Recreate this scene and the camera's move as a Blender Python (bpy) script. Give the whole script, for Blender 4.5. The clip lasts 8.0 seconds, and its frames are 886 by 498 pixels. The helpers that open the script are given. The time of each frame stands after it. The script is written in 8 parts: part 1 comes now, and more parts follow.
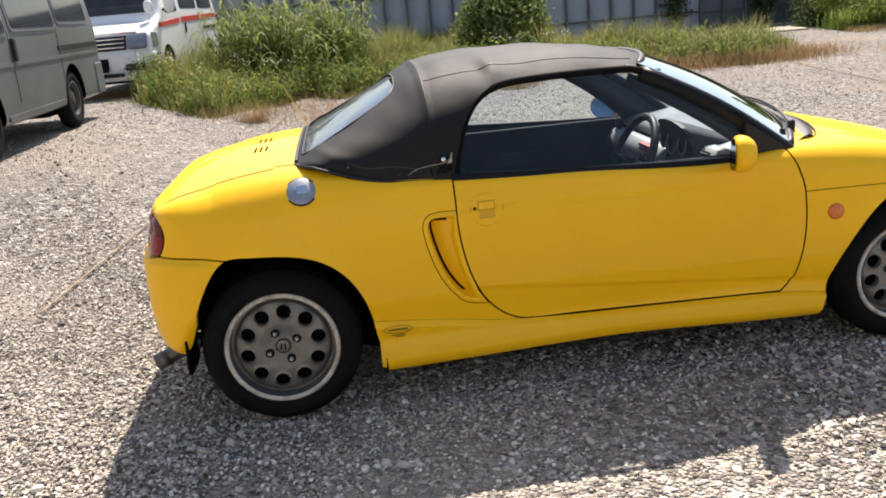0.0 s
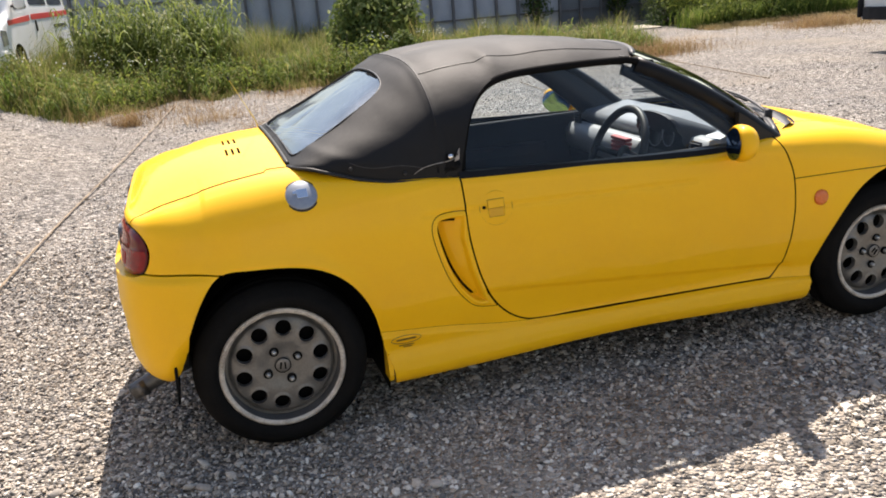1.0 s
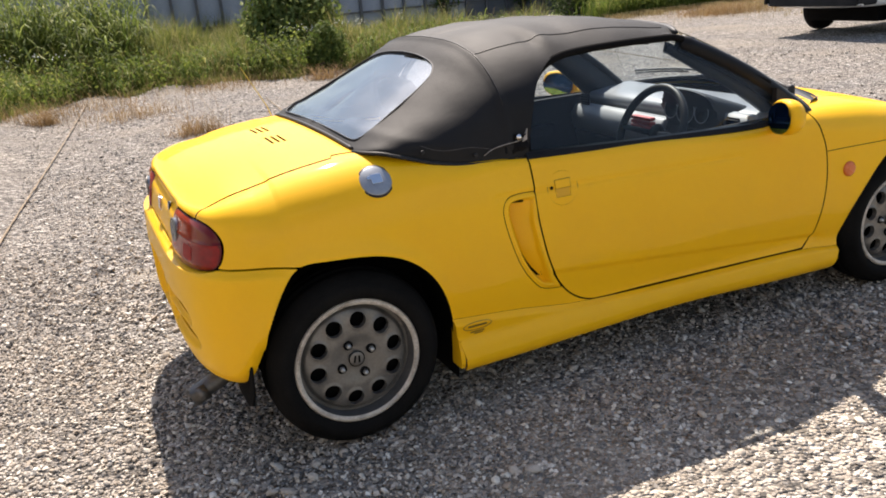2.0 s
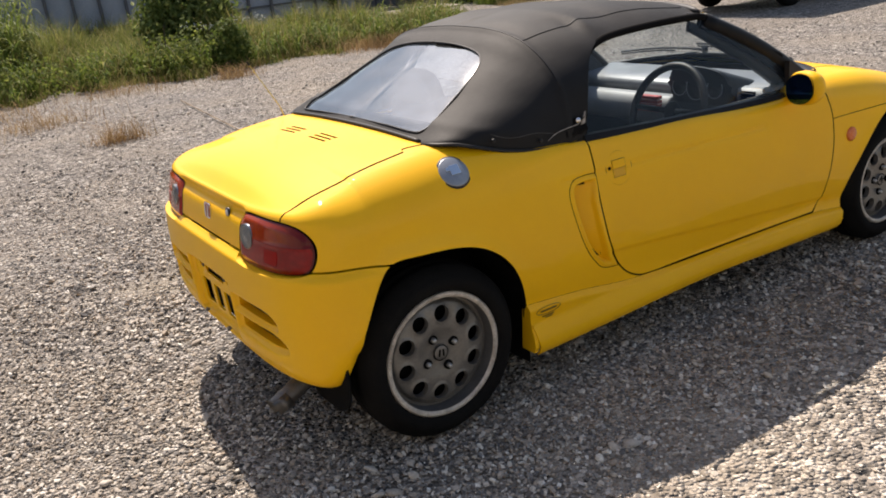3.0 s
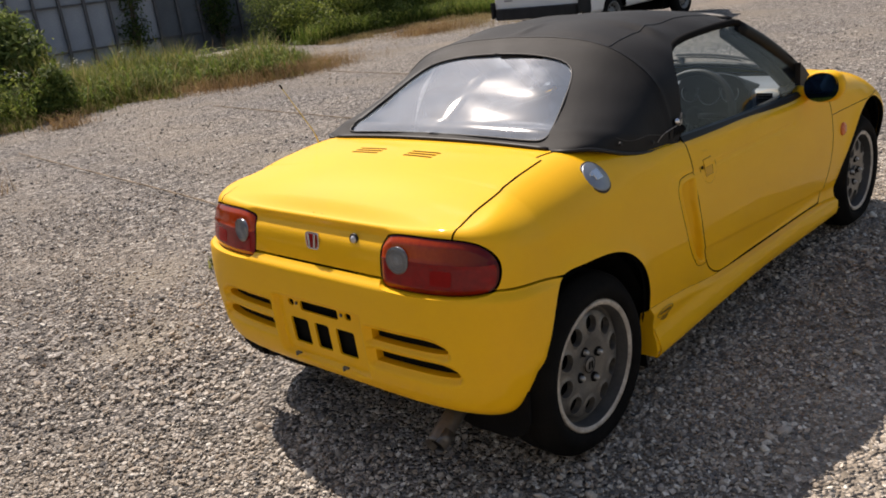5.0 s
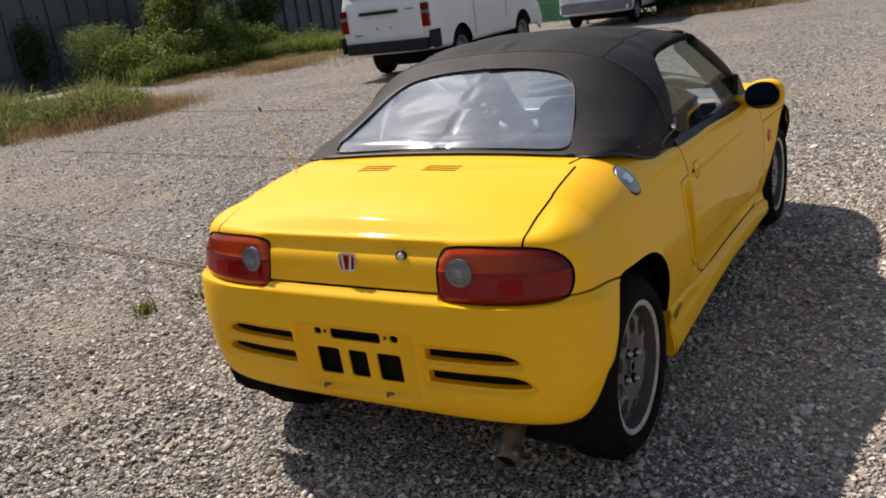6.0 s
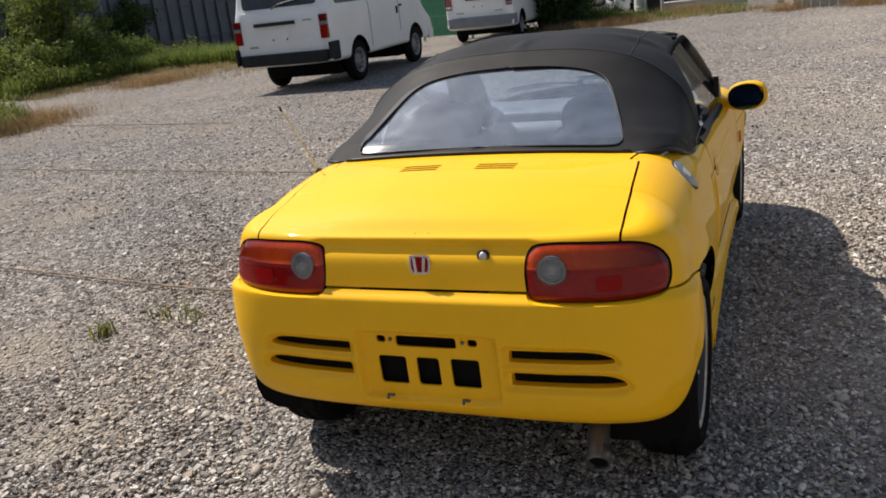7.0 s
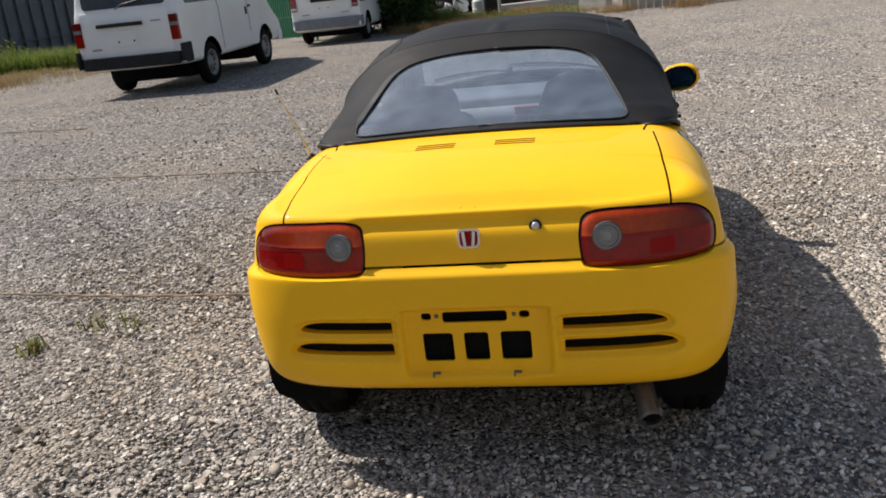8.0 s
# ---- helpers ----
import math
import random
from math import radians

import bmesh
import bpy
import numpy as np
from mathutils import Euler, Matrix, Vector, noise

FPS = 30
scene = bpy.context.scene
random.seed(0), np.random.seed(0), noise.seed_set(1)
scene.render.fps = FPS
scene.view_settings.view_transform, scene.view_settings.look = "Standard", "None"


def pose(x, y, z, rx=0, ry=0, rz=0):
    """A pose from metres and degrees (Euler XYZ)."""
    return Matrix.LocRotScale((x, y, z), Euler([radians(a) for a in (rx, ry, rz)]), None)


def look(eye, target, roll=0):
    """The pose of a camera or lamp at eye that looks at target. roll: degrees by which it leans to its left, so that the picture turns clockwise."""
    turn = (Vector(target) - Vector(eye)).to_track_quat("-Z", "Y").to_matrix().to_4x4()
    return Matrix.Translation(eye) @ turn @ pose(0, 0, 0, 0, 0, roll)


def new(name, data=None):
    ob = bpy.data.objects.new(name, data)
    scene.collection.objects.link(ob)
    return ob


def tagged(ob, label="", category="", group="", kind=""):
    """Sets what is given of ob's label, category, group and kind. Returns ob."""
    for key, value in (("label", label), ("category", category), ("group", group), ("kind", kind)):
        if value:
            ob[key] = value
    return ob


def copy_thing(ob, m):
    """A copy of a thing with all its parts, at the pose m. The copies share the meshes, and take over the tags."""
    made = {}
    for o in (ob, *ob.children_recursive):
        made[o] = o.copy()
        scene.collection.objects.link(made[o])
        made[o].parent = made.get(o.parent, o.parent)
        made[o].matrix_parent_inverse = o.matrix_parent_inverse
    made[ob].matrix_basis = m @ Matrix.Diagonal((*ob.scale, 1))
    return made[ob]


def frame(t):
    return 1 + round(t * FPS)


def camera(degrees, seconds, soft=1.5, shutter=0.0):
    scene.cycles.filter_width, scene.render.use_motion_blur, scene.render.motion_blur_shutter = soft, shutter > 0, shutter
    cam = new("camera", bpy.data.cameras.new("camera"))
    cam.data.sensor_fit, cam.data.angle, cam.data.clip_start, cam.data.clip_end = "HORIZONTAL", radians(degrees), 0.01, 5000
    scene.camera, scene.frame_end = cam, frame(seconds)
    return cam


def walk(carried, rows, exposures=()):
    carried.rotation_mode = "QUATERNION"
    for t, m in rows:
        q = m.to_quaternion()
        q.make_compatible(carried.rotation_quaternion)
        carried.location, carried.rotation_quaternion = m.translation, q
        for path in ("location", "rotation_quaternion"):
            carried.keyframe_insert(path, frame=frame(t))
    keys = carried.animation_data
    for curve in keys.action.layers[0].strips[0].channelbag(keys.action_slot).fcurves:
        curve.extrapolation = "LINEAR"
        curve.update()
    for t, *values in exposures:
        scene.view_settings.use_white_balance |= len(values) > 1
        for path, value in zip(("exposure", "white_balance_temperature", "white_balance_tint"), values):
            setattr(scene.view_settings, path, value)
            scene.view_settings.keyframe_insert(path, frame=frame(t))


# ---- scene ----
cam = camera(55.4, 8.0, soft=1.8)
PATH = [
    (0, (0.312, -3.419, 1.37), (0.504, -1.508, 0.81), -5.2),
    (0.5, (0.091, -3.259, 1.376), (0.45, -1.389, 0.766), -6.3),
    (1, (-0.146, -3.163, 1.374), (0.373, -1.323, 0.786), -4.9),
    (1.5, (-0.435, -3.108, 1.391), (0.214, -1.31, 0.802), -6.3),
    (1.7, (-0.514, -3.034, 1.37), (0.162, -1.253, 0.76), -5.7),
    (2.8, (-1.044, -2.69, 1.406), (-0.102, -1.049, 0.76), -6.3),
    (3, (-1.137, -2.643, 1.42), (-0.17, -1.024, 0.753), -6.9),
    (3.5, (-1.299, -2.418, 1.425), (-0.226, -0.852, 0.795), -8.4),
    (4, (-1.456, -2.247, 1.407), (-0.275, -0.755, 0.79), -6.0),
    (4.5, (-1.717, -2.095, 1.433), (-0.419, -0.712, 0.797), -7.7),
    (4.7, (-1.776, -2.039, 1.434), (-0.462, -0.675, 0.793), -7.7),
    (5.8, (-2.062, -1.521, 1.393), (-0.509, -0.404, 0.807), -7.6),
    (6, (-2.159, -1.419, 1.417), (-0.547, -0.398, 0.818), -7.7),
    (6.5, (-2.255, -1.169, 1.418), (-0.574, -0.274, 0.807), -8.3),
    (7, (-2.331, -0.889, 1.415), (-0.576, -0.139, 0.814), -6.7),
    (7.5, (-2.484, -0.617, 1.426), (-0.654, -0.1, 0.808), -7.0),
    (8, (-2.498, -0.348, 1.397), (-0.638, 0.027, 0.765), -6.3),
]
walk(cam, [(t, look(eye, target, roll)) for t, eye, target, roll in PATH], exposures=[(0, 1.22, 6550, 17), (1.5, 1.24, 6550, 17), (2.9, 0.78, 6700, 18), (3.5, 0.64, 6750, 18), (4.5, 0.41, 6700, 18), (6.0, 0.37, 6500, 17), (8, 0.36, 6300, 15)])

# ---- world, sun and exposure ----
SUN_FROM = Vector((0.22, 0.72, 1.0)).normalized()
world = bpy.data.worlds.new("sky")
scene.world = world
world.use_nodes = True
wt = world.node_tree
wt.nodes.clear()
w_out = wt.nodes.new("ShaderNodeOutputWorld")
w_bg = wt.nodes.new("ShaderNodeBackground")
w_sky = wt.nodes.new("ShaderNodeTexSky")
w_sky.sky_type = "NISHITA"
w_sky.sun_disc = False
w_sky.sun_elevation = math.asin(SUN_FROM.z)
w_sky.sun_rotation = math.atan2(SUN_FROM.x, SUN_FROM.y)
w_sky.air_density, w_sky.dust_density, w_sky.ozone_density = 1.5, 0.8, 1.6
w_bg.inputs["Strength"].default_value = 0.070
w_noise = wt.nodes.new("ShaderNodeTexNoise")
w_noise.inputs["Scale"].default_value = 2.3
w_noise.inputs["Detail"].default_value = 7.0
w_noise.inputs["Roughness"].default_value = 0.58
w_ramp = wt.nodes.new("ShaderNodeValToRGB")
w_ramp.color_ramp.elements[0].position = 0.56
w_ramp.color_ramp.elements[1].position = 0.70
w_mix = wt.nodes.new("ShaderNodeMixRGB")
w_tc = wt.nodes.new("ShaderNodeTexCoord")
w_dot = wt.nodes.new("ShaderNodeVectorMath")
w_dot.operation = "DOT_PRODUCT"
w_dot.inputs[1].default_value = SUN_FROM
wt.links.new(w_tc.outputs["Generated"], w_dot.inputs[0])
# thin clouds scatter more light around the sun
w_near = wt.nodes.new("ShaderNodeMapRange")
w_near.inputs["From Min"].default_value = 0.82
w_near.inputs["From Max"].default_value = 1.0
w_near.inputs["To Min"].default_value = 7.0
w_near.inputs["To Max"].default_value = 42.0
wt.links.new(w_dot.outputs["Value"], w_near.inputs["Value"])
wt.links.new(w_near.outputs[0], w_mix.inputs[2])
wt.links.new(w_noise.outputs["Fac"], w_ramp.inputs[0])
w_veil = wt.nodes.new("ShaderNodeMapRange")
w_veil.inputs["From Min"].default_value = 0.82
w_veil.inputs["From Max"].default_value = 0.93
w_veil.inputs["To Max"].default_value = 0.45
w_most = wt.nodes.new("ShaderNodeMath")
w_most.operation = "MAXIMUM"
wt.links.new(w_dot.outputs["Value"], w_veil.inputs["Value"])
wt.links.new(w_ramp.outputs[0], w_most.inputs[0])
# the haze lies low, under a clear upper sky
w_sep = wt.nodes.new("ShaderNodeSeparateXYZ")
w_low = wt.nodes.new("ShaderNodeMapRange")
w_low.inputs["From Min"].default_value = 0.62
w_low.inputs["From Max"].default_value = 0.84
w_low.inputs["To Min"].default_value = 1.0
w_low.inputs["To Max"].default_value = 0.12
w_both = wt.nodes.new("ShaderNodeMath")
w_both.operation = "MULTIPLY"
wt.links.new(w_tc.outputs["Generated"], w_sep.inputs[0])
wt.links.new(w_sep.outputs["Z"], w_low.inputs["Value"])
wt.links.new(w_veil.outputs[0], w_both.inputs[0])
wt.links.new(w_low.outputs[0], w_both.inputs[1])
wt.links.new(w_both.outputs[0], w_most.inputs[1])
wt.links.new(w_most.outputs[0], w_mix.inputs[0])
wt.links.new(w_sky.outputs[0], w_mix.inputs[1])
wt.links.new(w_mix.outputs[0], w_bg.inputs[0])
wt.links.new(w_bg.outputs[0], w_out.inputs[0])

sun_data = bpy.data.lights.new("sun", "SUN")
sun_data.energy = 4.65
sun_data.angle = radians(0.55)
sun_data.color = (1.0, 0.925, 0.79)
sun = new("sun", sun_data)
sun.matrix_world = look(SUN_FROM * 40, (0, 0, 0))


# ---- materials ----
def node_mat(name):
    m = bpy.data.materials.new(name)
    m.use_nodes = True
    nt = m.node_tree
    return m, nt, nt.nodes["Principled BSDF"]


def noise_node(nt, scale, detail=4.0, rough=0.55, coords="Object"):
    tc = nt.nodes.new("ShaderNodeTexCoord")
    n = nt.nodes.new("ShaderNodeTexNoise")
    n.inputs["Scale"].default_value = scale
    n.inputs["Detail"].default_value = detail
    n.inputs["Roughness"].default_value = rough
    nt.links.new(tc.outputs[coords], n.inputs["Vector"])
    return n


def ramp_node(nt, source, stops):
    r = nt.nodes.new("ShaderNodeValToRGB")
    e = r.color_ramp.elements
    while len(e) < len(stops):
        e.new(0.5)
    for el, (p, c) in zip(e, stops):
        el.position = p
        el.color = (*c, 1.0) if len(c) == 3 else c
    nt.links.new(source, r.inputs[0])
    return r


def bump_node(nt, bsdf, source, strength, distance):
    b = nt.nodes.new("ShaderNodeBump")
    b.inputs["Strength"].default_value = strength
    b.inputs["Distance"].default_value = distance
    nt.links.new(source, b.inputs["Height"])
    nt.links.new(b.outputs[0], bsdf.inputs["Normal"])
    return b


def plain(name, dark, light, rough=0.5, metal=0.0, scale=6.0, fine=90.0, bump=0.0, coat=0.0, spec=0.5, rough_var=0.1):
    """A surface whose colour wanders between two tones at two scales, with fine relief."""
    m, nt, b = node_mat(name)
    big = noise_node(nt, scale)
    small = noise_node(nt, fine, 3.0)
    mix = nt.nodes.new("ShaderNodeMath")
    mix.operation = "MULTIPLY_ADD"
    mix.inputs[1].default_value = 0.35
    nt.links.new(small.outputs["Fac"], mix.inputs[0])
    half = nt.nodes.new("ShaderNodeMath")
    half.operation = "MULTIPLY"
    half.inputs[1].default_value = 0.65
    nt.links.new(big.outputs["Fac"], half.inputs[0])
    nt.links.new(half.outputs[0], mix.inputs[2])
    ramp = ramp_node(nt, mix.outputs[0], [(0.32, dark), (0.68, light)])
    nt.links.new(ramp.outputs[0], b.inputs["Base Color"])
    rr = nt.nodes.new("ShaderNodeMapRange")
    rr.inputs["To Min"].default_value = max(0.02, rough - rough_var)
    rr.inputs["To Max"].default_value = min(1.0, rough + rough_var)
    nt.links.new(big.outputs["Fac"], rr.inputs["Value"])
    nt.links.new(rr.outputs[0], b.inputs["Roughness"])
    b.inputs["Metallic"].default_value = metal
    b.inputs["Specular IOR Level"].default_value = spec
    b.inputs["Coat Weight"].default_value = coat
    b.inputs["Coat Roughness"].default_value = 0.08
    if bump:
        bump_node(nt, b, small.outputs["Fac"], bump, 0.002)
    return m


def thin_glass(name, tint, haze=0.05, haze_color=(0.7, 0.75, 0.8), ior=1.5, rough=0.01):
    """A single sheet of glazing: tinted see-through, mirror gloss by Fresnel, a coloured diffuse haze."""
    m, nt, b = node_mat(name)
    nt.nodes.remove(b)
    out = nt.nodes["Material Output"]
    tr = nt.nodes.new("ShaderNodeBsdfTransparent")
    tr.inputs[0].default_value = (*tint, 1)
    gl = nt.nodes.new("ShaderNodeBsdfGlossy")
    gl.inputs["Roughness"].default_value = rough
    df = nt.nodes.new("ShaderNodeBsdfDiffuse")
    df.inputs[0].default_value = (*haze_color, 1)
    fr = nt.nodes.new("ShaderNodeFresnel")
    fr.inputs[0].default_value = ior
    m1 = nt.nodes.new("ShaderNodeMixShader")
    m2 = nt.nodes.new("ShaderNodeMixShader")
    n = noise_node(nt, 14.0, 5.0)
    rg = nt.nodes.new("ShaderNodeMapRange")
    rg.inputs["To Min"].default_value = haze * 0.4
    rg.inputs["To Max"].default_value = haze * 1.6
    nt.links.new(n.outputs["Fac"], rg.inputs["Value"])
    nt.links.new(rg.outputs[0], m1.inputs[0])
    nt.links.new(tr.outputs[0], m1.inputs[1])
    nt.links.new(df.outputs[0], m1.inputs[2])
    nt.links.new(fr.outputs[0], m2.inputs[0])
    nt.links.new(m1.outputs[0], m2.inputs[1])
    nt.links.new(gl.outputs[0], m2.inputs[2])
    nt.links.new(m2.outputs[0], out.inputs[0])
    return m


YELLOW = plain("yellow_paint", (0.855, 0.452, 0.003), (0.905, 0.505, 0.004), rough=0.62, scale=3.0, fine=300, coat=0.38, spec=0.12, rough_var=0.06)
YELLOW.node_tree.nodes["Principled BSDF"].inputs["Coat Roughness"].default_value = 0.045
BLACK_TRIM = plain("black_trim", (0.008, 0.008, 0.009), (0.018, 0.0175, 0.0175), rough=0.5, fine=250, bump=0.1, spec=0.3)
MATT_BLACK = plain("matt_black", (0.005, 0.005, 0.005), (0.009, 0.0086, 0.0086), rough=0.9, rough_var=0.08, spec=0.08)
VINYL = plain("hood_vinyl", (0.0050, 0.0050, 0.0053), (0.0155, 0.0150, 0.0148), rough=0.68, scale=4.0, fine=420, bump=0.25, spec=0.24)
v_nt = VINYL.node_tree
v_fold = noise_node(v_nt, 8.0, 4.0)
v_add = v_nt.nodes.new("ShaderNodeMath")
v_add.operation = "MULTIPLY_ADD"
v_add.inputs[1].default_value = 5.0
v_bump = next(n for n in v_nt.nodes if n.bl_idname == "ShaderNodeBump")
v_nt.links.new(v_fold.outputs["Fac"], v_add.inputs[0])
v_nt.links.new(v_bump.inputs["Height"].links[0].from_socket, v_add.inputs[2])
v_nt.links.new(v_add.outputs[0], v_bump.inputs["Height"])
SLIT_BLACK = plain("slit_black", (0.0012, 0.0011, 0.0010), (0.002, 0.0019, 0.0018), rough=1.0, spec=0.0)
PILLAR_BLACK = plain("pillar_black", (0.006, 0.0062, 0.007), (0.013, 0.0128, 0.013), rough=0.42, fine=250, spec=0.14)
TYRE = plain("tyre_rubber", (0.005, 0.005, 0.005), (0.012, 0.0115, 0.011), rough=0.9, scale=9, fine=160, bump=0.2, spec=0.08)
ALLOY = plain("alloy_grey", (0.13, 0.124, 0.112), (0.23, 0.218, 0.198), rough=0.45, metal=0.5, scale=14, fine=140, bump=0.12)
LIP = plain("rim_lip", (0.18, 0.15, 0.115), (0.70, 0.65, 0.57), rough=0.5, metal=0.0, scale=18, fine=200, bump=0.15)
CHROME = plain("chrome", (0.62, 0.62, 0.63), (0.78, 0.78, 0.78), rough=0.12, metal=1.0, rough_var=0.06)
SILVER = plain("fuel_lid_silver", (0.20, 0.22, 0.25), (0.30, 0.32, 0.35), rough=0.35, metal=0.6)
RED_LENS = plain("red_lens", (0.15, 0.0022, 0.0024), (0.28, 0.0045, 0.004), rough=0.15, scale=11, coat=0.5, spec=0.12, rough_var=0.04)
AMBER_LENS = plain("amber_lens", (0.29, 0.024, 0.002), (0.46, 0.058, 0.004), rough=0.15, scale=11, coat=0.5, spec=0.12, rough_var=0.04)
a_nt = AMBER_LENS.node_tree
a_tc = a_nt.nodes.new("ShaderNodeTexCoord")
a_sep = a_nt.nodes.new("ShaderNodeSeparateXYZ")
a_abs = a_nt.nodes.new("ShaderNodeMath")
a_abs.operation = "ABSOLUTE"
a_mix = a_nt.nodes.new("ShaderNodeMixRGB")
a_in = a_nt.nodes["Principled BSDF"].inputs["Base Color"]
a_rng = a_nt.nodes.new("ShaderNodeMapRange")
a_rng.inputs["From Min"].default_value, a_rng.inputs["From Max"].default_value = 0.42, 0.60
a_nt.links.new(a_tc.outputs["Object"], a_sep.inputs[0])
a_nt.links.new(a_sep.outputs["Y"], a_abs.inputs[0])
a_nt.links.new(a_abs.outputs[0], a_rng.inputs["Value"])
a_nt.links.new(a_rng.outputs[0], a_mix.inputs[0])
a_nt.links.new(a_in.links[0].from_socket, a_mix.inputs[1])
a_mix.inputs[2].default_value = (0.115, 0.004, 0.002, 1)
for m_ in (RED_LENS, AMBER_LENS):
    m_.node_tree.nodes["Principled BSDF"].inputs["Coat Roughness"].default_value = 0.03
a_nt.links.new(a_mix.outputs[0], a_in)
LAMP_RIM = plain("lamp_rim_dark", (0.055, 0.0016, 0.0018), (0.10, 0.003, 0.003), rough=0.15, coat=0.5, spec=0.12)
BRIGHT_RED = plain("red_reflector", (0.22, 0.003, 0.002), (0.29, 0.005, 0.004), rough=0.3, coat=0.08, spec=0.1)
CLEAR_LENS = plain("clear_lens", (0.15, 0.165, 0.18), (0.29, 0.31, 0.33), rough=0.12, metal=0.4, coat=0.3, rough_var=0.04)
ORANGE = plain("orange_lens", (0.55, 0.10, 0.01), (0.66, 0.15, 0.015), rough=0.25, coat=0.4)
STEEL = plain("exhaust_steel", (0.075, 0.072, 0.068), (0.165, 0.158, 0.148), rough=0.42, metal=0.6, scale=12, bump=0.1)
SEAT_CLOTH = plain("seat_cloth", (0.008, 0.009, 0.011), (0.022, 0.023, 0.027), rough=0.9, scale=10, fine=400, bump=0.3)
DASH_DARK = plain("dash_dark", (0.008, 0.009, 0.011), (0.016, 0.017, 0.020), rough=0.6, fine=300, bump=0.2)
DASH_LIGHT = plain("dash_light", (0.27, 0.275, 0.28), (0.36, 0.365, 0.37), rough=0.5, fine=300, bump=0.2)
DASH_MID = plain("dash_mid", (0.21, 0.215, 0.225), (0.29, 0.295, 0.305), rough=0.36, fine=300, bump=0.1)
RED_PLASTIC = plain("red_plastic", (0.35, 0.02, 0.02), (0.5, 0.04, 0.03), rough=0.5)
WINDOW = thin_glass("car_glass", (0.86, 0.92, 0.95), 0.014, (0.55, 0.68, 0.85), ior=1.36)
SCREEN = thin_glass("screen_glass", (0.88, 0.93, 0.94), 0.11, (0.62, 0.70, 0.78), ior=1.30)
# haze holds the plastic's milkiness plus blue-white sky reflection put into the colour
REAR_PLASTIC = thin_glass("rear_window_plastic", (0.56, 0.64, 0.73), 0.15, (0.62, 0.75, 0.90), ior=2.4, rough=0.085)
MIRROR = plain("mirror_glass", (0.10, 0.24, 0.50), (0.12, 0.27, 0.55), rough=0.03, metal=1.0, rough_var=0.01)


# ---- mesh helpers ----
def spline(*keys):
    """A monotone cubic through (x, value) pairs."""
    xs = np.array([k[0] for k in keys], float)
    ys = np.array([k[1] for k in keys], float)
    h = np.diff(xs)
    d = np.diff(ys) / h
    s = np.zeros(len(xs))
    if len(xs) > 2:
        for i in range(1, len(xs) - 1):
            if d[i - 1] * d[i] > 0:
                w1, w2 = 2 * h[i] + h[i - 1], h[i] + 2 * h[i - 1]
                s[i] = (w1 + w2) / (w1 / d[i - 1] + w2 / d[i])
    s[0], s[-1] = d[0], d[-1]

    def at(x):
        x = np.clip(np.asarray(x, float), xs[0], xs[-1])
        i = np.clip(np.searchsorted(xs, x) - 1, 0, len(h) - 1)
        t = (x - xs[i]) / h[i]
        return (ys[i] * (1 + 2 * t) * (1 - t) ** 2 + s[i] * h[i] * t * (1 - t) ** 2
                + ys[i + 1] * t * t * (3 - 2 * t) + s[i + 1] * h[i] * t * t * (t - 1))
    return at


def smooth_loop(points, steps=6, closed=True):
    """Catmull-Rom through 2D or 3D points."""
    p = np.array(points, float)
    n = len(p)
    out = []
    last = n if closed else n - 1
    for i in range(last):
        if closed:
            a, b, c, d = p[i - 1], p[i], p[(i + 1) % n], p[(i + 2) % n]
        else:
            a, b, c, d = p[max(i - 1, 0)], p[i], p[i + 1], p[min(i + 2, n - 1)]
        for k in range(steps):
            t = k / steps
            out.append(0.5 * (2 * b + (c - a) * t + (2 * a - 5 * b + 4 * c - d) * t * t + (3 * b - a - 3 * c + d) * t ** 3))
    if not closed:
        out.append(p[-1])
    return np.array(out)


def polygon_distance(u, v, poly):
    """Signed distance of points (u, v) to a closed polygon: negative inside."""
    q = np.stack([u, v], 1)
    a = np.asarray(poly, float)
    b = np.roll(a, -1, 0)
    best = np.full(len(q), 1e9)
    inside = np.zeros(len(q), bool)
    for (x0, y0), (x1, y1) in zip(a, b):
        e = np.array([x1 - x0, y1 - y0])
        ln = e @ e
        if ln < 1e-14:
            continue
        w = q - (x0, y0)
        t = np.clip(w @ e / ln, 0, 1)
        best = np.minimum(best, ((w - t[:, None] * e) ** 2).sum(1))
        if y0 != y1:
            cross = ((y0 > q[:, 1]) != (y1 > q[:, 1])) & (q[:, 0] < (x1 - x0) * (q[:, 1] - y0) / (y1 - y0) + x0)
            inside ^= cross
    return np.where(inside, -1, 1) * np.sqrt(best)


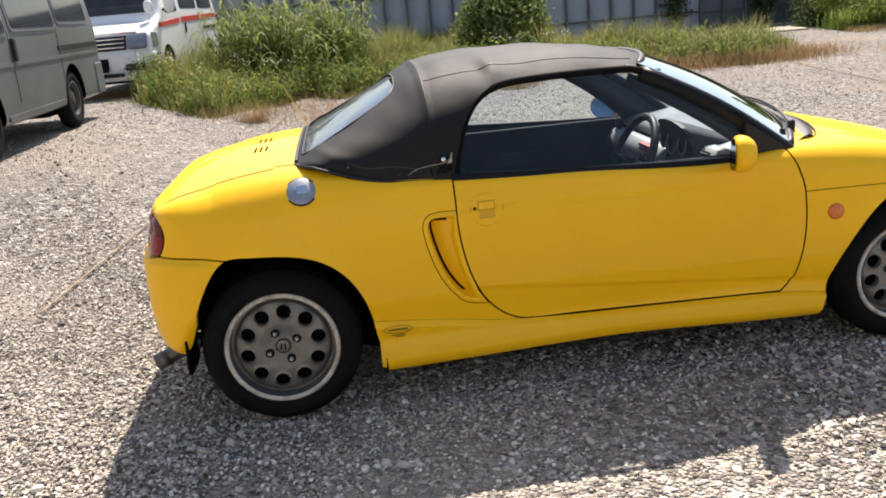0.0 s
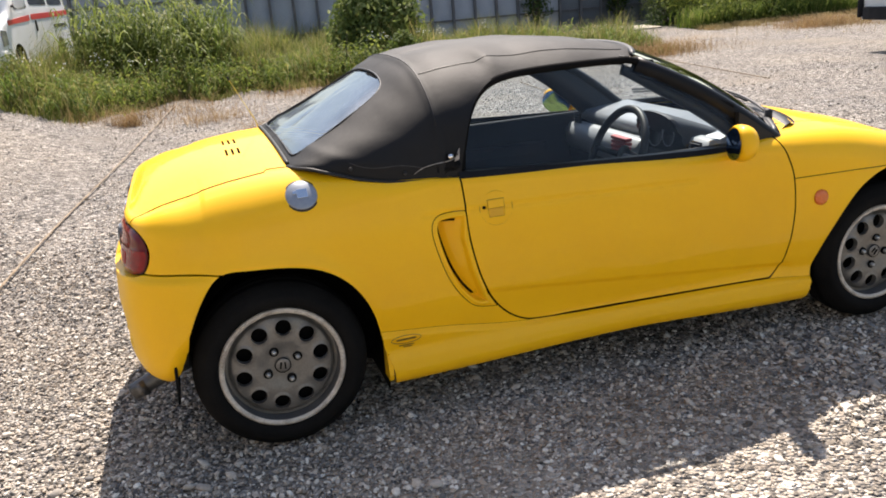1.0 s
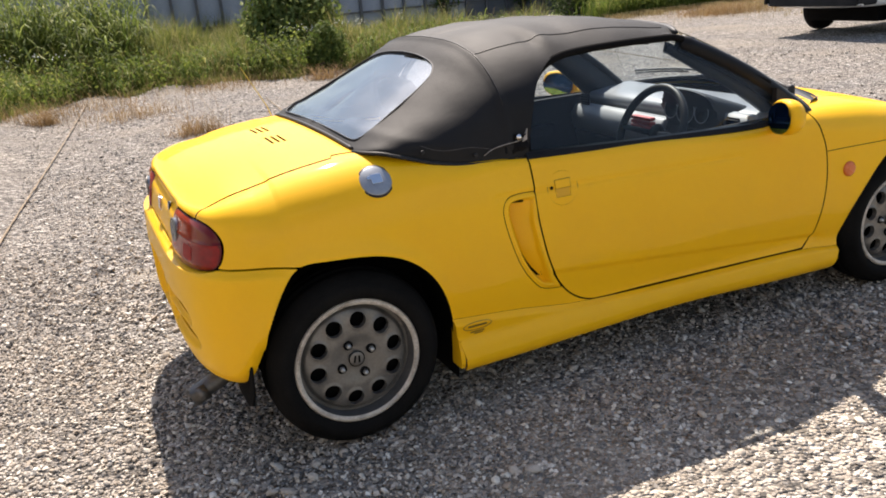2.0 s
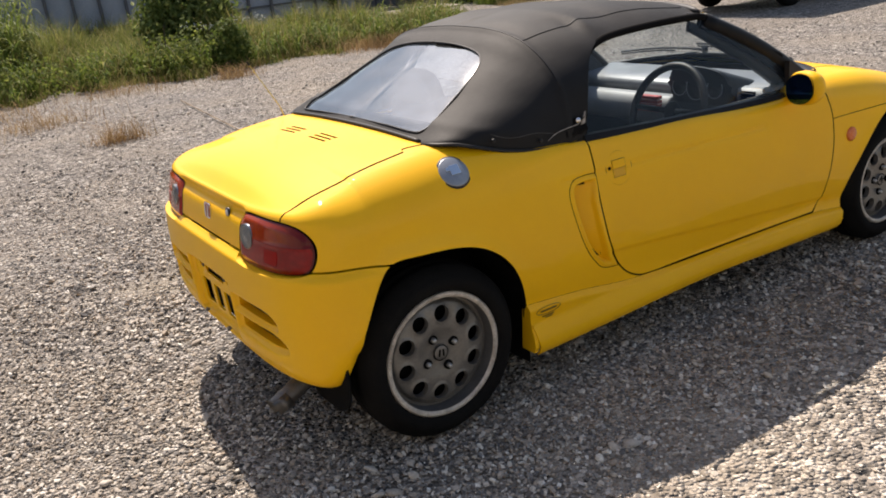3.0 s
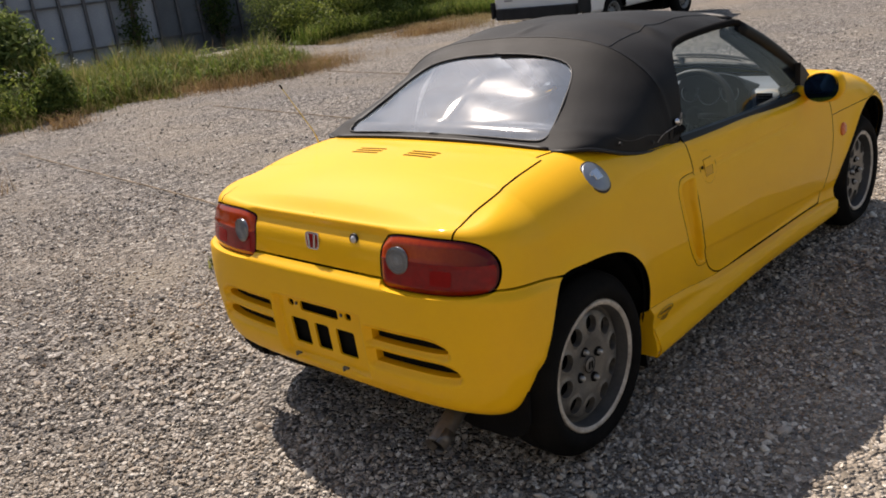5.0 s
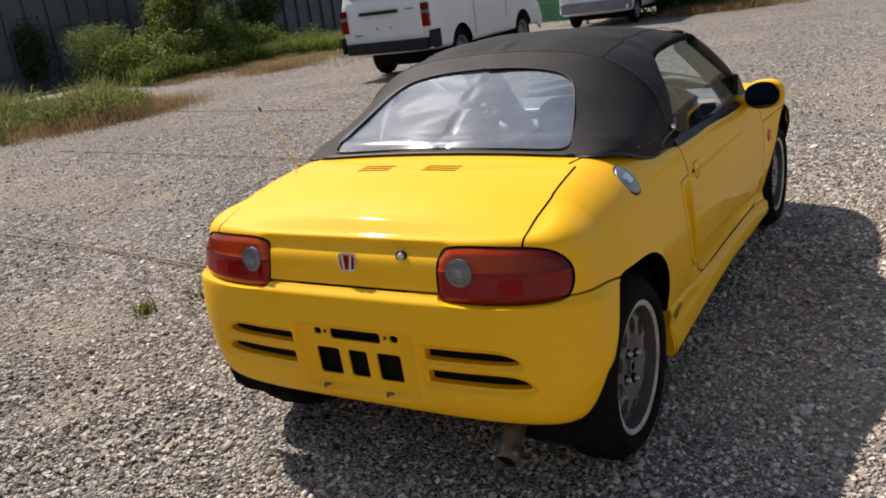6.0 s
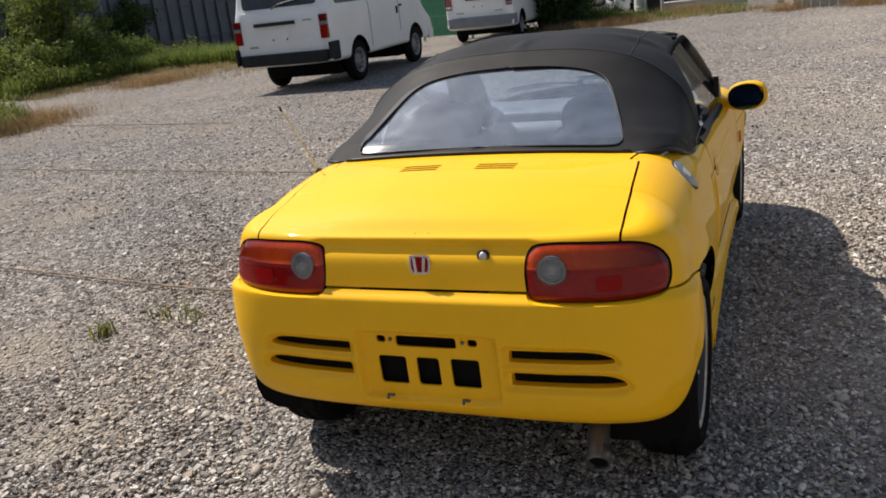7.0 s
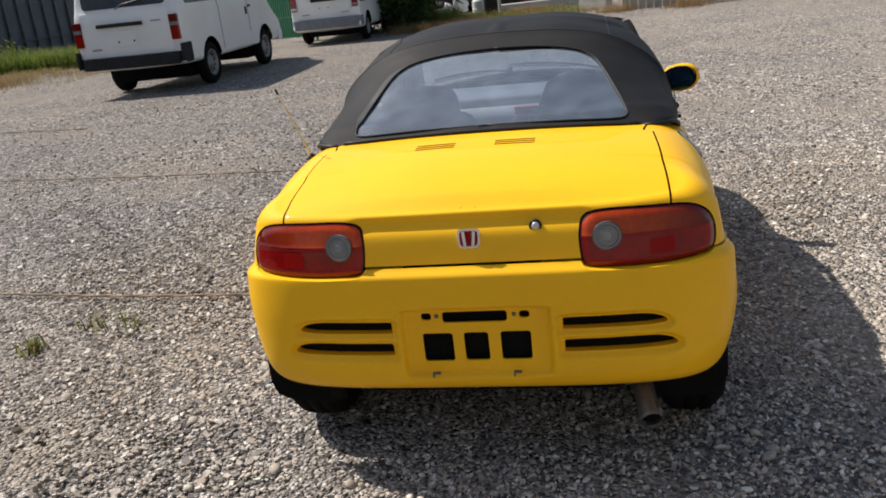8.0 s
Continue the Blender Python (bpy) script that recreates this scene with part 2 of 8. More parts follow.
def clip(v, tri, f):
    """The part of a triangle mesh where f > 0, cut cleanly along f = 0."""
    keep = f > 0
    k = keep[tri]
    cnt = k.sum(1)
    faces = [tri[cnt == 3]]
    verts = list(v)
    extra, cache = [], {}

    def mid(i, j):
        key = (i, j) if i < j else (j, i)
        if key not in cache:
            t = f[i] / (f[i] - f[j])
            cache[key] = len(verts)
            verts.append(v[i] + (v[j] - v[i]) * t)
        return cache[key]
    for t3 in tri[(cnt == 1) | (cnt == 2)]:
        t3 = [int(x) for x in t3]
        kk = [bool(keep[x]) for x in t3]
        if sum(kk) == 1:
            i = kk.index(True)
            a, b, c = t3[i], t3[(i + 1) % 3], t3[(i + 2) % 3]
            extra.append((a, mid(a, b), mid(a, c)))
        else:
            i = kk.index(False)
            a, b, c = t3[i], t3[(i + 1) % 3], t3[(i + 2) % 3]
            x, y = mid(a, b), mid(a, c)
            extra += [(x, b, c), (x, c, y)]
    if extra:
        faces.append(np.array(extra, int))
    tri = np.concatenate(faces) if faces else tri[:0]
    v = np.array(verts)
    used, inv = np.unique(tri, return_inverse=True)
    return v[used], inv.reshape(-1, 3)


def grid_tris(nu, nv, closed_u=False):
    i, j = np.meshgrid(np.arange(nu if closed_u else nu - 1), np.arange(nv - 1), indexing="ij")
    a = i * nv + j
    b = ((i + 1) % nu) * nv + j
    a, b = a.ravel(), b.ravel()
    return np.concatenate([np.stack([a, b, b + 1], 1), np.stack([a, b + 1, a + 1], 1)])


def mesh_of(v, tri, material, smooth=True):
    me = bpy.data.meshes.new("mesh")
    me.from_pydata([tuple(p) for p in v], [], [tuple(int(x) for x in t) for t in tri])
    if smooth:
        me.polygons.foreach_set("use_smooth", np.ones(len(me.polygons), bool))
    if material:
        me.materials.append(material)
    me.update()
    return me


def child(name, me, parent, label=""):
    ob = new(name, me)
    me.name = name
    if parent is not None:
        ob.parent = parent
    return tagged(ob, label)


def part(name, bm, material, parent, label="", smooth=False):
    me = bpy.data.meshes.new(name)
    bmesh.ops.recalc_face_normals(bm, faces=bm.faces)
    bm.to_mesh(me)
    bm.free()
    if smooth:
        me.polygons.foreach_set("use_smooth", np.ones(len(me.polygons), bool))
    me.materials.append(material)
    return child(name, me, parent, label)


def thing(name, m, label, category, group="", kind=""):
    ob = new(name)
    ob.empty_display_size = 0.1
    ob.matrix_basis = m
    return tagged(ob, label, category, group, kind)


def sheet_part(name, v, tri, material, parent, label="", thick=0.012, mirrored=False, along=None, edge=None):
    """A skin with turned-in edges, so that it has real thickness."""
    tri = np.asarray(tri)
    if mirrored:
        v = v * (1, -1, 1)
        tri = tri[:, ::-1]
    fn = np.cross(v[tri[:, 1]] - v[tri[:, 0]], v[tri[:, 2]] - v[tri[:, 0]])
    vn = np.zeros_like(v)
    for k in range(3):
        np.add.at(vn, tri[:, k], fn)
    vn /= np.maximum(np.linalg.norm(vn, axis=1), 1e-12)[:, None]
    e = np.concatenate([tri[:, [0, 1]], tri[:, [1, 2]], tri[:, [2, 0]]])
    key = np.sort(e, 1)
    code = key[:, 0] * (len(v) + 1) + key[:, 1]
    u, first, cnt = np.unique(code, return_index=True, return_counts=True)
    rim = e[first[cnt == 1]]
    ring = np.unique(rim)
    low = {int(i): len(v) + k for k, i in enumerate(ring)}
    inner = v[ring] - (vn[ring] if along is None else along(v[ring]) if callable(along) else np.array(along)) * thick
    dup = {int(i): len(v) + len(ring) + k for k, i in enumerate(ring)}
    vv = np.concatenate([v, inner, v[ring]])
    sides = []
    for a, b in rim:
        a, b = int(a), int(b)
        sides += [(dup[b], dup[a], low[a]), (dup[b], low[a], low[b])]
    me = mesh_of(vv, np.concatenate([tri, np.array(sides, int)]), material)
    if edge is not None:
        me.materials.append(edge)
        me.polygons.foreach_set("material_index", np.repeat([0, 1], [len(tri), len(sides)]).astype(np.int32))
    return child(name, me, parent, label)


def box(bm, c, s, bevel=0.0, turn=None, seg=2):
    m = Matrix.Translation(c) @ (turn.to_4x4() if turn is not None else Matrix()) @ Matrix.Diagonal((*s, 1))
    r = bmesh.ops.create_cube(bm, size=1.0, matrix=m)
    if bevel:
        vs = set(r["verts"])
        es = [e for e in bm.edges if e.verts[0] in vs and e.verts[1] in vs]
        bmesh.ops.bevel(bm, geom=es, offset=bevel, segments=seg, affect="EDGES", profile=0.6)


def tube(bm, points, radius, sides=8, closed=False, taper=None):
    """A round tube through points."""
    p = [Vector(q) for q in points]
    n = len(p)
    rings = []
    ref = None
    for i, q in enumerate(p):
        a = p[(i - 1) % n] if closed or i else p[0]
        b = p[(i + 1) % n] if closed or i < n - 1 else p[-1]
        d = (b - a).normalized()
        if ref is None:
            ref = d.orthogonal().normalized()
        ref = (ref - d * ref.dot(d)).normalized()
        side = d.cross(ref)
        r = radius if taper is None else radius * taper[i]
        rings.append([bm.verts.new(q + (ref * math.cos(t) + side * math.sin(t)) * r) for t in np.linspace(0, math.tau, sides, endpoint=False)])
    for i in range(n if closed else n - 1):
        a, b = rings[i], rings[(i + 1) % n]
        for k in range(sides):
            bm.faces.new((a[k], a[(k + 1) % sides], b[(k + 1) % sides], b[k]))
    if not closed:
        bm.faces.new(rings[0])
        bm.faces.new(rings[-1][::-1])


def lathe(bm, profile, axis="y", sides=48, origin=(0, 0, 0)):
    """Turns (distance along the axis, radius) pairs about an axis."""
    rings = []
    for a, r in profile:
        ring = []
        for t in np.linspace(0, math.tau, sides, endpoint=False):
            c, s = r * math.cos(t), r * math.sin(t)
            q = (c, a, s) if axis == "y" else (a, c, s) if axis == "x" else (c, s, a)
            ring.append(bm.verts.new(Vector(q) + Vector(origin)))
        rings.append(ring)
    for a, b in zip(rings, rings[1:]):
        for k in range(sides):
            bm.faces.new((a[k], a[(k + 1) % sides], b[(k + 1) % sides], b[k]))
    return rings


def prism(bm, outline, axis, lo, hi, bevel=0.0):
    """A flat outline pushed out along an axis between lo and hi; the outline gives the two other axes in order."""
    def put(q, d):
        return {"x": (d, q[0], q[1]), "y": (q[0], d, q[1]), "z": (q[0], q[1], d)}[axis]
    a = [bm.verts.new(put(q, lo)) for q in outline]
    b = [bm.verts.new(put(q, hi)) for q in outline]
    n = len(a)
    fs = [bm.faces.new(a), bm.faces.new(b[::-1])]
    for i in range(n):
        fs.append(bm.faces.new((a[i], b[i], b[(i + 1) % n], a[(i + 1) % n])))
    if bevel:
        es = list({e for f in fs[:2] for e in f.edges})
        bmesh.ops.bevel(bm, geom=es, offset=bevel, segments=2, affect="EDGES", profile=0.6)


def fresh():
    return bmesh.new()


# ---- the yellow car: its skin as one smooth form, parted into panels ----
X_TAIL, X_NOSE = -0.16, 2.45          # where the rounded tail and nose begin
TAIL_POWER, NOSE_POWER = 4.2, 3.0
TAIL_N, NOSE_N, SIDE_ROWS = 150, 40, 104
half_width = spline((-0.16, 0.676), (0.0, 0.688), (0.3, 0.683), (0.8, 0.676), (1.5, 0.674), (1.9, 0.676), (2.25, 0.692), (2.45, 0.684))
tail_x = spline((0.28, -0.395), (0.31, -0.42), (0.37, -0.437), (0.50, -0.442), (0.60, -0.438), (0.66, -0.428), (0.72, -0.416), (0.80, -0.394), (0.86, -0.36))
nose_x = spline((0.16, 2.74), (0.30, 2.82), (0.45, 2.83), (0.55, 2.79), (0.66, 2.66))
low_edge = spline((-0.45, 0.290), (-0.38, 0.292), (-0.345, 0.300), (-0.32, 0.322), (-0.30, 0.360), (-0.28, 0.400), (-0.24, 0.42), (0.10, 0.155), (0.34, 0.153), (1.2, 0.172), (1.96, 0.148), (2.2, 0.15), (2.5, 0.20), (2.85, 0.21))
high_edge = spline((-0.42, 0.774), (-0.388, 0.783), (-0.34, 0.798), (-0.27, 0.820), (-0.2, 0.834), (-0.05, 0.862), (0.12, 0.876), (0.25, 0.862), (0.42, 0.819), (0.66, 0.794), (1.1, 0.772), (1.6, 0.743), (1.9, 0.772), (2.1, 0.765), (2.3, 0.735), (2.5, 0.675), (2.75, 0.56), (2.85, 0.50))
edge_round = spline((-0.43, 0.015), (-0.39, 0.026), (-0.35, 0.055), (-0.29, 0.095), (-0.2, 0.135), (0.0, 0.165), (0.15, 0.160), (0.35, 0.085), (0.6, 0.03), (1.7, 0.03), (1.95, 0.10), (2.4, 0.13), (2.85, 0.08))
spine_z = spline((-0.42, 0.776), (-0.388, 0.7870), (-0.335, 0.822), (-0.25, 0.853), (-0.17, 0.870), (-0.05, 0.884), (0.13, 0.889), (0.5, 0.85), (1.6, 0.80), (1.95, 0.815), (2.2, 0.778), (2.4, 0.735), (2.64, 0.665), (2.85, 0.53))
side_inset = spline((0.14, 0.030), (0.17, 0.018), (0.21, 0.022), (0.26, 0.034), (0.31, 0.024), (0.42, 0.006), (0.52, 0.0), (0.60, 0.004), (0.69, 0.016), (0.76, 0.034), (0.80, 0.050), (0.90, 0.09))


def crown(x, y):
    """The height of deck, cockpit and bonnet over a place."""
    wide = half_width(np.clip(x, X_TAIL, X_NOSE)) - 0.06 - 0.9 * edge_round(np.maximum(x, X_TAIL))
    return spine_z(x) - (spine_z(x) - high_edge(x)) * np.clip(np.abs(y) / wide, 0, 1.1) ** 2.2


def body_skin():
    """The right half of the skin: from the lower edge up the side, over the rounded shoulder, across to the middle."""
    th = np.linspace(0, math.pi / 2, 400)

    def corner(power, count, long, wide):
        c, s = np.cos(th) ** (2 / power), np.sin(th) ** (2 / power)
        ln = np.concatenate([[0], np.cumsum(np.hypot(np.diff(long * c), np.diff(wide * s)))])
        at = np.linspace(0, ln[-1], count)
        return np.interp(at, ln, c), np.interp(at, ln, s), at / ln[-1]
    rc, rs, rf = corner(TAIL_POWER, TAIL_N, 0.27, 0.67)
    fc, fs, ff = corner(NOSE_POWER, NOSE_N, 0.38, 0.68)
    xs = np.linspace(X_TAIL, X_NOSE, 282)[1:-1]
    side_n, arc_n, top_n = SIDE_ROWS, 14, 24
    cols, start = [], None
    for kind, c, s, f in ([("tail", *q) for q in zip(rc, rs, rf)] + [("side", x, 1.0, 0.0) for x in xs]
                          + [("nose", *q) for q in zip(fc[::-1], fs[::-1], ff[::-1])]):
        if kind == "tail":
            x_ref = X_TAIL - 0.27 * c
            w = half_width(X_TAIL)
            spine = -0.388 + (X_TAIL + 0.388) * f
        elif kind == "nose":
            x_ref = X_NOSE + 0.36 * c
            w = half_width(X_NOSE)
            spine = 2.70 + (X_NOSE - 2.70) * f
        else:
            x_ref = c
            w = half_width(c)
            spine = c
        lo, hi, r = float(low_edge(x_ref)), float(high_edge(x_ref)), float(edge_round(x_ref))
        for again in range(4 if kind == "tail" else 1):
            top = hi - r
            z = lo + (top - lo) * np.linspace(0, 1, side_n)
            ang = np.linspace(0, math.pi / 2, arc_n + 1)[1:] * 0.93
            z = np.concatenate([z, top + r * np.sin(ang)])
            cut = np.concatenate([np.zeros(side_n), r * (1 - np.cos(ang))])
            foot = np.clip((lo + 0.03 - z) / 0.03, 0, 1) ** 2 * 0.012
            zz = np.minimum(z, top + 0.4 * (z - top).clip(0))
            inset = side_inset(zz) + cut + foot
            y = -(w - inset) * s
            if kind == "tail":
                x = X_TAIL - (X_TAIL - (tail_x(zz) + cut + foot)) * c
            elif kind == "nose":
                x = X_NOSE + (nose_x(zz) - cut - X_NOSE) * c
            else:
                x = np.full_like(z, c)
            hi += float(crown(x[-1], y[-1])) - z[-1] if kind == "tail" and again < 3 else 0.0
        col = np.stack([x, y, z], 1)
        g = np.linspace(0, 1, top_n + 1)[1:]
        a = col[-1]
        if kind == "tail":
            start = a[0] if start is None else start
            spine = start + 0.006 + (X_TAIL - start - 0.006) * f
        ox, oy = a[0] + (spine - a[0]) * g, a[1] * (1 - g)
        reach = np.hypot(ox - a[0], oy - a[1])
        over = np.stack([ox, oy, crown(ox, oy) + (a[2] - crown(a[0], a[1])) * np.exp(-(reach / min(0.16, max(0.02, 0.45 * float(reach[-1])))) ** 1.5)], 1)
        cols.append(np.concatenate([col, over]))
    n_rows = side_n + arc_n + top_n
    v = np.concatenate(cols)
    return v, grid_tris(len(cols), n_rows)


REAR_ARCH = smooth_loop([(-0.297, 0.02), (-0.297, 0.18), (-0.293, 0.33), (-0.262, 0.43), (-0.205, 0.545), (-0.140, 0.612), (-0.04, 0.616), (0.09, 0.602), (0.185, 0.568),
                         (0.258, 0.505), (0.308, 0.41), (0.334, 0.28), (0.338, 0.10), (0.02, 0.0)], 6)
FRONT_ARCH = smooth_loop([(1.985, 0.08), (1.992, 0.223), (2.046, 0.368), (2.12, 0.50), (2.20, 0.575), (2.30, 0.612), (2.42, 0.60), (2.53, 0.53),
                          (2.60, 0.41), (2.625, 0.26), (2.625, 0.08), (2.3, 0.0)], 6)
DOOR = np.concatenate([smooth_loop([(1.80, 0.86), (1.845, 0.765), (1.872, 0.70), (1.893, 0.617), (1.896, 0.46), (1.882, 0.34), (1.858, 0.275), (1.822, 0.243)], 6, False),
                       smooth_loop([(1.4, 0.253), (1.05, 0.261), (0.915, 0.263), (0.84, 0.272), (0.775, 0.308), (0.72, 0.372), (0.680, 0.46), (0.656, 0.56), (0.647, 0.64), (0.647, 0.70)], 6, False),
                       np.array([(0.645, 0.86), (0.645, 1.1), (1.8, 1.1)])])
SCOOP = np.concatenate([smooth_loop([(0.66, 0.688), (0.60, 0.692), (0.548, 0.684), (0.527, 0.650), (0.533, 0.59), (0.556, 0.507), (0.584, 0.445), (0.618, 0.396), (0.66, 0.359), (0.735, 0.343)], 6, False),
                        np.array([(0.70, 0.40), (0.668, 0.50), (0.65, 0.60)])])
COCKPIT = smooth_loop([(0.150, 0.0), (0.150, -0.35), (0.165, -0.45), (0.24, -0.53), (0.4, -0.578), (0.7, -0.592), (1.2, -0.594), (1.6, -0.59), (1.80, -0.575), (1.90, -0.53),
                       (1.97, -0.40), (2.02, -0.2), (2.035, 0.0), (2.02, 0.4), (1.0, 0.4), (0.2, 0.4)], 5)
LAMP = smooth_loop([(0.303, 0.630), (0.290, 0.656), (0.287, 0.718), (0.300, 0.757), (0.345, 0.771), (0.45, 0.771), (0.55, 0.766), (0.60, 0.747), (0.628, 0.71), (0.632, 0.662), (0.614, 0.637), (0.55, 0.627), (0.45, 0.623), (0.35, 0.624)], 6)
seam_z = spline((-0.5, 0.648), (-0.40, 0.646), (-0.34, 0.640), (-0.24, 0.630), (-0.135, 0.612))
skirt_z = spline((0.2, 0.345), (0.34, 0.330), (0.55, 0.308), (0.80, 0.270), (1.0, 0.259), (1.4, 0.250), (1.82, 0.240), (1.99, 0.224))


def bump_out(v, tri, amount):
    """Moves points along their normals by amount (an array)."""
    fn = np.cross(v[tri[:, 1]] - v[tri[:, 0]], v[tri[:, 2]] - v[tri[:, 0]])
    vn = np.zeros_like(v)
    for k in range(3):
        np.add.at(vn, tri[:, k], fn)
    vn /= np.maximum(np.linalg.norm(vn, axis=1), 1e-12)[:, None]
    return v + vn * amount[:, None]


def step(a):
    a = np.clip(a, 0, 1)
    return a * a * (3 - 2 * a)


def lamp_field(v):
    """Distance to the tail lamp's outline on the tail; large elsewhere."""
    d = polygon_distance(-v[:, 1], v[:, 2], LAMP)
    return np.where(v[:, 0] < -0.20, d, 1.0)


def lid_field(v):
    """Negative on the boot lid: the deck between its seams, and the tail panel between the lamps."""
    y = np.abs(v[:, 1])
    side = y - lid_half(v[:, 0])
    front = v[:, 0] - 0.128
    return np.maximum(np.maximum(side, front), 0.649 - v[:, 2])


lid_half = spline((-0.45, 0.518), (-0.35, 0.520), (-0.15, 0.515), (0.02, 0.507), (0.044, 0.505), (0.051, 0.480), (0.14, 0.497))
GAP = 0.0029

car = thing("sports_car", pose(0, 0, 0), "small yellow two-seat roadster with a closed black soft top", "car")
SKIN_V, SKIN_T = body_skin()
# wheel-arch lips stand out a little
for arch in (REAR_ARCH, FRONT_ARCH):
    near = polygon_distance(SKIN_V[:, 0], SKIN_V[:, 2], arch)
    SKIN_V = bump_out(SKIN_V, SKIN_T, np.where((np.abs(SKIN_V[:, 1]) > 0.5) & (SKIN_V[:, 2] > 0.3), 0.007 * step((SKIN_V[:, 2] - 0.34) / 0.16) * np.exp(-(near / 0.03) ** 2), 0.0))
# the deck's rear edge overhangs a hollow in the tail panel
hollow = 0.013 * np.exp(-((SKIN_V[:, 2] - 0.757) / 0.019) ** 2) * step((0.335 - np.abs(SKIN_V[:, 1])) / 0.05) * (SKIN_V[:, 0] < -0.3)
SKIN_V[:, 0] += hollow
# the flank folds in below a crease that falls towards the front
crease_z = 0.412 - 0.1009 * (SKIN_V[:, 0] - 0.72)
fold_in = np.clip((crease_z - SKIN_V[:, 2]) / 0.016, 0, 1) * step((SKIN_V[:, 2] - skirt_z(SKIN_V[:, 0]) + 0.01) / 0.06) * step((SKIN_V[:, 0] - 0.62) / 0.15) * step((1.93 - SKIN_V[:, 0]) / 0.05)
SKIN_V = bump_out(SKIN_V, SKIN_T, np.where(np.abs(SKIN_V[:, 1]) > 0.5, -0.0075 * fold_in, 0.0))


def scoop_patch():
    """A fine piece of the flank, pressed inwards behind a rounded lip: deepest along its rear edge, rising to the door."""
    cols_ = SKIN_V.reshape(TAIL_N + 280 + NOSE_N, -1, 3)[TAIL_N:TAIL_N + 280, :SIDE_ROWS]
    cx = cols_[:, 0, 0]
    gx, gz = np.linspace(0.515, 0.755, 92), np.linspace(0.335, 0.70, 130)
    out = []
    for x in gx:
        k = int(np.clip(np.searchsorted(cx, x) - 1, 0, 278))
        t = (x - cx[k]) / (cx[k + 1] - cx[k])
        y = np.interp(gz, cols_[k, :, 2], cols_[k, :, 1]) * (1 - t) + np.interp(gz, cols_[k + 1, :, 2], cols_[k + 1, :, 1]) * t
        out.append(np.stack([np.full_like(gz, x), y, gz], 1))
    v, t3 = np.concatenate(out), grid_tris(92, 130)
    inside = -polygon_distance(v[:, 0], v[:, 2], SCOOP)
    to_door = polygon_distance(v[:, 0], v[:, 2], DOOR)
    lip = 0.004 * np.exp(-((inside - 0.012) / 0.006) ** 2)
    v[:, 1] += 0.050 * step((inside - 0.017) / 0.011) * np.clip(to_door / 0.085, 0, 1) ** 0.9 - lip
    # a narrow intake slot at the foot of the rear wall
    slot = np.maximum(np.abs(inside - 0.0300) - 0.0042, 0.034 - to_door)
    return clip(v, t3, np.where(v[:, 2] > 0.40, slot, 1.0))


# soft body line under the window sill
line = SKIN_V[:, 2] - (0.690 - 0.028 * (SKIN_V[:, 0] - 0.6))
SKIN_V = bump_out(SKIN_V, SKIN_T, np.where((np.abs(SKIN_V[:, 1]) > 0.5) & (SKIN_V[:, 0] > 0.5) & (SKIN_V[:, 0] < 1.5), -0.0035 * step(1 - np.abs(line) / 0.012), 0.0))


def take(v, t, *fields):
    for f in fields:
        v, t = clip(v, t, f(v))
    return v, t


def arch_clear(v):
    y = np.abs(v[:, 1]) < 0.35
    a = np.minimum(polygon_distance(v[:, 0], v[:, 2], REAR_ARCH), polygon_distance(v[:, 0], v[:, 2], FRONT_ARCH))
    return np.where(y, 1.0, a)


def top_open(v):
    return np.where(v[:, 2] > 0.70, polygon_distance(v[:, 0], v[:, 1], COCKPIT), 1.0)


def door_f(v):
    return polygon_distance(v[:, 0], v[:, 2], DOOR)


def is_low(v):
    return seam_z(v[:, 0]) - v[:, 2]


def hood_f(v):
    """Negative on the bonnet."""
    y = np.abs(v[:, 1])
    return np.maximum(np.maximum(y - (0.47 - 0.10 * (v[:, 0] - 2.0)), 1.95 - v[:, 0]), v[:, 0] - 2.66)


base_v, base_t = take(SKIN_V, SKIN_T, arch_clear, top_open)


def both(name, v, t, material, label="", thick=0.006):
    edge = MATT_BLACK if name in ("rear_wing", "door", "front_wing", "wing_lower_panel", "air_scoop") else None
    sheet_part(name, v, t, material, car, label, thick, edge=edge)
    sheet_part(name, v, t, material, car, label, thick, mirrored=True, edge=edge)


def whole(name, v, t, material, label="", thick=0.006):
    """A panel that runs across the middle: both halves in one mesh, welded."""
    n = len(v)
    vv = np.concatenate([v, v * (1, -1, 1)])
    tt = np.concatenate([t, t[:, ::-1] + n])
    key = np.round(vv, 5) + 0.0
    _, first, inv = np.unique(key, axis=0, return_index=True, return_inverse=True)
    tt = inv.reshape(-1)[tt]
    tt = tt[(tt[:, 0] != tt[:, 1]) & (tt[:, 1] != tt[:, 2]) & (tt[:, 0] != tt[:, 2])]
    return sheet_part(name, vv[first], tt, material, car, label, thick, edge=MATT_BLACK)


# rear bumper: below the seam, a little proud, with slots and the plate recess
GRILLES = []
for lo_y, hi_y, z0, z1 in ((0.232, 0.500, 0.461, 0.494), (0.234, 0.525, 0.394, 0.430)):
    for sgn in (1, -1):
        GRILLES.append(smooth_loop([(sgn * (lo_y + 0.006), z0), (sgn * lo_y, z0 + 0.005), (sgn * lo_y, z1 - 0.005), (sgn * (lo_y + 0.006), z1), (sgn * (lo_y + 0.1), z1 + 0.001), (sgn * (hi_y - 0.05), z1), (sgn * hi_y, (z0 + z1) / 2 - 0.002),
                                    (sgn * (hi_y - 0.02), z0 + 0.002), (sgn * (lo_y + 0.1), z0)], 5))
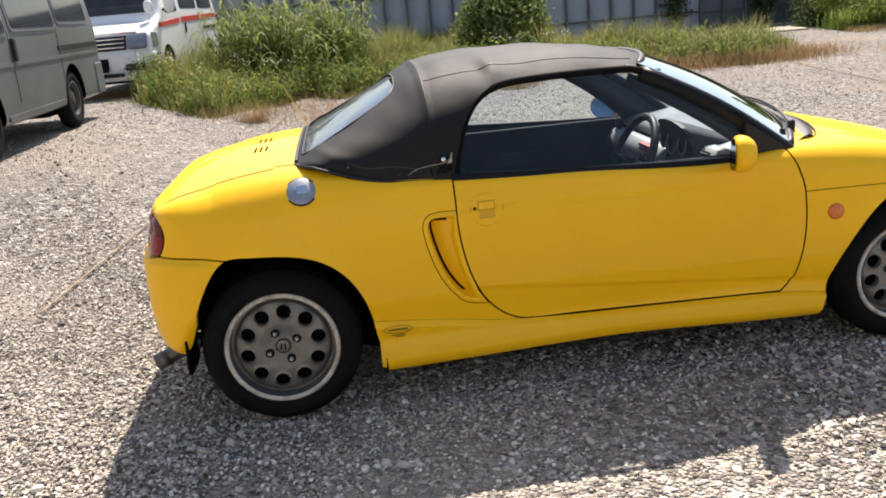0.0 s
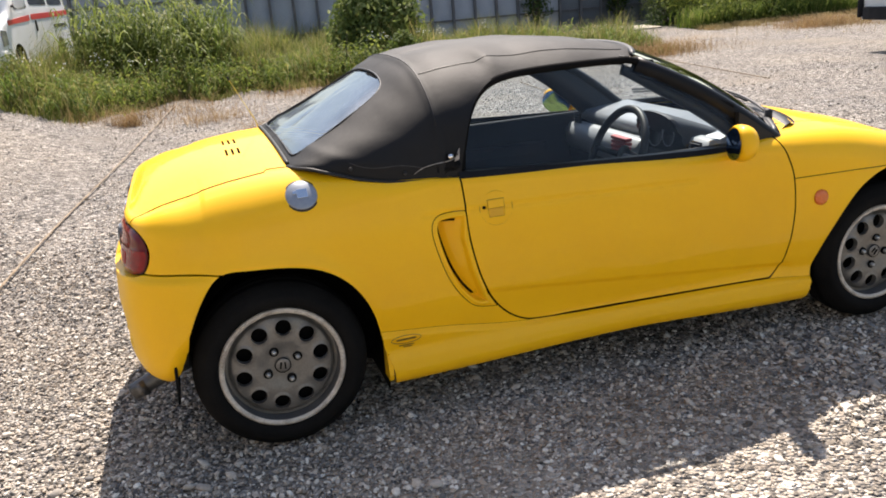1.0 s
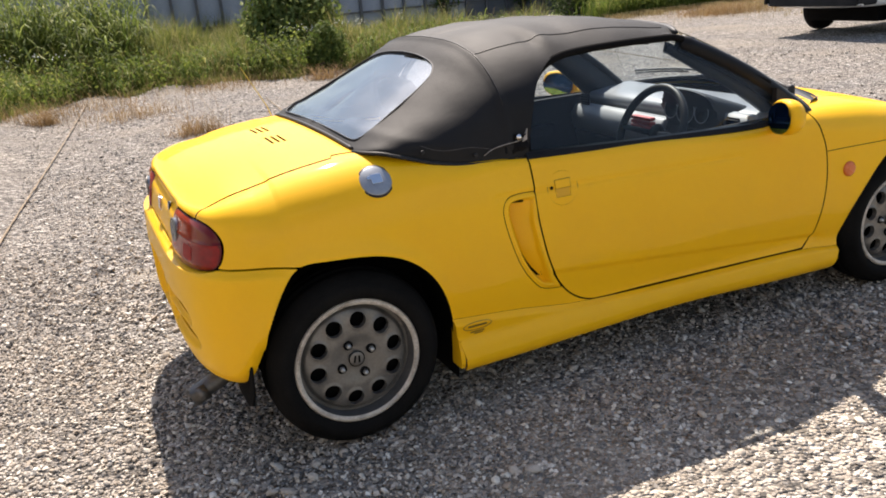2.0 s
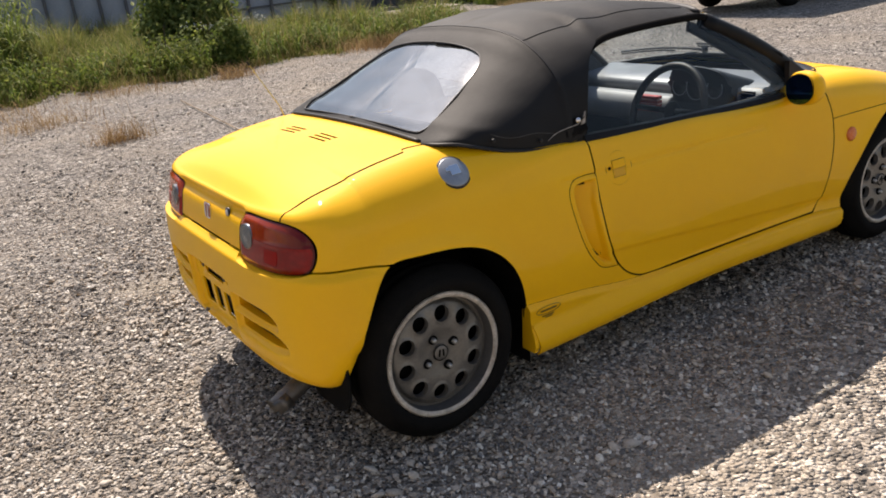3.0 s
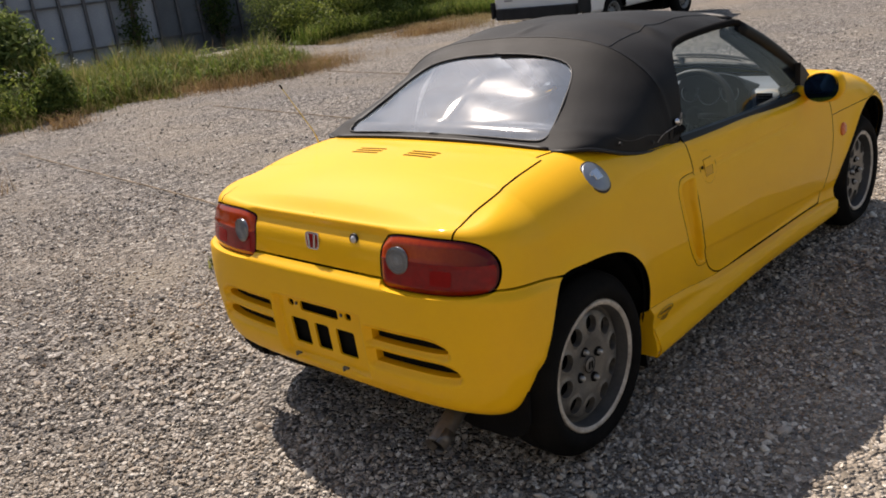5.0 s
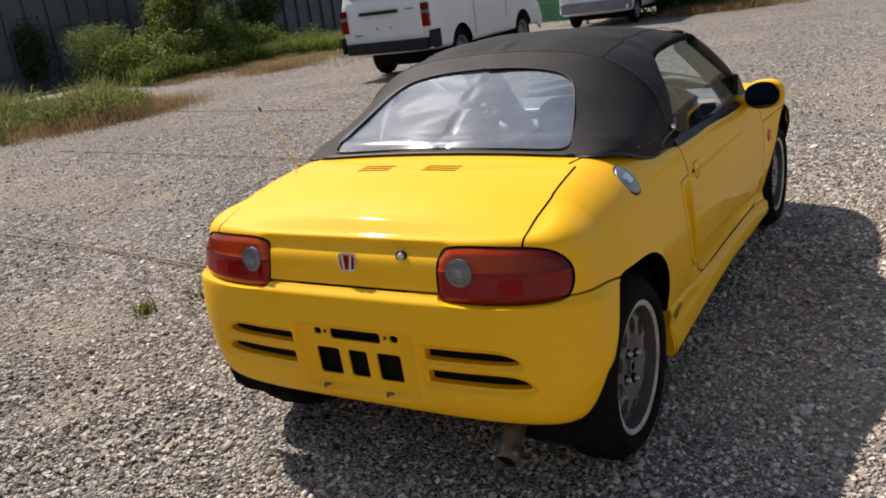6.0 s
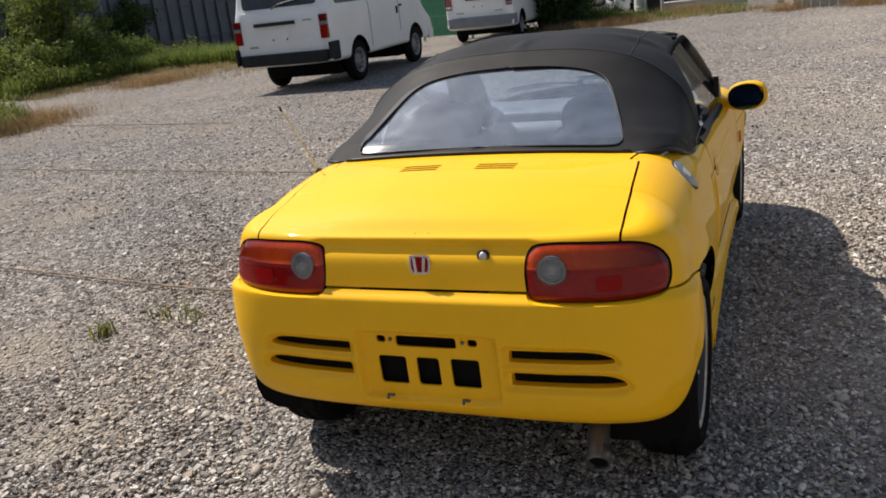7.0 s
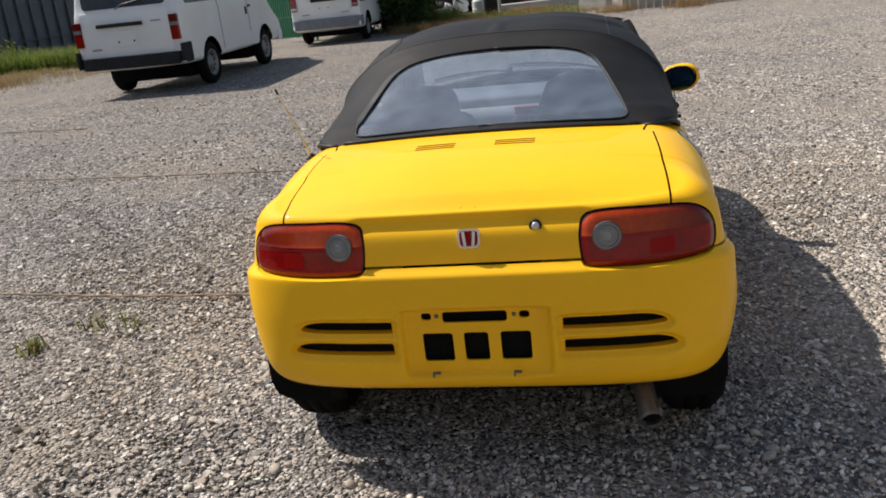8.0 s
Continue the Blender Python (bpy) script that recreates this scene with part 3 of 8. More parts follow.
PLATE_HOLES = [(-0.146, -0.064, 0.372, 0.458), (-0.031, 0.036, 0.372, 0.457), (0.066, 0.150, 0.371, 0.457), (-0.086, 0.090, 0.487, 0.519), (-0.146, -0.118, 0.496, 0.517), (0.120, 0.148, 0.496, 0.517)]
PLATE = smooth_loop([(0.205, 0.345), (0.208, 0.43), (0.205, 0.515), (0.185, 0.536), (0.0, 0.539), (-0.185, 0.536), (-0.205, 0.515), (-0.208, 0.43), (-0.205, 0.345), (-0.185, 0.325), (0.0, 0.322), (0.185, 0.325)], 5)


def rect_field(y, z, r):
    cy, cz, hy, hz = (r[0] + r[1]) / 2, (r[2] + r[3]) / 2, (r[1] - r[0]) / 2, (r[3] - r[2]) / 2
    dy, dz = np.abs(y - cy) - hy + 0.008, np.abs(z - cz) - hz + 0.008
    return np.hypot(dy.clip(0), dz.clip(0)) + np.minimum(np.maximum(dy, dz), 0) - 0.008


bv, bt = take(base_v, base_t, lambda v: -0.13 - v[:, 0], lambda v: np.minimum(is_low(v) - GAP, lamp_field(v) - 0.003))
n = len(bv)
allv = np.concatenate([bv, bv * (1, -1, 1)])
allt = np.concatenate([bt, bt[:, ::-1] + n])
_, first, inv = np.unique(np.round(allv, 5) + 0.0, axis=0, return_index=True, return_inverse=True)
allv, allt = allv[first], inv.reshape(-1)[allt]
allt = allt[(allt[:, 0] != allt[:, 1]) & (allt[:, 1] != allt[:, 2]) & (allt[:, 0] != allt[:, 2])]
allv = bump_out(allv, allt, 0.018 * step(is_low(allv) / 0.028) * step((-0.12 - allv[:, 0]) / 0.15) + 0.004)
tailward = allv[:, 0] < -0.36
pd = polygon_distance(allv[:, 1], allv[:, 2], PLATE)
allv[:, 0] += np.where(tailward, 0.022 * step(-pd / 0.014), 0)
gd = np.full(len(allv), 1.0)
for g in GRILLES:
    gd = np.minimum(gd, polygon_distance(allv[:, 1], allv[:, 2], g))
allv[:, 0] += np.where(tailward, 0.019 * step((0.021 - gd) / 0.021), 0)


def slots(v):
    f = np.full(len(v), 1.0)
    for g in GRILLES:
        f = np.minimum(f, polygon_distance(v[:, 1], v[:, 2], g))
    for r in PLATE_HOLES:
        f = np.minimum(f, rect_field(v[:, 1], v[:, 2], r))
    return np.where(v[:, 0] < -0.34, f, 1.0)


allv, allt = clip(allv, allt, slots(allv))
sheet_part("rear_bumper", allv, allt, YELLOW, car, "yellow bumper with slots and an empty plate holder", 0.032,
           along=lambda q: np.where(q[:, :1] < -0.345, np.array([(-1.0, 0.0, 0.0)]) * np.where(np.abs(q[:, 1:2]) < 0.19, 0.22, 1.0), np.stack([q[:, 0] * 0, np.sign(q[:, 1]), q[:, 0] * 0], 1)))

# boot lid, rear wings, doors, skirts, front wings, bonnet, front bumper
upper_v, upper_t = take(base_v, base_t, lambda v: np.where(v[:, 0] < -0.13, np.maximum(-is_low(v) - GAP, -lamp_field(v)), 1.0))
lv, lt = take(upper_v, upper_t, lambda v: -lid_field(v) - GAP, lambda v: lamp_field(v) - 0.002)
lv[:, 2] += 0.0018 * step(1 - (lid_half(lv[:, 0]) - np.abs(lv[:, 1])) / 0.10) * step((lv[:, 0] + 0.37) / 0.08)
whole("boot_lid", lv, lt, YELLOW)
wing_v, wing_t = take(upper_v, upper_t, lambda v: lid_field(v) - GAP, lambda v: lamp_field(v) - 0.002, lambda v: 0.90 - v[:, 0], lambda v: door_f(v) - GAP, lambda v: np.where(v[:, 0] > 0.2, v[:, 2] - skirt_z(v[:, 0]), 1.0))
both("rear_wing", *take(wing_v, wing_t, lambda v: polygon_distance(v[:, 0], v[:, 2], SCOOP) - 0.0014), YELLOW)
both("air_scoop", *take(*scoop_patch(), lambda v: -polygon_distance(v[:, 0], v[:, 2], SCOOP) - 0.0014, lambda v: door_f(v) - GAP), YELLOW, "pressed-in crescent scoop")
dv, dt = take(base_v, base_t, lambda v: -door_f(v) - GAP, lambda v: -v[:, 1] - 0.5)
both("door", dv, dt, YELLOW)
sv, st = take(base_v, base_t, lambda v: v[:, 0] - 0.2, lambda v: 2.1 - v[:, 0], lambda v: skirt_z(v[:, 0]) - v[:, 2] - 0.0008, lambda v: door_f(v) - 0.0005)
sv = bump_out(sv, st, 0.016 * np.clip((skirt_z(sv[:, 0]) - sv[:, 2]) / 0.017, 0, 1))
both("side_skirt", sv, st, YELLOW)
fv, ft = take(base_v, base_t, lambda v: v[:, 0] - 1.7, lambda v: 2.64 - v[:, 0], lambda v: door_f(v) - GAP, lambda v: hood_f(v) - GAP, lambda v: v[:, 2] - skirt_z(v[:, 0]))
both("front_wing", *take(fv, ft, lambda v: v[:, 2] - (0.617 + 0.0 * v[:, 0]) - 0.0015), YELLOW)
both("wing_lower_panel", *take(fv, ft, lambda v: (0.617 + 0.0 * v[:, 0]) - v[:, 2] - 0.0015), YELLOW)
hv, ht = take(base_v, base_t, lambda v: -hood_f(v) - GAP)
whole("bonnet", hv, ht, YELLOW)
nv_, nt_ = take(base_v, base_t, lambda v: v[:, 0] - 2.6445, lambda v: hood_f(v) - GAP)
whole("front_bumper", nv_, nt_, YELLOW)

# tail lamps: smoked red below, amber above, each with a round reversing lens
lamp_v, lamp_t = take(upper_v, upper_t, lambda v: -lamp_field(v) - 0.0025)
lamp_v = bump_out(lamp_v, lamp_t, 0.007 * step(-lamp_field(lamp_v) / 0.022) - 0.001 + 0.0022 * np.exp(-((lamp_v[:, 2] - 0.706) / 0.004) ** 2))
rim_v, rim_t = take(lamp_v, lamp_t, lambda v: 0.006 + lamp_field(v))
lamp_v, lamp_t = take(lamp_v, lamp_t, lambda v: -lamp_field(v) - 0.006)
for mir in (False, True):
    lamp = sheet_part("tail_lamp", *take(lamp_v, lamp_t, lambda v: 0.708 - v[:, 2]), RED_LENS, car, "red and amber tail lamp lens", 0.02, mir)
    sheet_part("indicator_lens", *take(lamp_v, lamp_t, lambda v: v[:, 2] - 0.7085), AMBER_LENS, lamp, "amber upper lens, dark red outwards", 0.02, mir)
    rv, rt = take(lamp_v, lamp_t, lambda v: -rect_field(v[:, 1], v[:, 2], (-0.526, -0.463, 0.652, 0.692)))
    sheet_part("reflector", bump_out(rv, rt, np.full(len(rv), 0.0012)), rt, BRIGHT_RED, lamp, "bright red square reflector", 0.006, mir)
    sheet_part("lamp_rim", rim_v, rim_t, LAMP_RIM, lamp, "dark red outer rim", 0.012, mir)

# dark inner structure behind the gaps
coarse = SKIN_V.reshape(TAIL_N + 280 + NOSE_N, -1, 3)
keep_c, keep_r = np.append(np.arange(0, len(coarse) - 1, 2), len(coarse) - 1), np.append(np.arange(0, coarse.shape[1] - 1, 2), coarse.shape[1] - 1)
coarse = coarse[np.ix_(keep_c, keep_r)]
coarse_v, coarse_t = coarse.reshape(-1, 3), grid_tris(*coarse.shape[:2])
sunk = np.where(np.abs(coarse_v[:, 1]) > 0.4, 0.075 * step((0.012 - polygon_distance(coarse_v[:, 0], coarse_v[:, 2], SCOOP)) / 0.012), 0.0)
iv = bump_out(coarse_v, coarse_t, -0.022 - sunk)
iv, it = take(iv, coarse_t, lambda v: np.where(np.abs(v[:, 1]) < 0.35, 1.0, arch_clear(v) - 0.004), lambda v: np.where(v[:, 2] > 0.68, polygon_distance(v[:, 0], v[:, 1], COCKPIT) + 0.012, 1.0), lambda v: v[:, 2] - low_edge(v[:, 0]) - 0.06)
whole("inner_shell", iv, it, MATT_BLACK, "black inner body structure", 0.004)

# ---- soft top ----
top_w = spline((0.118, 0.47), (0.135, 0.52), (0.17, 0.562), (0.23, 0.590), (0.34, 0.604), (0.45, 0.611), (0.65, 0.615), (1.0, 0.608), (1.50, 0.60))
top_low = spline((0.118, 0.872), (0.17, 0.870), (0.23, 0.854), (0.34, 0.819), (0.45, 0.798), (0.65, 0.784), (1.0, 0.766), (1.5, 0.75))
top_high = spline((0.118, 0.889), (0.15, 0.908), (0.30, 0.997), (0.507, 1.104), (0.56, 1.134), (0.60, 1.152), (0.70, 1.169), (0.85, 1.178), (1.04, 1.179), (1.34, 1.148), (1.50, 1.113))
top_power = spline((0.118, 2.4), (0.3, 2.55), (0.55, 2.65), (0.8, 2.95), (1.0, 3.1), (1.5, 3.3))
xs = np.linspace(0.118, 1.50, 190)
fi = np.linspace(0, math.pi / 2, 240)
cols = []
for x in xs:
    p = 2 / float(top_power(x))
    w, lo, hi = float(top_w(x)), float(top_low(x)), float(top_high(x))
    c, s = w * np.cos(fi) ** p, (hi - lo) * np.sin(fi) ** p
    ln = np.concatenate([[0], np.cumsum(np.hypot(np.diff(c), np.diff(s)))])
    at = np.linspace(0, ln[-1], 62)
    cols.append(np.stack([np.full(62, x), -np.interp(at, ln, c), lo + np.interp(at, ln, s)], 1))
hood_v = np.concatenate(cols)
hood_t = grid_tris(len(xs), 62)
fold = np.array([noise.noise(Vector(q) * 5.0) * 0.005 + noise.noise(Vector((q[0] * 9, q[1] * 3, q[2] * 14))) * 0.004 for q in hood_v])
ridge = 0.004 * np.exp(-((hood_v[:, 0] - 0.592) / 0.012) ** 2)
pinch = -0.006 * np.exp(-((hood_v[:, 0] - 0.80) / 0.03) ** 2 - ((hood_v[:, 2] - 1.135) / 0.02) ** 2) + 0.005 * np.exp(-((hood_v[:, 0] - 0.84) / 0.03) ** 2 - ((hood_v[:, 2] - 1.13) / 0.025) ** 2)
roll = 0.004 * np.exp(-((hood_v[:, 2] - top_low(hood_v[:, 0]) - 0.055) / 0.018) ** 2) * (hood_v[:, 0] < 0.64)
inner = np.abs(hood_v[:, 1]) > 0.02
hood_v = bump_out(hood_v, hood_t, np.where(inner, fold + pinch, 0) + ridge + roll)
hood_v[hood_v[:, 1] > -0.001, 1] = 0.0
REAR_GLASS = np.concatenate([smooth_loop([(0.146, 0.0), (0.145, -0.25), (0.146, -0.39), (0.160, -0.434), (0.205, -0.434), (0.33, -0.398), (0.43, -0.362), (0.475, -0.328), (0.497, -0.27), (0.508, -0.14), (0.512, 0.0)], 6, False), np.array([(0.4, 0.2), (0.3, 0.2)])])
SIDE_GLASS = np.concatenate([smooth_loop([(0.652, 0.70), (0.656, 0.80), (0.680, 0.90), (0.715, 0.985), (0.765, 1.045), (0.835, 1.080), (0.95, 1.094), (1.15, 1.098), (1.35, 1.094), (1.52, 1.085)], 6, False), np.array([(1.6, 1.0), (1.6, 0.6)])])


def rear_glass_f(v):
    return polygon_distance(v[:, 0], v[:, 1], REAR_GLASS)


hv, ht = take(hood_v, hood_t, rear_glass_f, lambda v: polygon_distance(v[:, 0], v[:, 2], SIDE_GLASS), lambda v: 1.475 - 0.13 * (v[:, 1] / 0.48) ** 2 - v[:, 0])


def mirror_weld(v, t):
    n = len(v)
    vv = np.concatenate([v, v * (1, -1, 1)])
    tt = np.concatenate([t, t[:, ::-1] + n])
    _, first, inv = np.unique(np.round(vv, 5) + 0.0, axis=0, return_index=True, return_inverse=True)
    tt = inv.reshape(-1)[tt]
    return vv[first], tt[(tt[:, 0] != tt[:, 1]) & (tt[:, 1] != tt[:, 2]) & (tt[:, 0] != tt[:, 2])]


soft_top = sheet_part("soft_top", *mirror_weld(hv, ht), VINYL, car, "black vinyl soft top, dusty and lightly creased", 0.014)
gv, gt = take(hood_v, hood_t, lambda v: -rear_glass_f(v) + 0.006)
gv = bump_out(gv, gt, np.full(len(gv), -0.006))
bv_, bt_ = take(hood_v, hood_t, lambda v: rear_glass_f(v) - 0.001, lambda v: 0.024 * step((v[:, 0] - 0.17) / 0.08) * step((0.50 - v[:, 0]) / 0.05) - rear_glass_f(v), lambda v: -v[:, 1] - 0.3)
sheet_part("window_border", bump_out(bv_, bt_, np.full(len(bv_), 0.0016)), bt_, BLACK_TRIM, soft_top, "black border of the rear window", 0.003, mirrored=True)
rear_window = child("rear_window", mesh_of(*mirror_weld(gv, gt), REAR_PLASTIC), soft_top, "clear plastic rear window, slightly milky")


def on_top(x, y):
    """The height of the soft top over a place."""
    p = float(top_power(x))
    w, lo, hi = float(top_w(x)), float(top_low(x)), float(top_high(x))
    return lo + (hi - lo) * max(0.0, 1 - min(1, abs(y) / w) ** p) ** (1 / p)


def on_cloth(x, y):
    """The height of the creased cloth over a place."""
    a = (x - 0.118) / (1.50 - 0.118) * 189
    k = int(min(max(a, 0), 188))
    c0, c1 = hood_v[k * 62:(k + 1) * 62], hood_v[(k + 1) * 62:(k + 2) * 62]
    z0, z1 = (float(np.interp(-abs(y), c[:, 1], c[:, 2])) for c in (c0, c1))
    return z0 + (z1 - z0) * (a - k)


def cloth_side(x, z):
    """How far out the creased cloth stands at a height on its side."""
    k = int(min(max(round((x - 0.118) / (1.50 - 0.118) * 189), 0), 189))
    c = hood_v[k * 62:(k + 1) * 62]
    return -float(np.interp(z, c[:, 2], c[:, 1]))


# ---- wheels ----
NUT = plain("wheel_nut_steel", (0.34, 0.34, 0.33), (0.48, 0.48, 0.46), rough=0.4, metal=0.8)
WELL = plain("rim_well_grey", (0.05, 0.05, 0.05), (0.10, 0.098, 0.095), rough=0.6)
def build_wheel(radius, rim_r, name="wheel"):
    """A wheel about the y axis, its outer face towards -y, centre at the origin."""
    wheel = thing(name, pose(0, 0, 0), "", "")
    bm = fresh()
    w = 0.082
    prof = [(w - 0.02, rim_r), (w, rim_r + 0.012), (w + 0.004, (rim_r + radius) / 2), (w - 0.006, radius - 0.022), (w - 0.028, radius - 0.004), (0.030, radius), (0.026, radius - 0.008), (0.018, radius - 0.008), (0.014, radius),
            (-0.014, radius), (-0.018, radius - 0.008), (-0.026, radius - 0.008), (-0.030, radius), (-w + 0.028, radius - 0.004), (-w + 0.006, radius - 0.022), (-w - 0.005, radius - 0.034), (-w - 0.012, (rim_r + radius) / 2), (-w - 0.008, rim_r + 0.014), (-w + 0.003, rim_r + 0.007), (-w + 0.02, rim_r - 0.004)]
    lathe(bm, prof, sides=72)
    part("tyre", bm, TYRE, wheel, "worn black tyre", True)
    bm = fresh()
    lathe(bm, [(-w + 0.018, rim_r - 0.002), (-w + 0.003, rim_r + 0.006), (-w - 0.002, rim_r + 0.001), (-w - 0.001, rim_r - 0.008), (-w + 0.004, rim_r - 0.0120)], sides=96)
    part("rim_lip", bm, LIP, wheel, "scuffed pale rim lip", True)
    bm = fresh()
    lathe(bm, [(-w + 0.004, rim_r - 0.0121), (-0.034, rim_r - 0.0145)], sides=72)
    part("rim_well", bm, WELL, wheel, "dark grey step inside the lip", True)
    # dished face with ten round holes
    rr = [0.0, 0.034, 0.037, 0.060, 0.075, 0.088, 0.100, 0.112, 0.124, 0.136, rim_r - 0.032, rim_r - 0.022, rim_r - 0.015]
    face_y = spline((0.0, -0.052), (0.035, -0.052), (0.09, -0.062), (0.13, -0.058), (rim_r - 0.034, -0.050), (rim_r - 0.024, -0.036), (rim_r - 0.012, -0.036))
    rs_ = np.linspace(0.02, rim_r - 0.014, 50)
    ts = np.linspace(0, math.tau, 240, endpoint=False)
    v = np.array([(r * math.cos(t), float(face_y(r)), r * math.sin(t)) for t in ts for r in rs_])
    t3 = grid_tris(len(ts), len(rs_), True)
    hole_r, ring_r = 0.0255, 0.124 * rim_r / 0.19
    centres = [(ring_r * math.cos(math.tau * k / 10 + math.pi / 2), ring_r * math.sin(math.tau * k / 10 + math.pi / 2)) for k in range(10)]
    f = np.min([np.hypot(v[:, 0] - a, v[:, 2] - b) for a, b in centres], 0) - hole_r
    v[:, 1] -= 0.0035 * np.exp(-(f / 0.005) ** 2)
    v, t3 = clip(v, t3, f)
    sheet_part("rim_face", v, t3, ALLOY, wheel, "grey alloy face with ten round holes", 0.020, along=(0, -1, 0))
    bm = fresh()
    lathe(bm, [(-0.012, 0.001), (-0.012, rim_r - 0.012), (-0.05, rim_r - 0.012)], sides=48)
    part("brake_back", bm, MATT_BLACK, wheel, "dark wheel well behind the holes")
    bm = fresh()
    lathe(bm, [(-0.050, 0.024), (-0.060, 0.023), (-0.062, 0.019), (-0.0615, 0.0005)], sides=32)
    cap = part("hub_cap", bm, ALLOY, wheel, "", True)
    bm = fresh()
    for dx, sl in ((-0.007, 0.10), (0.007, -0.10)):
        box(bm, (dx, -0.063, 0), (0.005, 0.003, 0.022), turn=Matrix.Rotation(sl, 3, "Y"))
    tube(bm, [(0.0245 * math.cos(t), -0.0595, 0.0245 * math.sin(t)) for t in np.linspace(0, math.tau, 32, endpoint=False)], 0.0016, 5, True)
    part("emblem", bm, MATT_BLACK, cap, "plain dark bars in a dark ring")
    for k in range(4):
        a = math.tau * k / 4 + 0.56
        bm = fresh()
        o = (0.054 * math.cos(a), 0, 0.054 * math.sin(a))
        well = fresh()
        lathe(well, [(-0.050, 0.0150), (-0.0605, 0.0150), (-0.0600, 0.0085)], sides=18, origin=o)
        part("nut_seat", well, MATT_BLACK, wheel)
        lathe(bm, [(-0.052, 0.0085), (-0.070, 0.0080), (-0.074, 0.004), (-0.0745, 0.0005)], sides=6, origin=o)
        part("wheel_nut", bm, NUT, wheel, "dull steel nut", True)
    return wheel


def as_part(src, m, name, label):
    """Puts a copy of a built assembly under the car at a pose."""
    ob = copy_thing(src, m)
    ob.name = name
    ob.parent = car
    return tagged(ob, label)


rear_src = build_wheel(0.277, 0.193)
front_src = build_wheel(0.268, 0.183)
for src, x, y in ((rear_src, 0.006, 0.585), (front_src, 2.295, 0.585)):
    r = 0.277 if x < 1 else 0.268
    as_part(src, pose(x, -y, r, 0, 8 if x < 1 else 40, 0), "wheel", "grey ten-hole alloy wheel with a black tyre")
    as_part(src, pose(x, y, r, 0, 25, 180), "wheel", "grey ten-hole alloy wheel with a black tyre")
for src in (rear_src, front_src):
    for o in (*src.children_recursive, src):
        bpy.data.objects.remove(o)

# wheel housings and floor pan
for x, r in ((0.006, 0.36), (2.295, 0.345)):
    for sgn in (-1, 1):
        bm = fresh()
        a = [bm.verts.new((x + (r if math.cos(t) > 0 else r - 0.075) * math.cos(t), sgn * 0.625, 0.25 + r * math.sin(t))) for t in np.linspace(-0.28, math.pi - 0.12, 25)]
        if x < 1:
            a = [bm.verts.new((x + 0.338, sgn * 0.635, 0.11))] + a
        b = [bm.verts.new((q.co.x, sgn * 0.36, q.co.z)) for q in a]
        for i in range(len(a) - 1):
            bm.faces.new((a[i], a[i + 1], b[i + 1], b[i]))
        bm.faces.new(b)
        part("wheel_housing", bm, MATT_BLACK, car)
bm = fresh()
box(bm, (1.15, 0, 0.24), (1.5, 1.16, 0.10), 0.02)
box(bm, (0.0, 0, 0.33), (0.70, 0.70, 0.14), 0.02)
box(bm, (2.35, 0, 0.34), (0.7, 0.66, 0.12), 0.02)
# two more boxes added to keep light from under the tail
box(bm, (0.02, 0, 0.27), (0.40, 0.72, 0.13), 0.02)
box(bm, (-0.20, 0, 0.385), (0.29, 0.84, 0.10), 0.02)
part("floor_pan", bm, MATT_BLACK, car)


# ---- car: glazing, pillars, cabin ----
def skin_at(x, z=None, y=None):
    """The nearest place on the right-hand skin to (x, z) on the side, or (y, z) on the tail, and its outward normal."""
    if y is None:
        d = (SKIN_V[:, 0] - x) ** 2 + (SKIN_V[:, 2] - z) ** 2 + np.where(np.abs(SKIN_V[:, 1]) < 0.35, 9, 0)
    elif z is None:
        d = (SKIN_V[:, 0] - x) ** 2 + (SKIN_V[:, 1] - y) ** 2 + np.where(SKIN_V[:, 2] < 0.72, 9, 0)
    else:
        d = (SKIN_V[:, 1] - y) ** 2 + (SKIN_V[:, 2] - z) ** 2 + np.where(SKIN_V[:, 0] > -0.2, 9, 0)
    i = int(d.argmin())
    near = np.argsort(((SKIN_V - SKIN_V[i]) ** 2).sum(1))[:60]
    q = SKIN_V[near] - SKIN_V[near].mean(0)
    nrm = np.linalg.svd(q)[2][2]
    out = np.array((0.0, -1.0, 0.0)) if y is None else np.array((0.0, 0.0, 1.0)) if z is None else np.array((-1.0, 0.0, 0.0))
    return Vector(SKIN_V[i]), Vector(nrm if nrm @ out > 0 else -nrm)


def facing(at, normal, up=(0, 0, 1)):
    """A pose with its z axis along the normal and its y axis as near up as can be."""
    zz = normal.normalized()
    xx = Vector(up).cross(zz).normalized()
    yy = zz.cross(xx)
    m = Matrix((xx, yy, zz)).transposed().to_4x4()
    m.translation = at
    return m


def disc(bm, profile, m, sides=32, sy=1.0):
    """Turns (height, radius) pairs about the z axis of a pose."""
    rings = []
    for h, r in profile:
        rings.append([bm.verts.new(m @ Vector((r * math.cos(t), sy * r * math.sin(t), h))) for t in np.linspace(0, math.tau, sides, endpoint=False)])
    for a, b in zip(rings, rings[1:]):
        for k in range(sides):
            bm.faces.new((a[k], a[(k + 1) % sides], b[(k + 1) % sides], b[k]))
    bm.faces.new(rings[-1])


def screen_point(t, u):
    """A place on the windscreen: t from the header down, u across from -1 to 1."""
    top = np.array((1.485 - 0.13 * u * u, 0.478 * u, 1.117 - 0.012 * u * u))
    low = np.array((2.05 - 0.165 * u * u, 0.572 * u, 0.818 - 0.05 * u * u))
    p = top + (low - top) * t
    lift = 0.022 * math.sin(math.pi * t)
    return p + np.array((lift * 0.5, 0, lift))


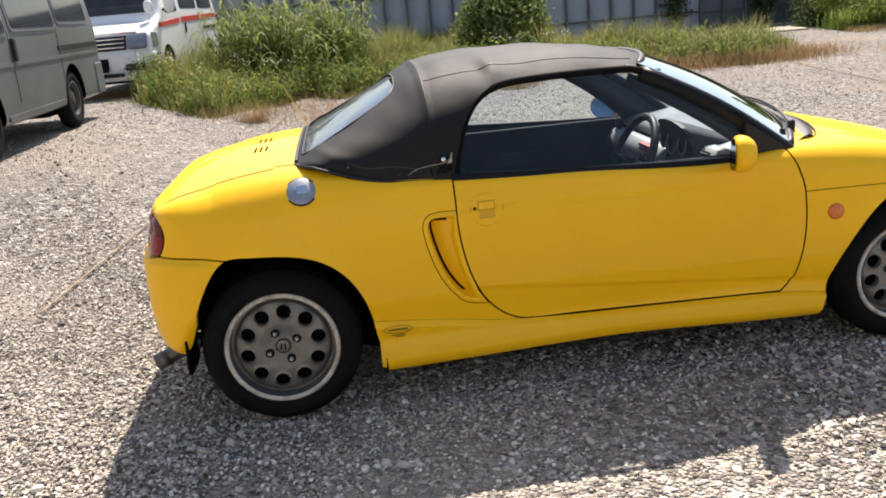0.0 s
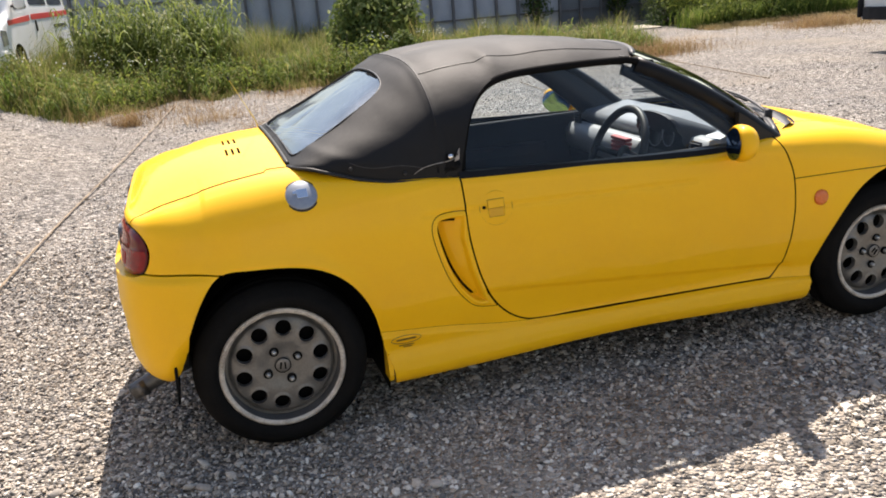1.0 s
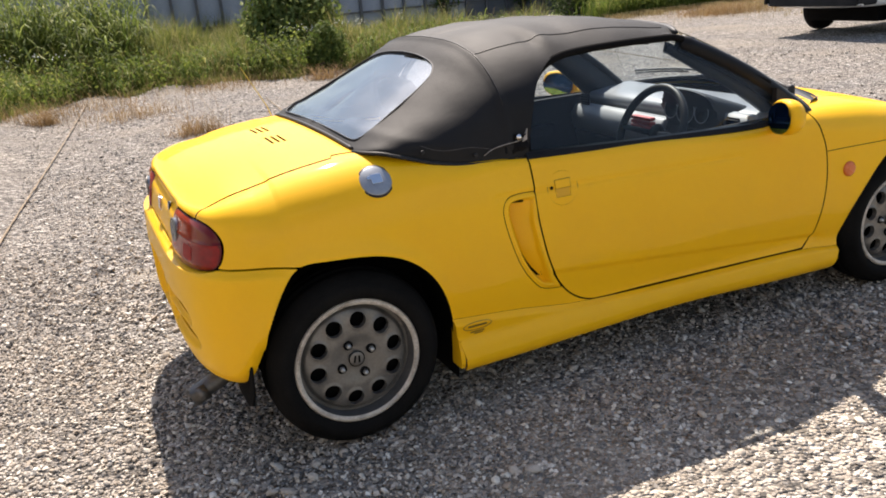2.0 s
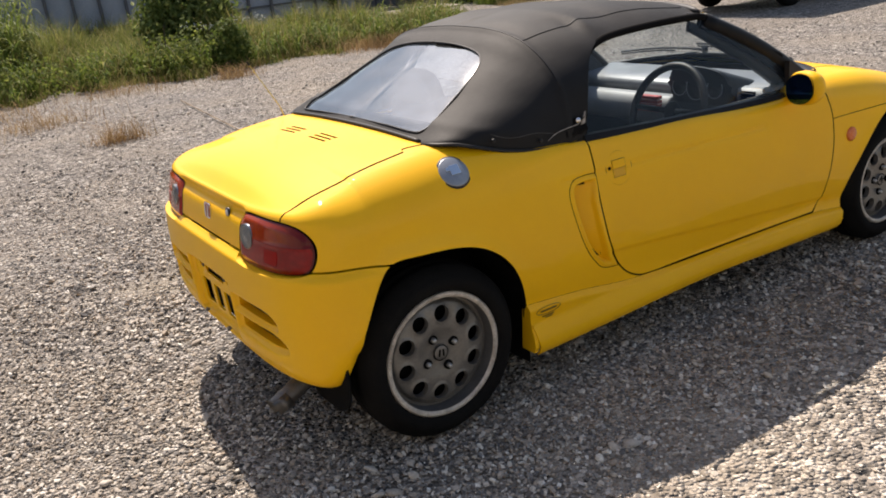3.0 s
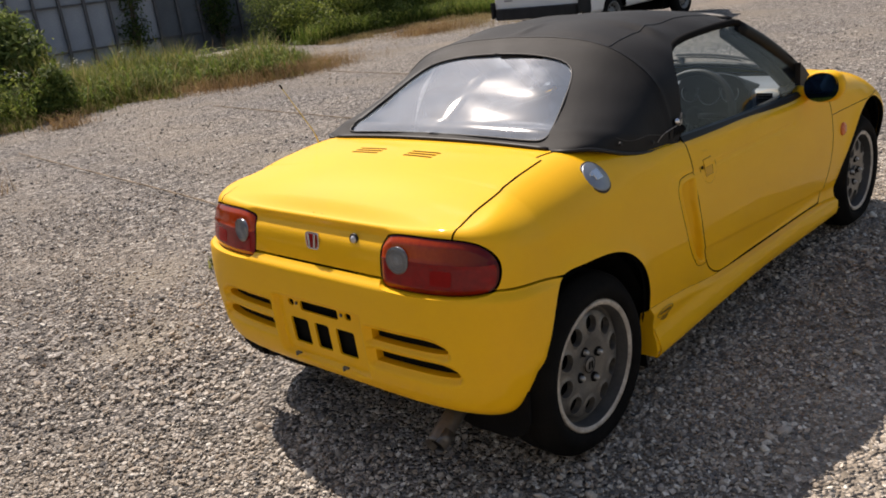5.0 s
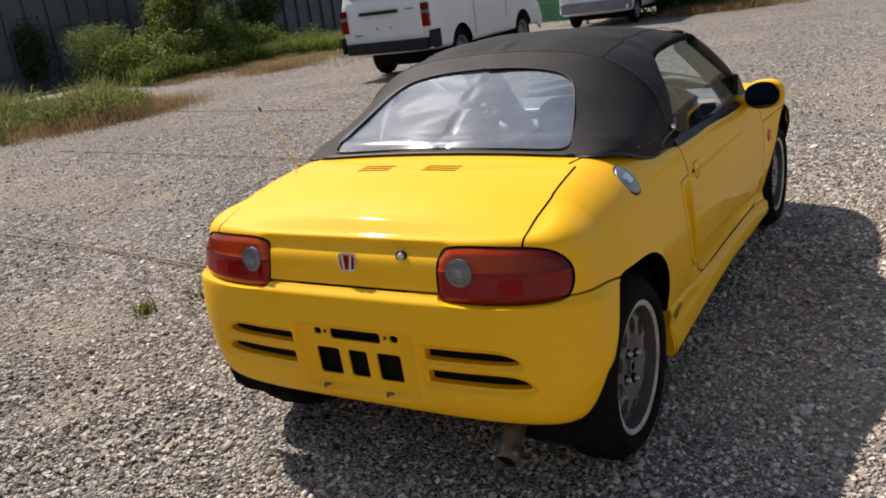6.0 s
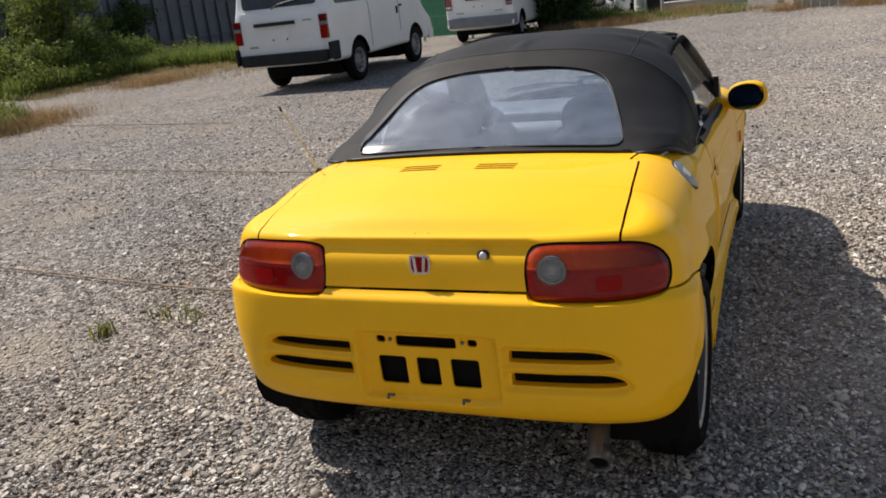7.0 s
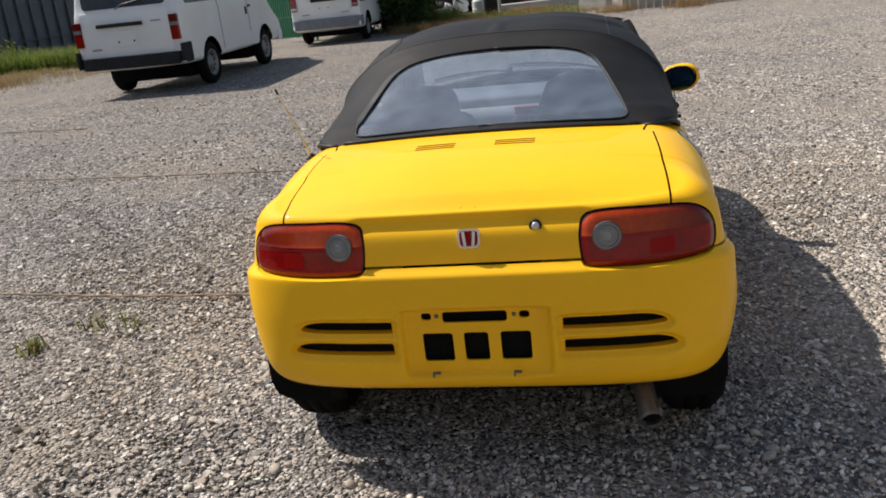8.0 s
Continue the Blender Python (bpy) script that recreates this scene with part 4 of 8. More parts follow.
us, ts_ = np.linspace(-1, 1, 33), np.linspace(0, 1, 17)
sv = np.array([screen_point(t, u) for u in us for t in ts_])
screen = child("windscreen", mesh_of(sv, grid_tris(33, 17), SCREEN), car, "clear curved windscreen")
for sgn in (-1, 1):
    bm = fresh()
    pts = [screen_point(t, sgn) for t in np.linspace(0.03, 1.04, 14)]
    tube(bm, [(q[0] - 0.012, q[1] + sgn * 0.004, q[2] - 0.030) for q in pts], 0.039, 12, taper=np.linspace(0.75, 1.0, 14))
    part("windscreen_pillar", bm, PILLAR_BLACK, car, "", True)
for sgn in (-1, 1):
    bm = fresh()
    rows_ = []
    for t in np.linspace(0.0, 0.98, 12):
        q = screen_point(t, sgn)
        wide = 0.012 + 0.030 * min(1.0, t / 0.3) + 0.022 * t if sgn < 0 else 0.100 + 0.070 * t
        rows_.append([bm.verts.new((q[0] - 0.02 - a * wide, q[1] - sgn * (0.008 + b), q[2] - 0.035 - 0.035 * a)) for a, b in ((0, 0.035), (0.1, 0.012), (0.5, 0.0), (1.0, 0.004), (1.0, 0.03))])
    for r0, r1 in zip(rows_, rows_[1:]):
        for k in range(5):
            bm.faces.new((r0[k], r0[(k + 1) % 5], r1[(k + 1) % 5], r1[k]))
    bm.faces.new(rows_[0])
    bm.faces.new(rows_[-1][::-1])
    part("pillar_trim", bm, DASH_DARK, car, "dark inner pillar trim", True)
bm = fresh()
tube(bm, [screen_point(0.0, u) - (0, 0, 0.006) for u in np.linspace(-0.98, 0.98, 21)], 0.015, 10, taper=[0.4, 0.8] + [1.0] * 17 + [0.8, 0.4])
part("header_rail", bm, BLACK_TRIM, car, "", True)
bm = fresh()
tube(bm, [screen_point(1.0, u) for u in np.linspace(-1, 1, 21)], 0.014, 8)
part("windscreen_seal", bm, BLACK_TRIM, car, "", True)
# black scuttle panel between screen and bonnet
vv, n = [], 25
for u in np.linspace(-1, 1, n):
    p = screen_point(1.0, u)
    ahead = 0.07 + 0.05 * abs(u) ** 2
    for k in np.linspace(0, 1, 6):
        x = p[0] + ahead * k
        y = p[1] * (1 - 0.12 * k * abs(u) ** 6)
        vv.append((x, y, p[2] - 0.008 + (float(crown(x, y)) + 0.014 - p[2] + 0.008) * step(k) - 0.012 * max(0, k - 0.8) * 5))
sheet_part("scuttle_panel", np.array(vv), grid_tris(n, 6), BLACK_TRIM, car, "black plastic panel under the wipers", 0.01)
for y0, y1 in ((-0.40, 0.10), (0.10, 0.48)):
    bm = fresh()
    pts = []
    for k in np.linspace(0, 1, 9):
        y = y0 + (y1 - y0) * k
        p = screen_point(0.985 - 0.10 * k, y / 0.56)
        pts.append((p[0] + 0.016, p[1], p[2] + 0.014 + 0.006 * math.sin(math.pi * k)))
    tube(bm, pts, 0.006, 6)
    tube(bm, [(a + 0.004, b, c - 0.012) for a, b, c in pts[3:]], 0.004, 5)
    disc(bm, [(-0.02, 0.016), (0.012, 0.016), (0.02, 0.009)], Matrix.Translation(pts[0]), 12)
    part("wiper", bm, BLACK_TRIM, car, "", True)

GLASS_EDGE = np.concatenate([smooth_loop([(0.664, 0.775), (0.670, 0.83), (0.690, 0.90), (0.724, 0.980), (0.772, 1.040), (0.842, 1.074), (0.95, 1.087), (1.15, 1.091), (1.32, 1.088)], 6, False),
                             np.array([(1.36, 1.078), (1.50, 1.005), (1.70, 0.885), (1.86, 0.770), (1.86, 0.745), (1.6, 0.738), (1.1, 0.768)])])


def pane_y(z):
    return -0.602 + (z - 0.77) * 0.355


gx, gz = np.linspace(0.65, 1.9, 84), np.linspace(0.73, 1.11, 30)
pv = np.array([(x, pane_y(z), z) for x in gx for z in gz])
pt = grid_tris(84, 30)
pv, pt = clip(pv, pt, -polygon_distance(pv[:, 0], pv[:, 2], GLASS_EDGE))
for sgn in (1, -1):
    pane = child("door_window", mesh_of(pv * (1, sgn, 1), pt if sgn > 0 else pt[:, ::-1], WINDOW), car, "clear side window, wound up")
    bm = fresh()
    tube(bm, [(x, sgn * (pane_y(z) - 0.004), z) for x, z in GLASS_EDGE[:-4]], 0.013, 8)
    part("window_seal", bm, MATT_BLACK, car, "black rubber seal", True)
    bm = fresh()
    prof = [(-0.014, -0.014), (-0.018, 0.010), (-0.008, 0.026), (0.012, 0.028), (0.014, -0.014)]
    rings = []
    for x in np.linspace(0.645, 1.86, 30):
        z = 0.781 - 0.0465 * (x - 0.65) - 0.006 * math.sin((x - 0.65) * 2.6)
        rings.append([bm.verts.new((x, sgn * (-0.611 + a), z + b)) for a, b in prof])
    for a, b in zip(rings, rings[1:]):
        for k in range(5):
            bm.faces.new((a[k], a[(k + 1) % 5], b[(k + 1) % 5], b[k]))
    bm.faces.new(rings[0])
    bm.faces.new(rings[-1])
    part("waist_seal", bm, PILLAR_BLACK, car, "black waistline strip")
    bm = fresh()
    tri_pts = [(1.70, 0.755), (1.70, 0.872), (1.73, 0.855), (1.86, 0.765), (1.86, 0.745)]
    prism(bm, [(x, z) for x, z in tri_pts], "y", sgn * -0.585, sgn * -0.607)
    part("window_corner", bm, BLACK_TRIM, car, "black corner plate by the mirror")

# cabin: floor, door cards, dash, wheel, seats
bm = fresh()
box(bm, (1.15, 0, 0.30), (1.5, 1.14, 0.03))
box(bm, (1.1, 0, 0.40), (1.3, 0.20, 0.22), 0.03)
box(bm, (0.46, 0, 0.56), (0.10, 1.12, 0.5), 0.02)
part("cabin_floor", bm, DASH_DARK, car, "dark carpet and tunnel")
bm = fresh()
box(bm, (0.33, 0, 0.79), (0.34, 1.06, 0.03), 0.01)
part("rear_shelf", bm, DASH_DARK, car)
for sgn in (-1, 1):
    bm = fresh()
    box(bm, (1.24, sgn * 0.567, 0.53), (1.22, 0.03, 0.46), 0.012)
    box(bm, (1.2, sgn * 0.535, 0.62), (0.5, 0.05, 0.05), 0.015)
    part("door_card", bm, SEAT_CLOTH, car, "dark trimmed inner door panel")
bm = fresh()
prism(bm, [(1.61, 0.48), (1.58, 0.58), (1.58, 0.655), (1.60, 0.70), (1.66, 0.705), (1.70, 0.69), (1.92, 0.69), (1.92, 0.48)], "y", -0.565, 0.565, 0.012)
dash = part("dashboard", bm, DASH_DARK, car, "dark lower dash")
bm = fresh()
prism(bm, [(1.650, 0.724), (1.640, 0.750), (1.66, 0.768), (1.74, 0.778), (1.90, 0.785), (1.93, 0.70), (1.70, 0.696)], "y", -0.562, 0.562, 0.014)
part("dash_top", bm, DASH_MID, dash, "grey dash top with a dull sheen", True)
bm = fresh()
prism(bm, [(1.590, 0.58), (1.560, 0.63), (1.560, 0.68), (1.585, 0.715), (1.62, 0.722), (1.64, 0.60)], "y", -0.12, 0.555, 0.014)
part("glove_box", bm, DASH_LIGHT, dash, "pale grey rounded lower dash", True)
bm = fresh()
prism(bm, [tuple(q) for q in smooth_loop([(-0.165, 0.665), (-0.172, 0.76), (-0.15, 0.815), (-0.06, 0.838), (0.06, 0.838), (0.15, 0.815), (0.172, 0.76), (0.165, 0.665)], 5)], "x", 1.58, 1.77, 0.018)
for v in bm.verts:
    v.co.y = v.co.y * 0.88 - 0.283
    v.co.z += 0.020
    v.co.z -= max(0.0, v.co.x - 1.61) * 0.35 * max(0.0, v.co.z - 0.70) / 0.12
    v.co.x -= 0.030 * (v.co.z - 0.75) / 0.08
binn = part("instrument_hood", bm, DASH_DARK, dash, "dark rounded instrument hood")
for y, r in ((-0.275, 0.050), (-0.368, 0.038), (-0.188, 0.038)):
    bm = fresh()
    m = facing(Vector((1.573, y, 0.772)), Vector((-1, 0, 0.15)))
    disc(bm, [(0.0, r), (0.010, r), (0.012, r - 0.004), (0.004, r - 0.006)], m, 28)
    gauge = part("gauge", bm, BLACK_TRIM, binn, "round gauge", True)
    bm = fresh()
    tube(bm, [m @ Vector((r * math.cos(t), r * math.sin(t), 0.011)) for t in np.linspace(0, math.tau, 28, endpoint=False)], 0.0022, 5, True)
    part("gauge_ring", bm, DASH_LIGHT, gauge, "grey bezel")
bm = fresh()
for k in range(4):
    box(bm, (1.552, -0.02, 0.664 + 0.018 * k), (0.03, 0.13, 0.014), 0.003)
part("red_panel", bm, RED_PLASTIC, dash, "red switch panel")
bm = fresh()
prism(bm, [(1.605, 0.68), (1.598, 0.74), (1.62, 0.772), (1.66, 0.775), (1.66, 0.68)], "y", -0.562, -0.430, 0.008)
part("vent_panel", bm, DASH_LIGHT, dash, "pale grey end of the dash", True)
for y in (-0.50, 0.48):
    bm = fresh()
    for k in range(4):
        box(bm, (1.592, y, 0.722 + 0.012 * k), (0.012, 0.062, 0.004))
    box(bm, (1.598, y, 0.74), (0.006, 0.068, 0.055), 0.003)
    part("air_vent", bm, BLACK_TRIM, dash)
WHEEL_M = Matrix.Translation((1.395, -0.272, 0.714)) @ Matrix.Rotation(radians(-66), 4, "Y")
bm = fresh()
tube(bm, [WHEEL_M @ Vector((0.178 * math.cos(t), 0.178 * math.sin(t), 0)) for t in np.linspace(0, math.tau, 48, endpoint=False)], 0.0155, 10, True)
steer = part("steering_wheel", bm, BLACK_TRIM, car, "black three-spoke steering wheel", True)
bm = fresh()
for a in (math.pi, 0.5 * math.pi, 1.5 * math.pi):
    tube(bm, [WHEEL_M @ Vector((r * math.cos(a), r * math.sin(a), -0.025 * (1 - r / 0.178))) for r in (0.03, 0.09, 0.175)], 0.012, 8)
disc(bm, [(-0.045, 0.032), (-0.030, 0.042), (-0.022, 0.038)], WHEEL_M, 24)
part("spokes", bm, BLACK_TRIM, steer, "", True)
bm = fresh()
tube(bm, [WHEEL_M @ Vector((0, 0, -0.03)), (1.60, -0.272, 0.60)], 0.03, 10)
part("steering_column", bm, DASH_DARK, steer)


def cushion(bm, c, s, power, turn=None):
    """A plump rounded block."""
    r = bmesh.ops.create_uvsphere(bm, u_segments=28, v_segments=18, radius=1.0)
    for v in r["verts"]:
        q = [math.copysign(abs(a) ** (2 / power), a) for a in v.co]
        q = Vector((q[0] * s[0] / 2, q[1] * s[1] / 2, q[2] * s[2] / 2))
        v.co = Vector(c) + (turn @ q if turn is not None else q)


for sgn in (-1, 1):
    lean = Matrix.Rotation(radians(-14), 3, "Y")
    bm = fresh()
    cushion(bm, (0.665, sgn * 0.30, 0.60), (0.13, 0.46, 0.58), 4.5, lean)
    seat = part("seat", bm, SEAT_CLOTH, car, "dark grey cloth bucket seat", True)
    bm = fresh()
    cushion(bm, (0.596, sgn * 0.30, 0.885), (0.10, 0.29, 0.20), 3.6, lean)
    part("headrest", bm, SEAT_CLOTH, seat, "", True)
    bm = fresh()
    cushion(bm, (0.97, sgn * 0.30, 0.38), (0.52, 0.46, 0.15), 4.0)
    part("seat_base", bm, SEAT_CLOTH, seat, "", True)
    for o in (-1, 1):
        bm = fresh()
        cushion(bm, (0.71, sgn * 0.30 + o * 0.20, 0.60), (0.14, 0.09, 0.42), 3.0, lean)
        part("bolster", bm, SEAT_CLOTH, seat, "", True)
for y in (-0.30, 0.30):
    bm = fresh()
    p = screen_point(0.03, y / 0.48)
    box(bm, (p[0] - 0.07, y, p[2] - 0.025), (0.13, 0.34, 0.016), 0.006, Matrix.Rotation(radians(12), 3, "Y"))
    part("sun_visor", bm, DASH_DARK, car)
bm = fresh()
p = screen_point(0.16, 0.0)
box(bm, (p[0] - 0.06, 0.0, p[2] - 0.03), (0.02, 0.20, 0.05), 0.009)
tube(bm, [(p[0] - 0.055, 0, p[2] - 0.02), (p[0] - 0.01, 0, p[2])], 0.006)
part("cabin_mirror", bm, BLACK_TRIM, car)

# door mirrors
for sgn in (-1, 1):
    bm = fresh()
    bmesh.ops.create_uvsphere(bm, u_segments=36, v_segments=20, radius=1.0)
    for v in bm.verts:
        c = v.co
        q = Vector((c.x, math.copysign(abs(c.y) ** 0.80, c.y), math.copysign(abs(c.z) ** 0.84, c.z)))
        v.co = Vector((q.x * (0.056 if q.x > 0 else 0.035), q.y * 0.087, q.z * 0.063))
    bmesh.ops.bisect_plane(bm, geom=bm.verts[:] + bm.edges[:] + bm.faces[:], plane_co=(-0.020, 0, 0), plane_no=(1, 0, 0), clear_inner=True)
    m = Matrix.Translation((1.615, sgn * 0.733, 0.792)) @ Matrix.Rotation(radians(36 if sgn > 0 else -19), 4, "Z") @ Matrix.Rotation(radians(9 * sgn), 4, "X")
    bmesh.ops.transform(bm, matrix=m, verts=bm.verts)
    edge = [e for e in bm.edges if e.is_boundary]
    bmesh.ops.extrude_edge_only(bm, edges=edge)
    for v in {v for e in bm.edges if e.is_boundary for v in e.verts}:
        q = m.inverted() @ v.co
        v.co = m @ Vector((q.x + 0.010, q.y * 0.96, q.z * 0.96))
    bmesh.ops.holes_fill(bm, edges=[e for e in bm.edges if e.is_boundary])
    mirror = part("door_mirror", bm, YELLOW, car, "yellow door mirror", True)
    bm = fresh()
    gm = m @ Matrix.Translation((-0.0185, 0, 0)) @ facing(Vector((0, 0, 0)), Vector((-1, 0.02 * sgn, 0.07)))
    ring = [gm @ Vector((math.copysign(abs(math.cos(t)) ** 0.88, math.cos(t)) * 0.080, math.copysign(abs(math.sin(t)) ** 0.90, math.sin(t)) * 0.0565, 0.003)) for t in np.linspace(0, math.tau, 44, endpoint=False)]
    bm.faces.new([bm.verts.new(q) for q in ring])
    bmesh.ops.solidify(bm, geom=bm.faces[:], thickness=0.003)
    part("mirror_glass", bm, MIRROR, mirror, "blue-tinted mirror glass")
    bm = fresh()
    tube(bm, [m @ Vector((0.03, -sgn * 0.06, -0.035)), (1.68, sgn * 0.63, 0.755), (1.70, sgn * 0.60, 0.752)], 0.026, 10, taper=[1.0, 0.95, 1.1])
    part("mirror_arm", bm, YELLOW, mirror, "", True)

# ---- car: small parts on the skin ----
DULL_GAP = plain("dull_gap", (0.16, 0.085, 0.004), (0.28, 0.15, 0.008), rough=0.7)
for sgn in (1, -1):
    flip = Matrix.Diagonal((1, sgn, 1, 1))
    at, nrm = skin_at(0.753, 0.682)
    m = flip @ facing(at - nrm * 0.001, nrm)
    bm = fresh()
    disc(bm, [(-0.004, 0.056), (0.0025, 0.056), (0.0035, 0.053), (0.002, 0.050), (0.0015, 0.030)], m, 44)
    handle = part("door_handle", bm, YELLOW, car, "round yellow handle plate with a pull flap", True)
    bm = fresh()
    for c, s in (((0.0, 0.014, 0.004), (0.056, 0.028, 0.006)),):
        box(bm, c, s, 0.003)
    bmesh.ops.transform(bm, matrix=m, verts=bm.verts)
    part("flap", bm, YELLOW, handle)
    # recess shade put into the colour: a darker yellow plate, not sunk
    bm = fresh()
    box(bm, (0.0, -0.014, 0.002), (0.050, 0.026, 0.004), 0.0015)
    bmesh.ops.transform(bm, matrix=m, verts=bm.verts)
    part("finger_recess", bm, plain("worn_yellow", (0.64, 0.33, 0.006), (0.74, 0.40, 0.009), rough=0.6) if sgn > 0 else bpy.data.materials["worn_yellow"], handle, "dull recess")
    bm = fresh()
    disc(bm, [(0.0, 0.006), (0.005, 0.0055), (0.006, 0.003)], m @ Matrix.Translation((-0.041, 0.006, 0)), 18)
    part("lock", bm, MATT_BLACK, handle, "", True)
    bm = fresh()
    tube(bm, [m @ Vector((0.0565 * math.cos(t), 0.0565 * math.sin(t), 0.0022 + 0.0010 * math.cos(2 * t))) for t in np.linspace(0, math.tau, 48, endpoint=False)], 0.0008, 5, True)
    tube(bm, [m @ Vector(q) for q in ((-0.029, 0.0, 0.0045), (-0.029, 0.029, 0.0045), (0.029, 0.029, 0.0045), (0.029, 0.0, 0.0045))], 0.0009, 5, True)
    tube(bm, [m @ Vector(q) for q in ((-0.026, -0.028, 0.0035), (0.026, -0.028, 0.0035), (0.029, 0.0, 0.0045), (-0.029, 0.0, 0.0045))], 0.0009, 5, True)
    part("handle_gap", bm, DULL_GAP, handle, "fine dark gap round the handle")
    at, nrm = skin_at(2.003, 0.534)
    bm = fresh()
    disc(bm, [(-0.003, 0.029), (0.004, 0.029), (0.009, 0.022), (0.010, 0.004)], flip @ facing(at, nrm), 28)
    part("side_indicator", bm, ORANGE, car, "round orange side indicator", True)
at, nrm = skin_at(0.133, 0.806)
m = facing(at - nrm * 0.0065, nrm)
bm = fresh()
disc(bm, [(-0.004, 0.054), (0.003, 0.054), (0.004, 0.050)], m, 44)
fuel = part("fuel_lid", bm, BLACK_TRIM, car, "round silver fuel lid in a dark ring", True)
bm = fresh()
disc(bm, [(0.0, 0.049), (0.0055, 0.049), (0.0075, 0.046), (0.0085, 0.004)], m, 44)
part("lid_disc", bm, SILVER, fuel, "silver disc", True)
bm = fresh()
box(bm, (0.002, 0.004, 0.009), (0.034, 0.032, 0.006), 0.002)
box(bm, (-0.020, 0.010, 0.009), (0.012, 0.012, 0.005), 0.002)
bmesh.ops.transform(bm, matrix=m, verts=bm.verts)
part("lid_flap", bm, CHROME, fuel, "bright catch plate")
at, nrm = skin_at(0.41, 0.297)
m = facing(at + nrm * 0.0175, nrm)
INK = plain("black_ink", (0.10, 0.065, 0.008), (0.20, 0.12, 0.012), rough=0.5)
bm = fresh()
ring = [m @ Vector((0.050 * math.cos(t), 0.015 * math.sin(t), 0)) for t in np.linspace(0, math.tau, 40, endpoint=False)]
tube(bm, ring, 0.0011, 5, True)
for dx, dy, w_, h_ in ((0, 0, 0.066, 0.006), (0, -0.022, 0.050, 0.003), (0.004, -0.029, 0.030, 0.0025)):
    q = m @ Vector((dx, dy, 0))
    box(bm, q, (w_, 0.002, h_), turn=m.to_3x3() @ Matrix.Rotation(radians(-90), 3, "X"))
part("oval_sticker", bm, INK, car, "black oval outline sticker with plain bars")

for side in (-0.102, 0.139):
    for k in range(3):
        bm = fresh()
        a = []
        for y in np.linspace(-0.06, 0.06, 7):
            x = -0.046 + 0.021 * k
            yy = side + y
            a.append((x, yy, float(crown(x, yy)) + 0.0007))
        q = [[bm.verts.new((px + dx, py, pz + dz)) for dx, dz in ((-0.0042, -0.003), (-0.0040, 0.0), (0.0040, 0.0002), (0.0042, -0.003))] for px, py, pz in a]
        for r0, r1 in zip(q, q[1:]):
            for j in range(3):
                bm.faces.new((r0[j], r0[j + 1], r1[j + 1], r1[j]))
        for r0 in (q[0], q[-1]):
            bm.faces.new(r0)
        part("deck_vent", bm, SLIT_BLACK, car, "black cooling slit")

at, nrm = skin_at(0, 0.716, 0.0)
at.y = 0.0
m = facing(at, Vector((-1, 0, 0.12)))
bm = fresh()
outline = smooth_loop([(-0.027, 0.023), (0.0, 0.0255), (0.027, 0.023), (0.030, 0.0), (0.025, -0.023), (0.0, -0.0255), (-0.025, -0.023), (-0.030, 0.0)], 4)
prism(bm, [tuple(q) for q in outline], "z", -0.002, 0.0035, 0.0012)
bmesh.ops.transform(bm, matrix=m, verts=bm.verts)
badge = part("badge", bm, CHROME, car, "small chrome and red badge")
bm = fresh()
prism(bm, [tuple(q * 0.80) for q in outline], "z", 0.0, 0.0045)
bmesh.ops.transform(bm, matrix=m, verts=bm.verts)
part("badge_field", bm, BRIGHT_RED, badge, "red field")
bm = fresh()
for dx, sl in ((-0.0125, 0.10), (0.0125, -0.10)):
    box(bm, (dx, 0, 0.0050), (0.0085, 0.040, 0.004), 0.001, Matrix.Rotation(sl, 3, "Z"))
bmesh.ops.transform(bm, matrix=m, verts=bm.verts)
part("badge_bars", bm, CHROME, badge, "two chrome bars")
at, nrm = skin_at(0, 0.740, -0.177)
bm = fresh()
disc(bm, [(-0.002, 0.0165), (0.004, 0.0165), (0.005, 0.013), (0.001, 0.012)], facing(at, Vector((-1, 0, 0.12))), 24)
lock = part("boot_lock", bm, BLACK_TRIM, car, "round boot lock", True)
bm = fresh()
disc(bm, [(0.0, 0.0105), (0.0055, 0.0102), (0.0065, 0.004)], facing(at, Vector((-1, 0, 0.12))), 20)
part("lock_barrel", bm, plain("lock_grey", (0.46, 0.46, 0.49), (0.62, 0.62, 0.65), rough=0.35, metal=0.3), lock, "", True)
for sgn in (1, -1):
    flip = Matrix.Diagonal((1, sgn, 1, 1))
    at, nrm = skin_at(0, 0.706, -0.356)
    m = flip @ facing(at + nrm * 0.0045, Vector((-1, -0.10, 0.08)))
    lens = [o for o in car.children if o.name.startswith("tail_lamp")][0 if sgn > 0 else 1]
    bm = fresh()
    disc(bm, [(-0.006, 0.037), (0.005, 0.036), (0.008, 0.031), (0.004, 0.028), (0.008, 0.025), (0.005, 0.022), (0.009, 0.018), (0.006, 0.014), (0.010, 0.009), (0.009, 0.003)], m, 36)
    part("reversing_lens", bm, CLEAR_LENS, lens, "round clear ribbed lens", True)
    bm = fresh()
    for r in (0.0365, 0.0285, 0.0215, 0.0145, 0.007):
        tube(bm, [m @ Vector((r * math.cos(t), r * math.sin(t), 0.0055)) for t in np.linspace(0, math.tau, 36, endpoint=False)], 0.0014, 5, True)
    part("lens_rings", bm, STEEL, lens, "dark grooves of the ribbed lens")
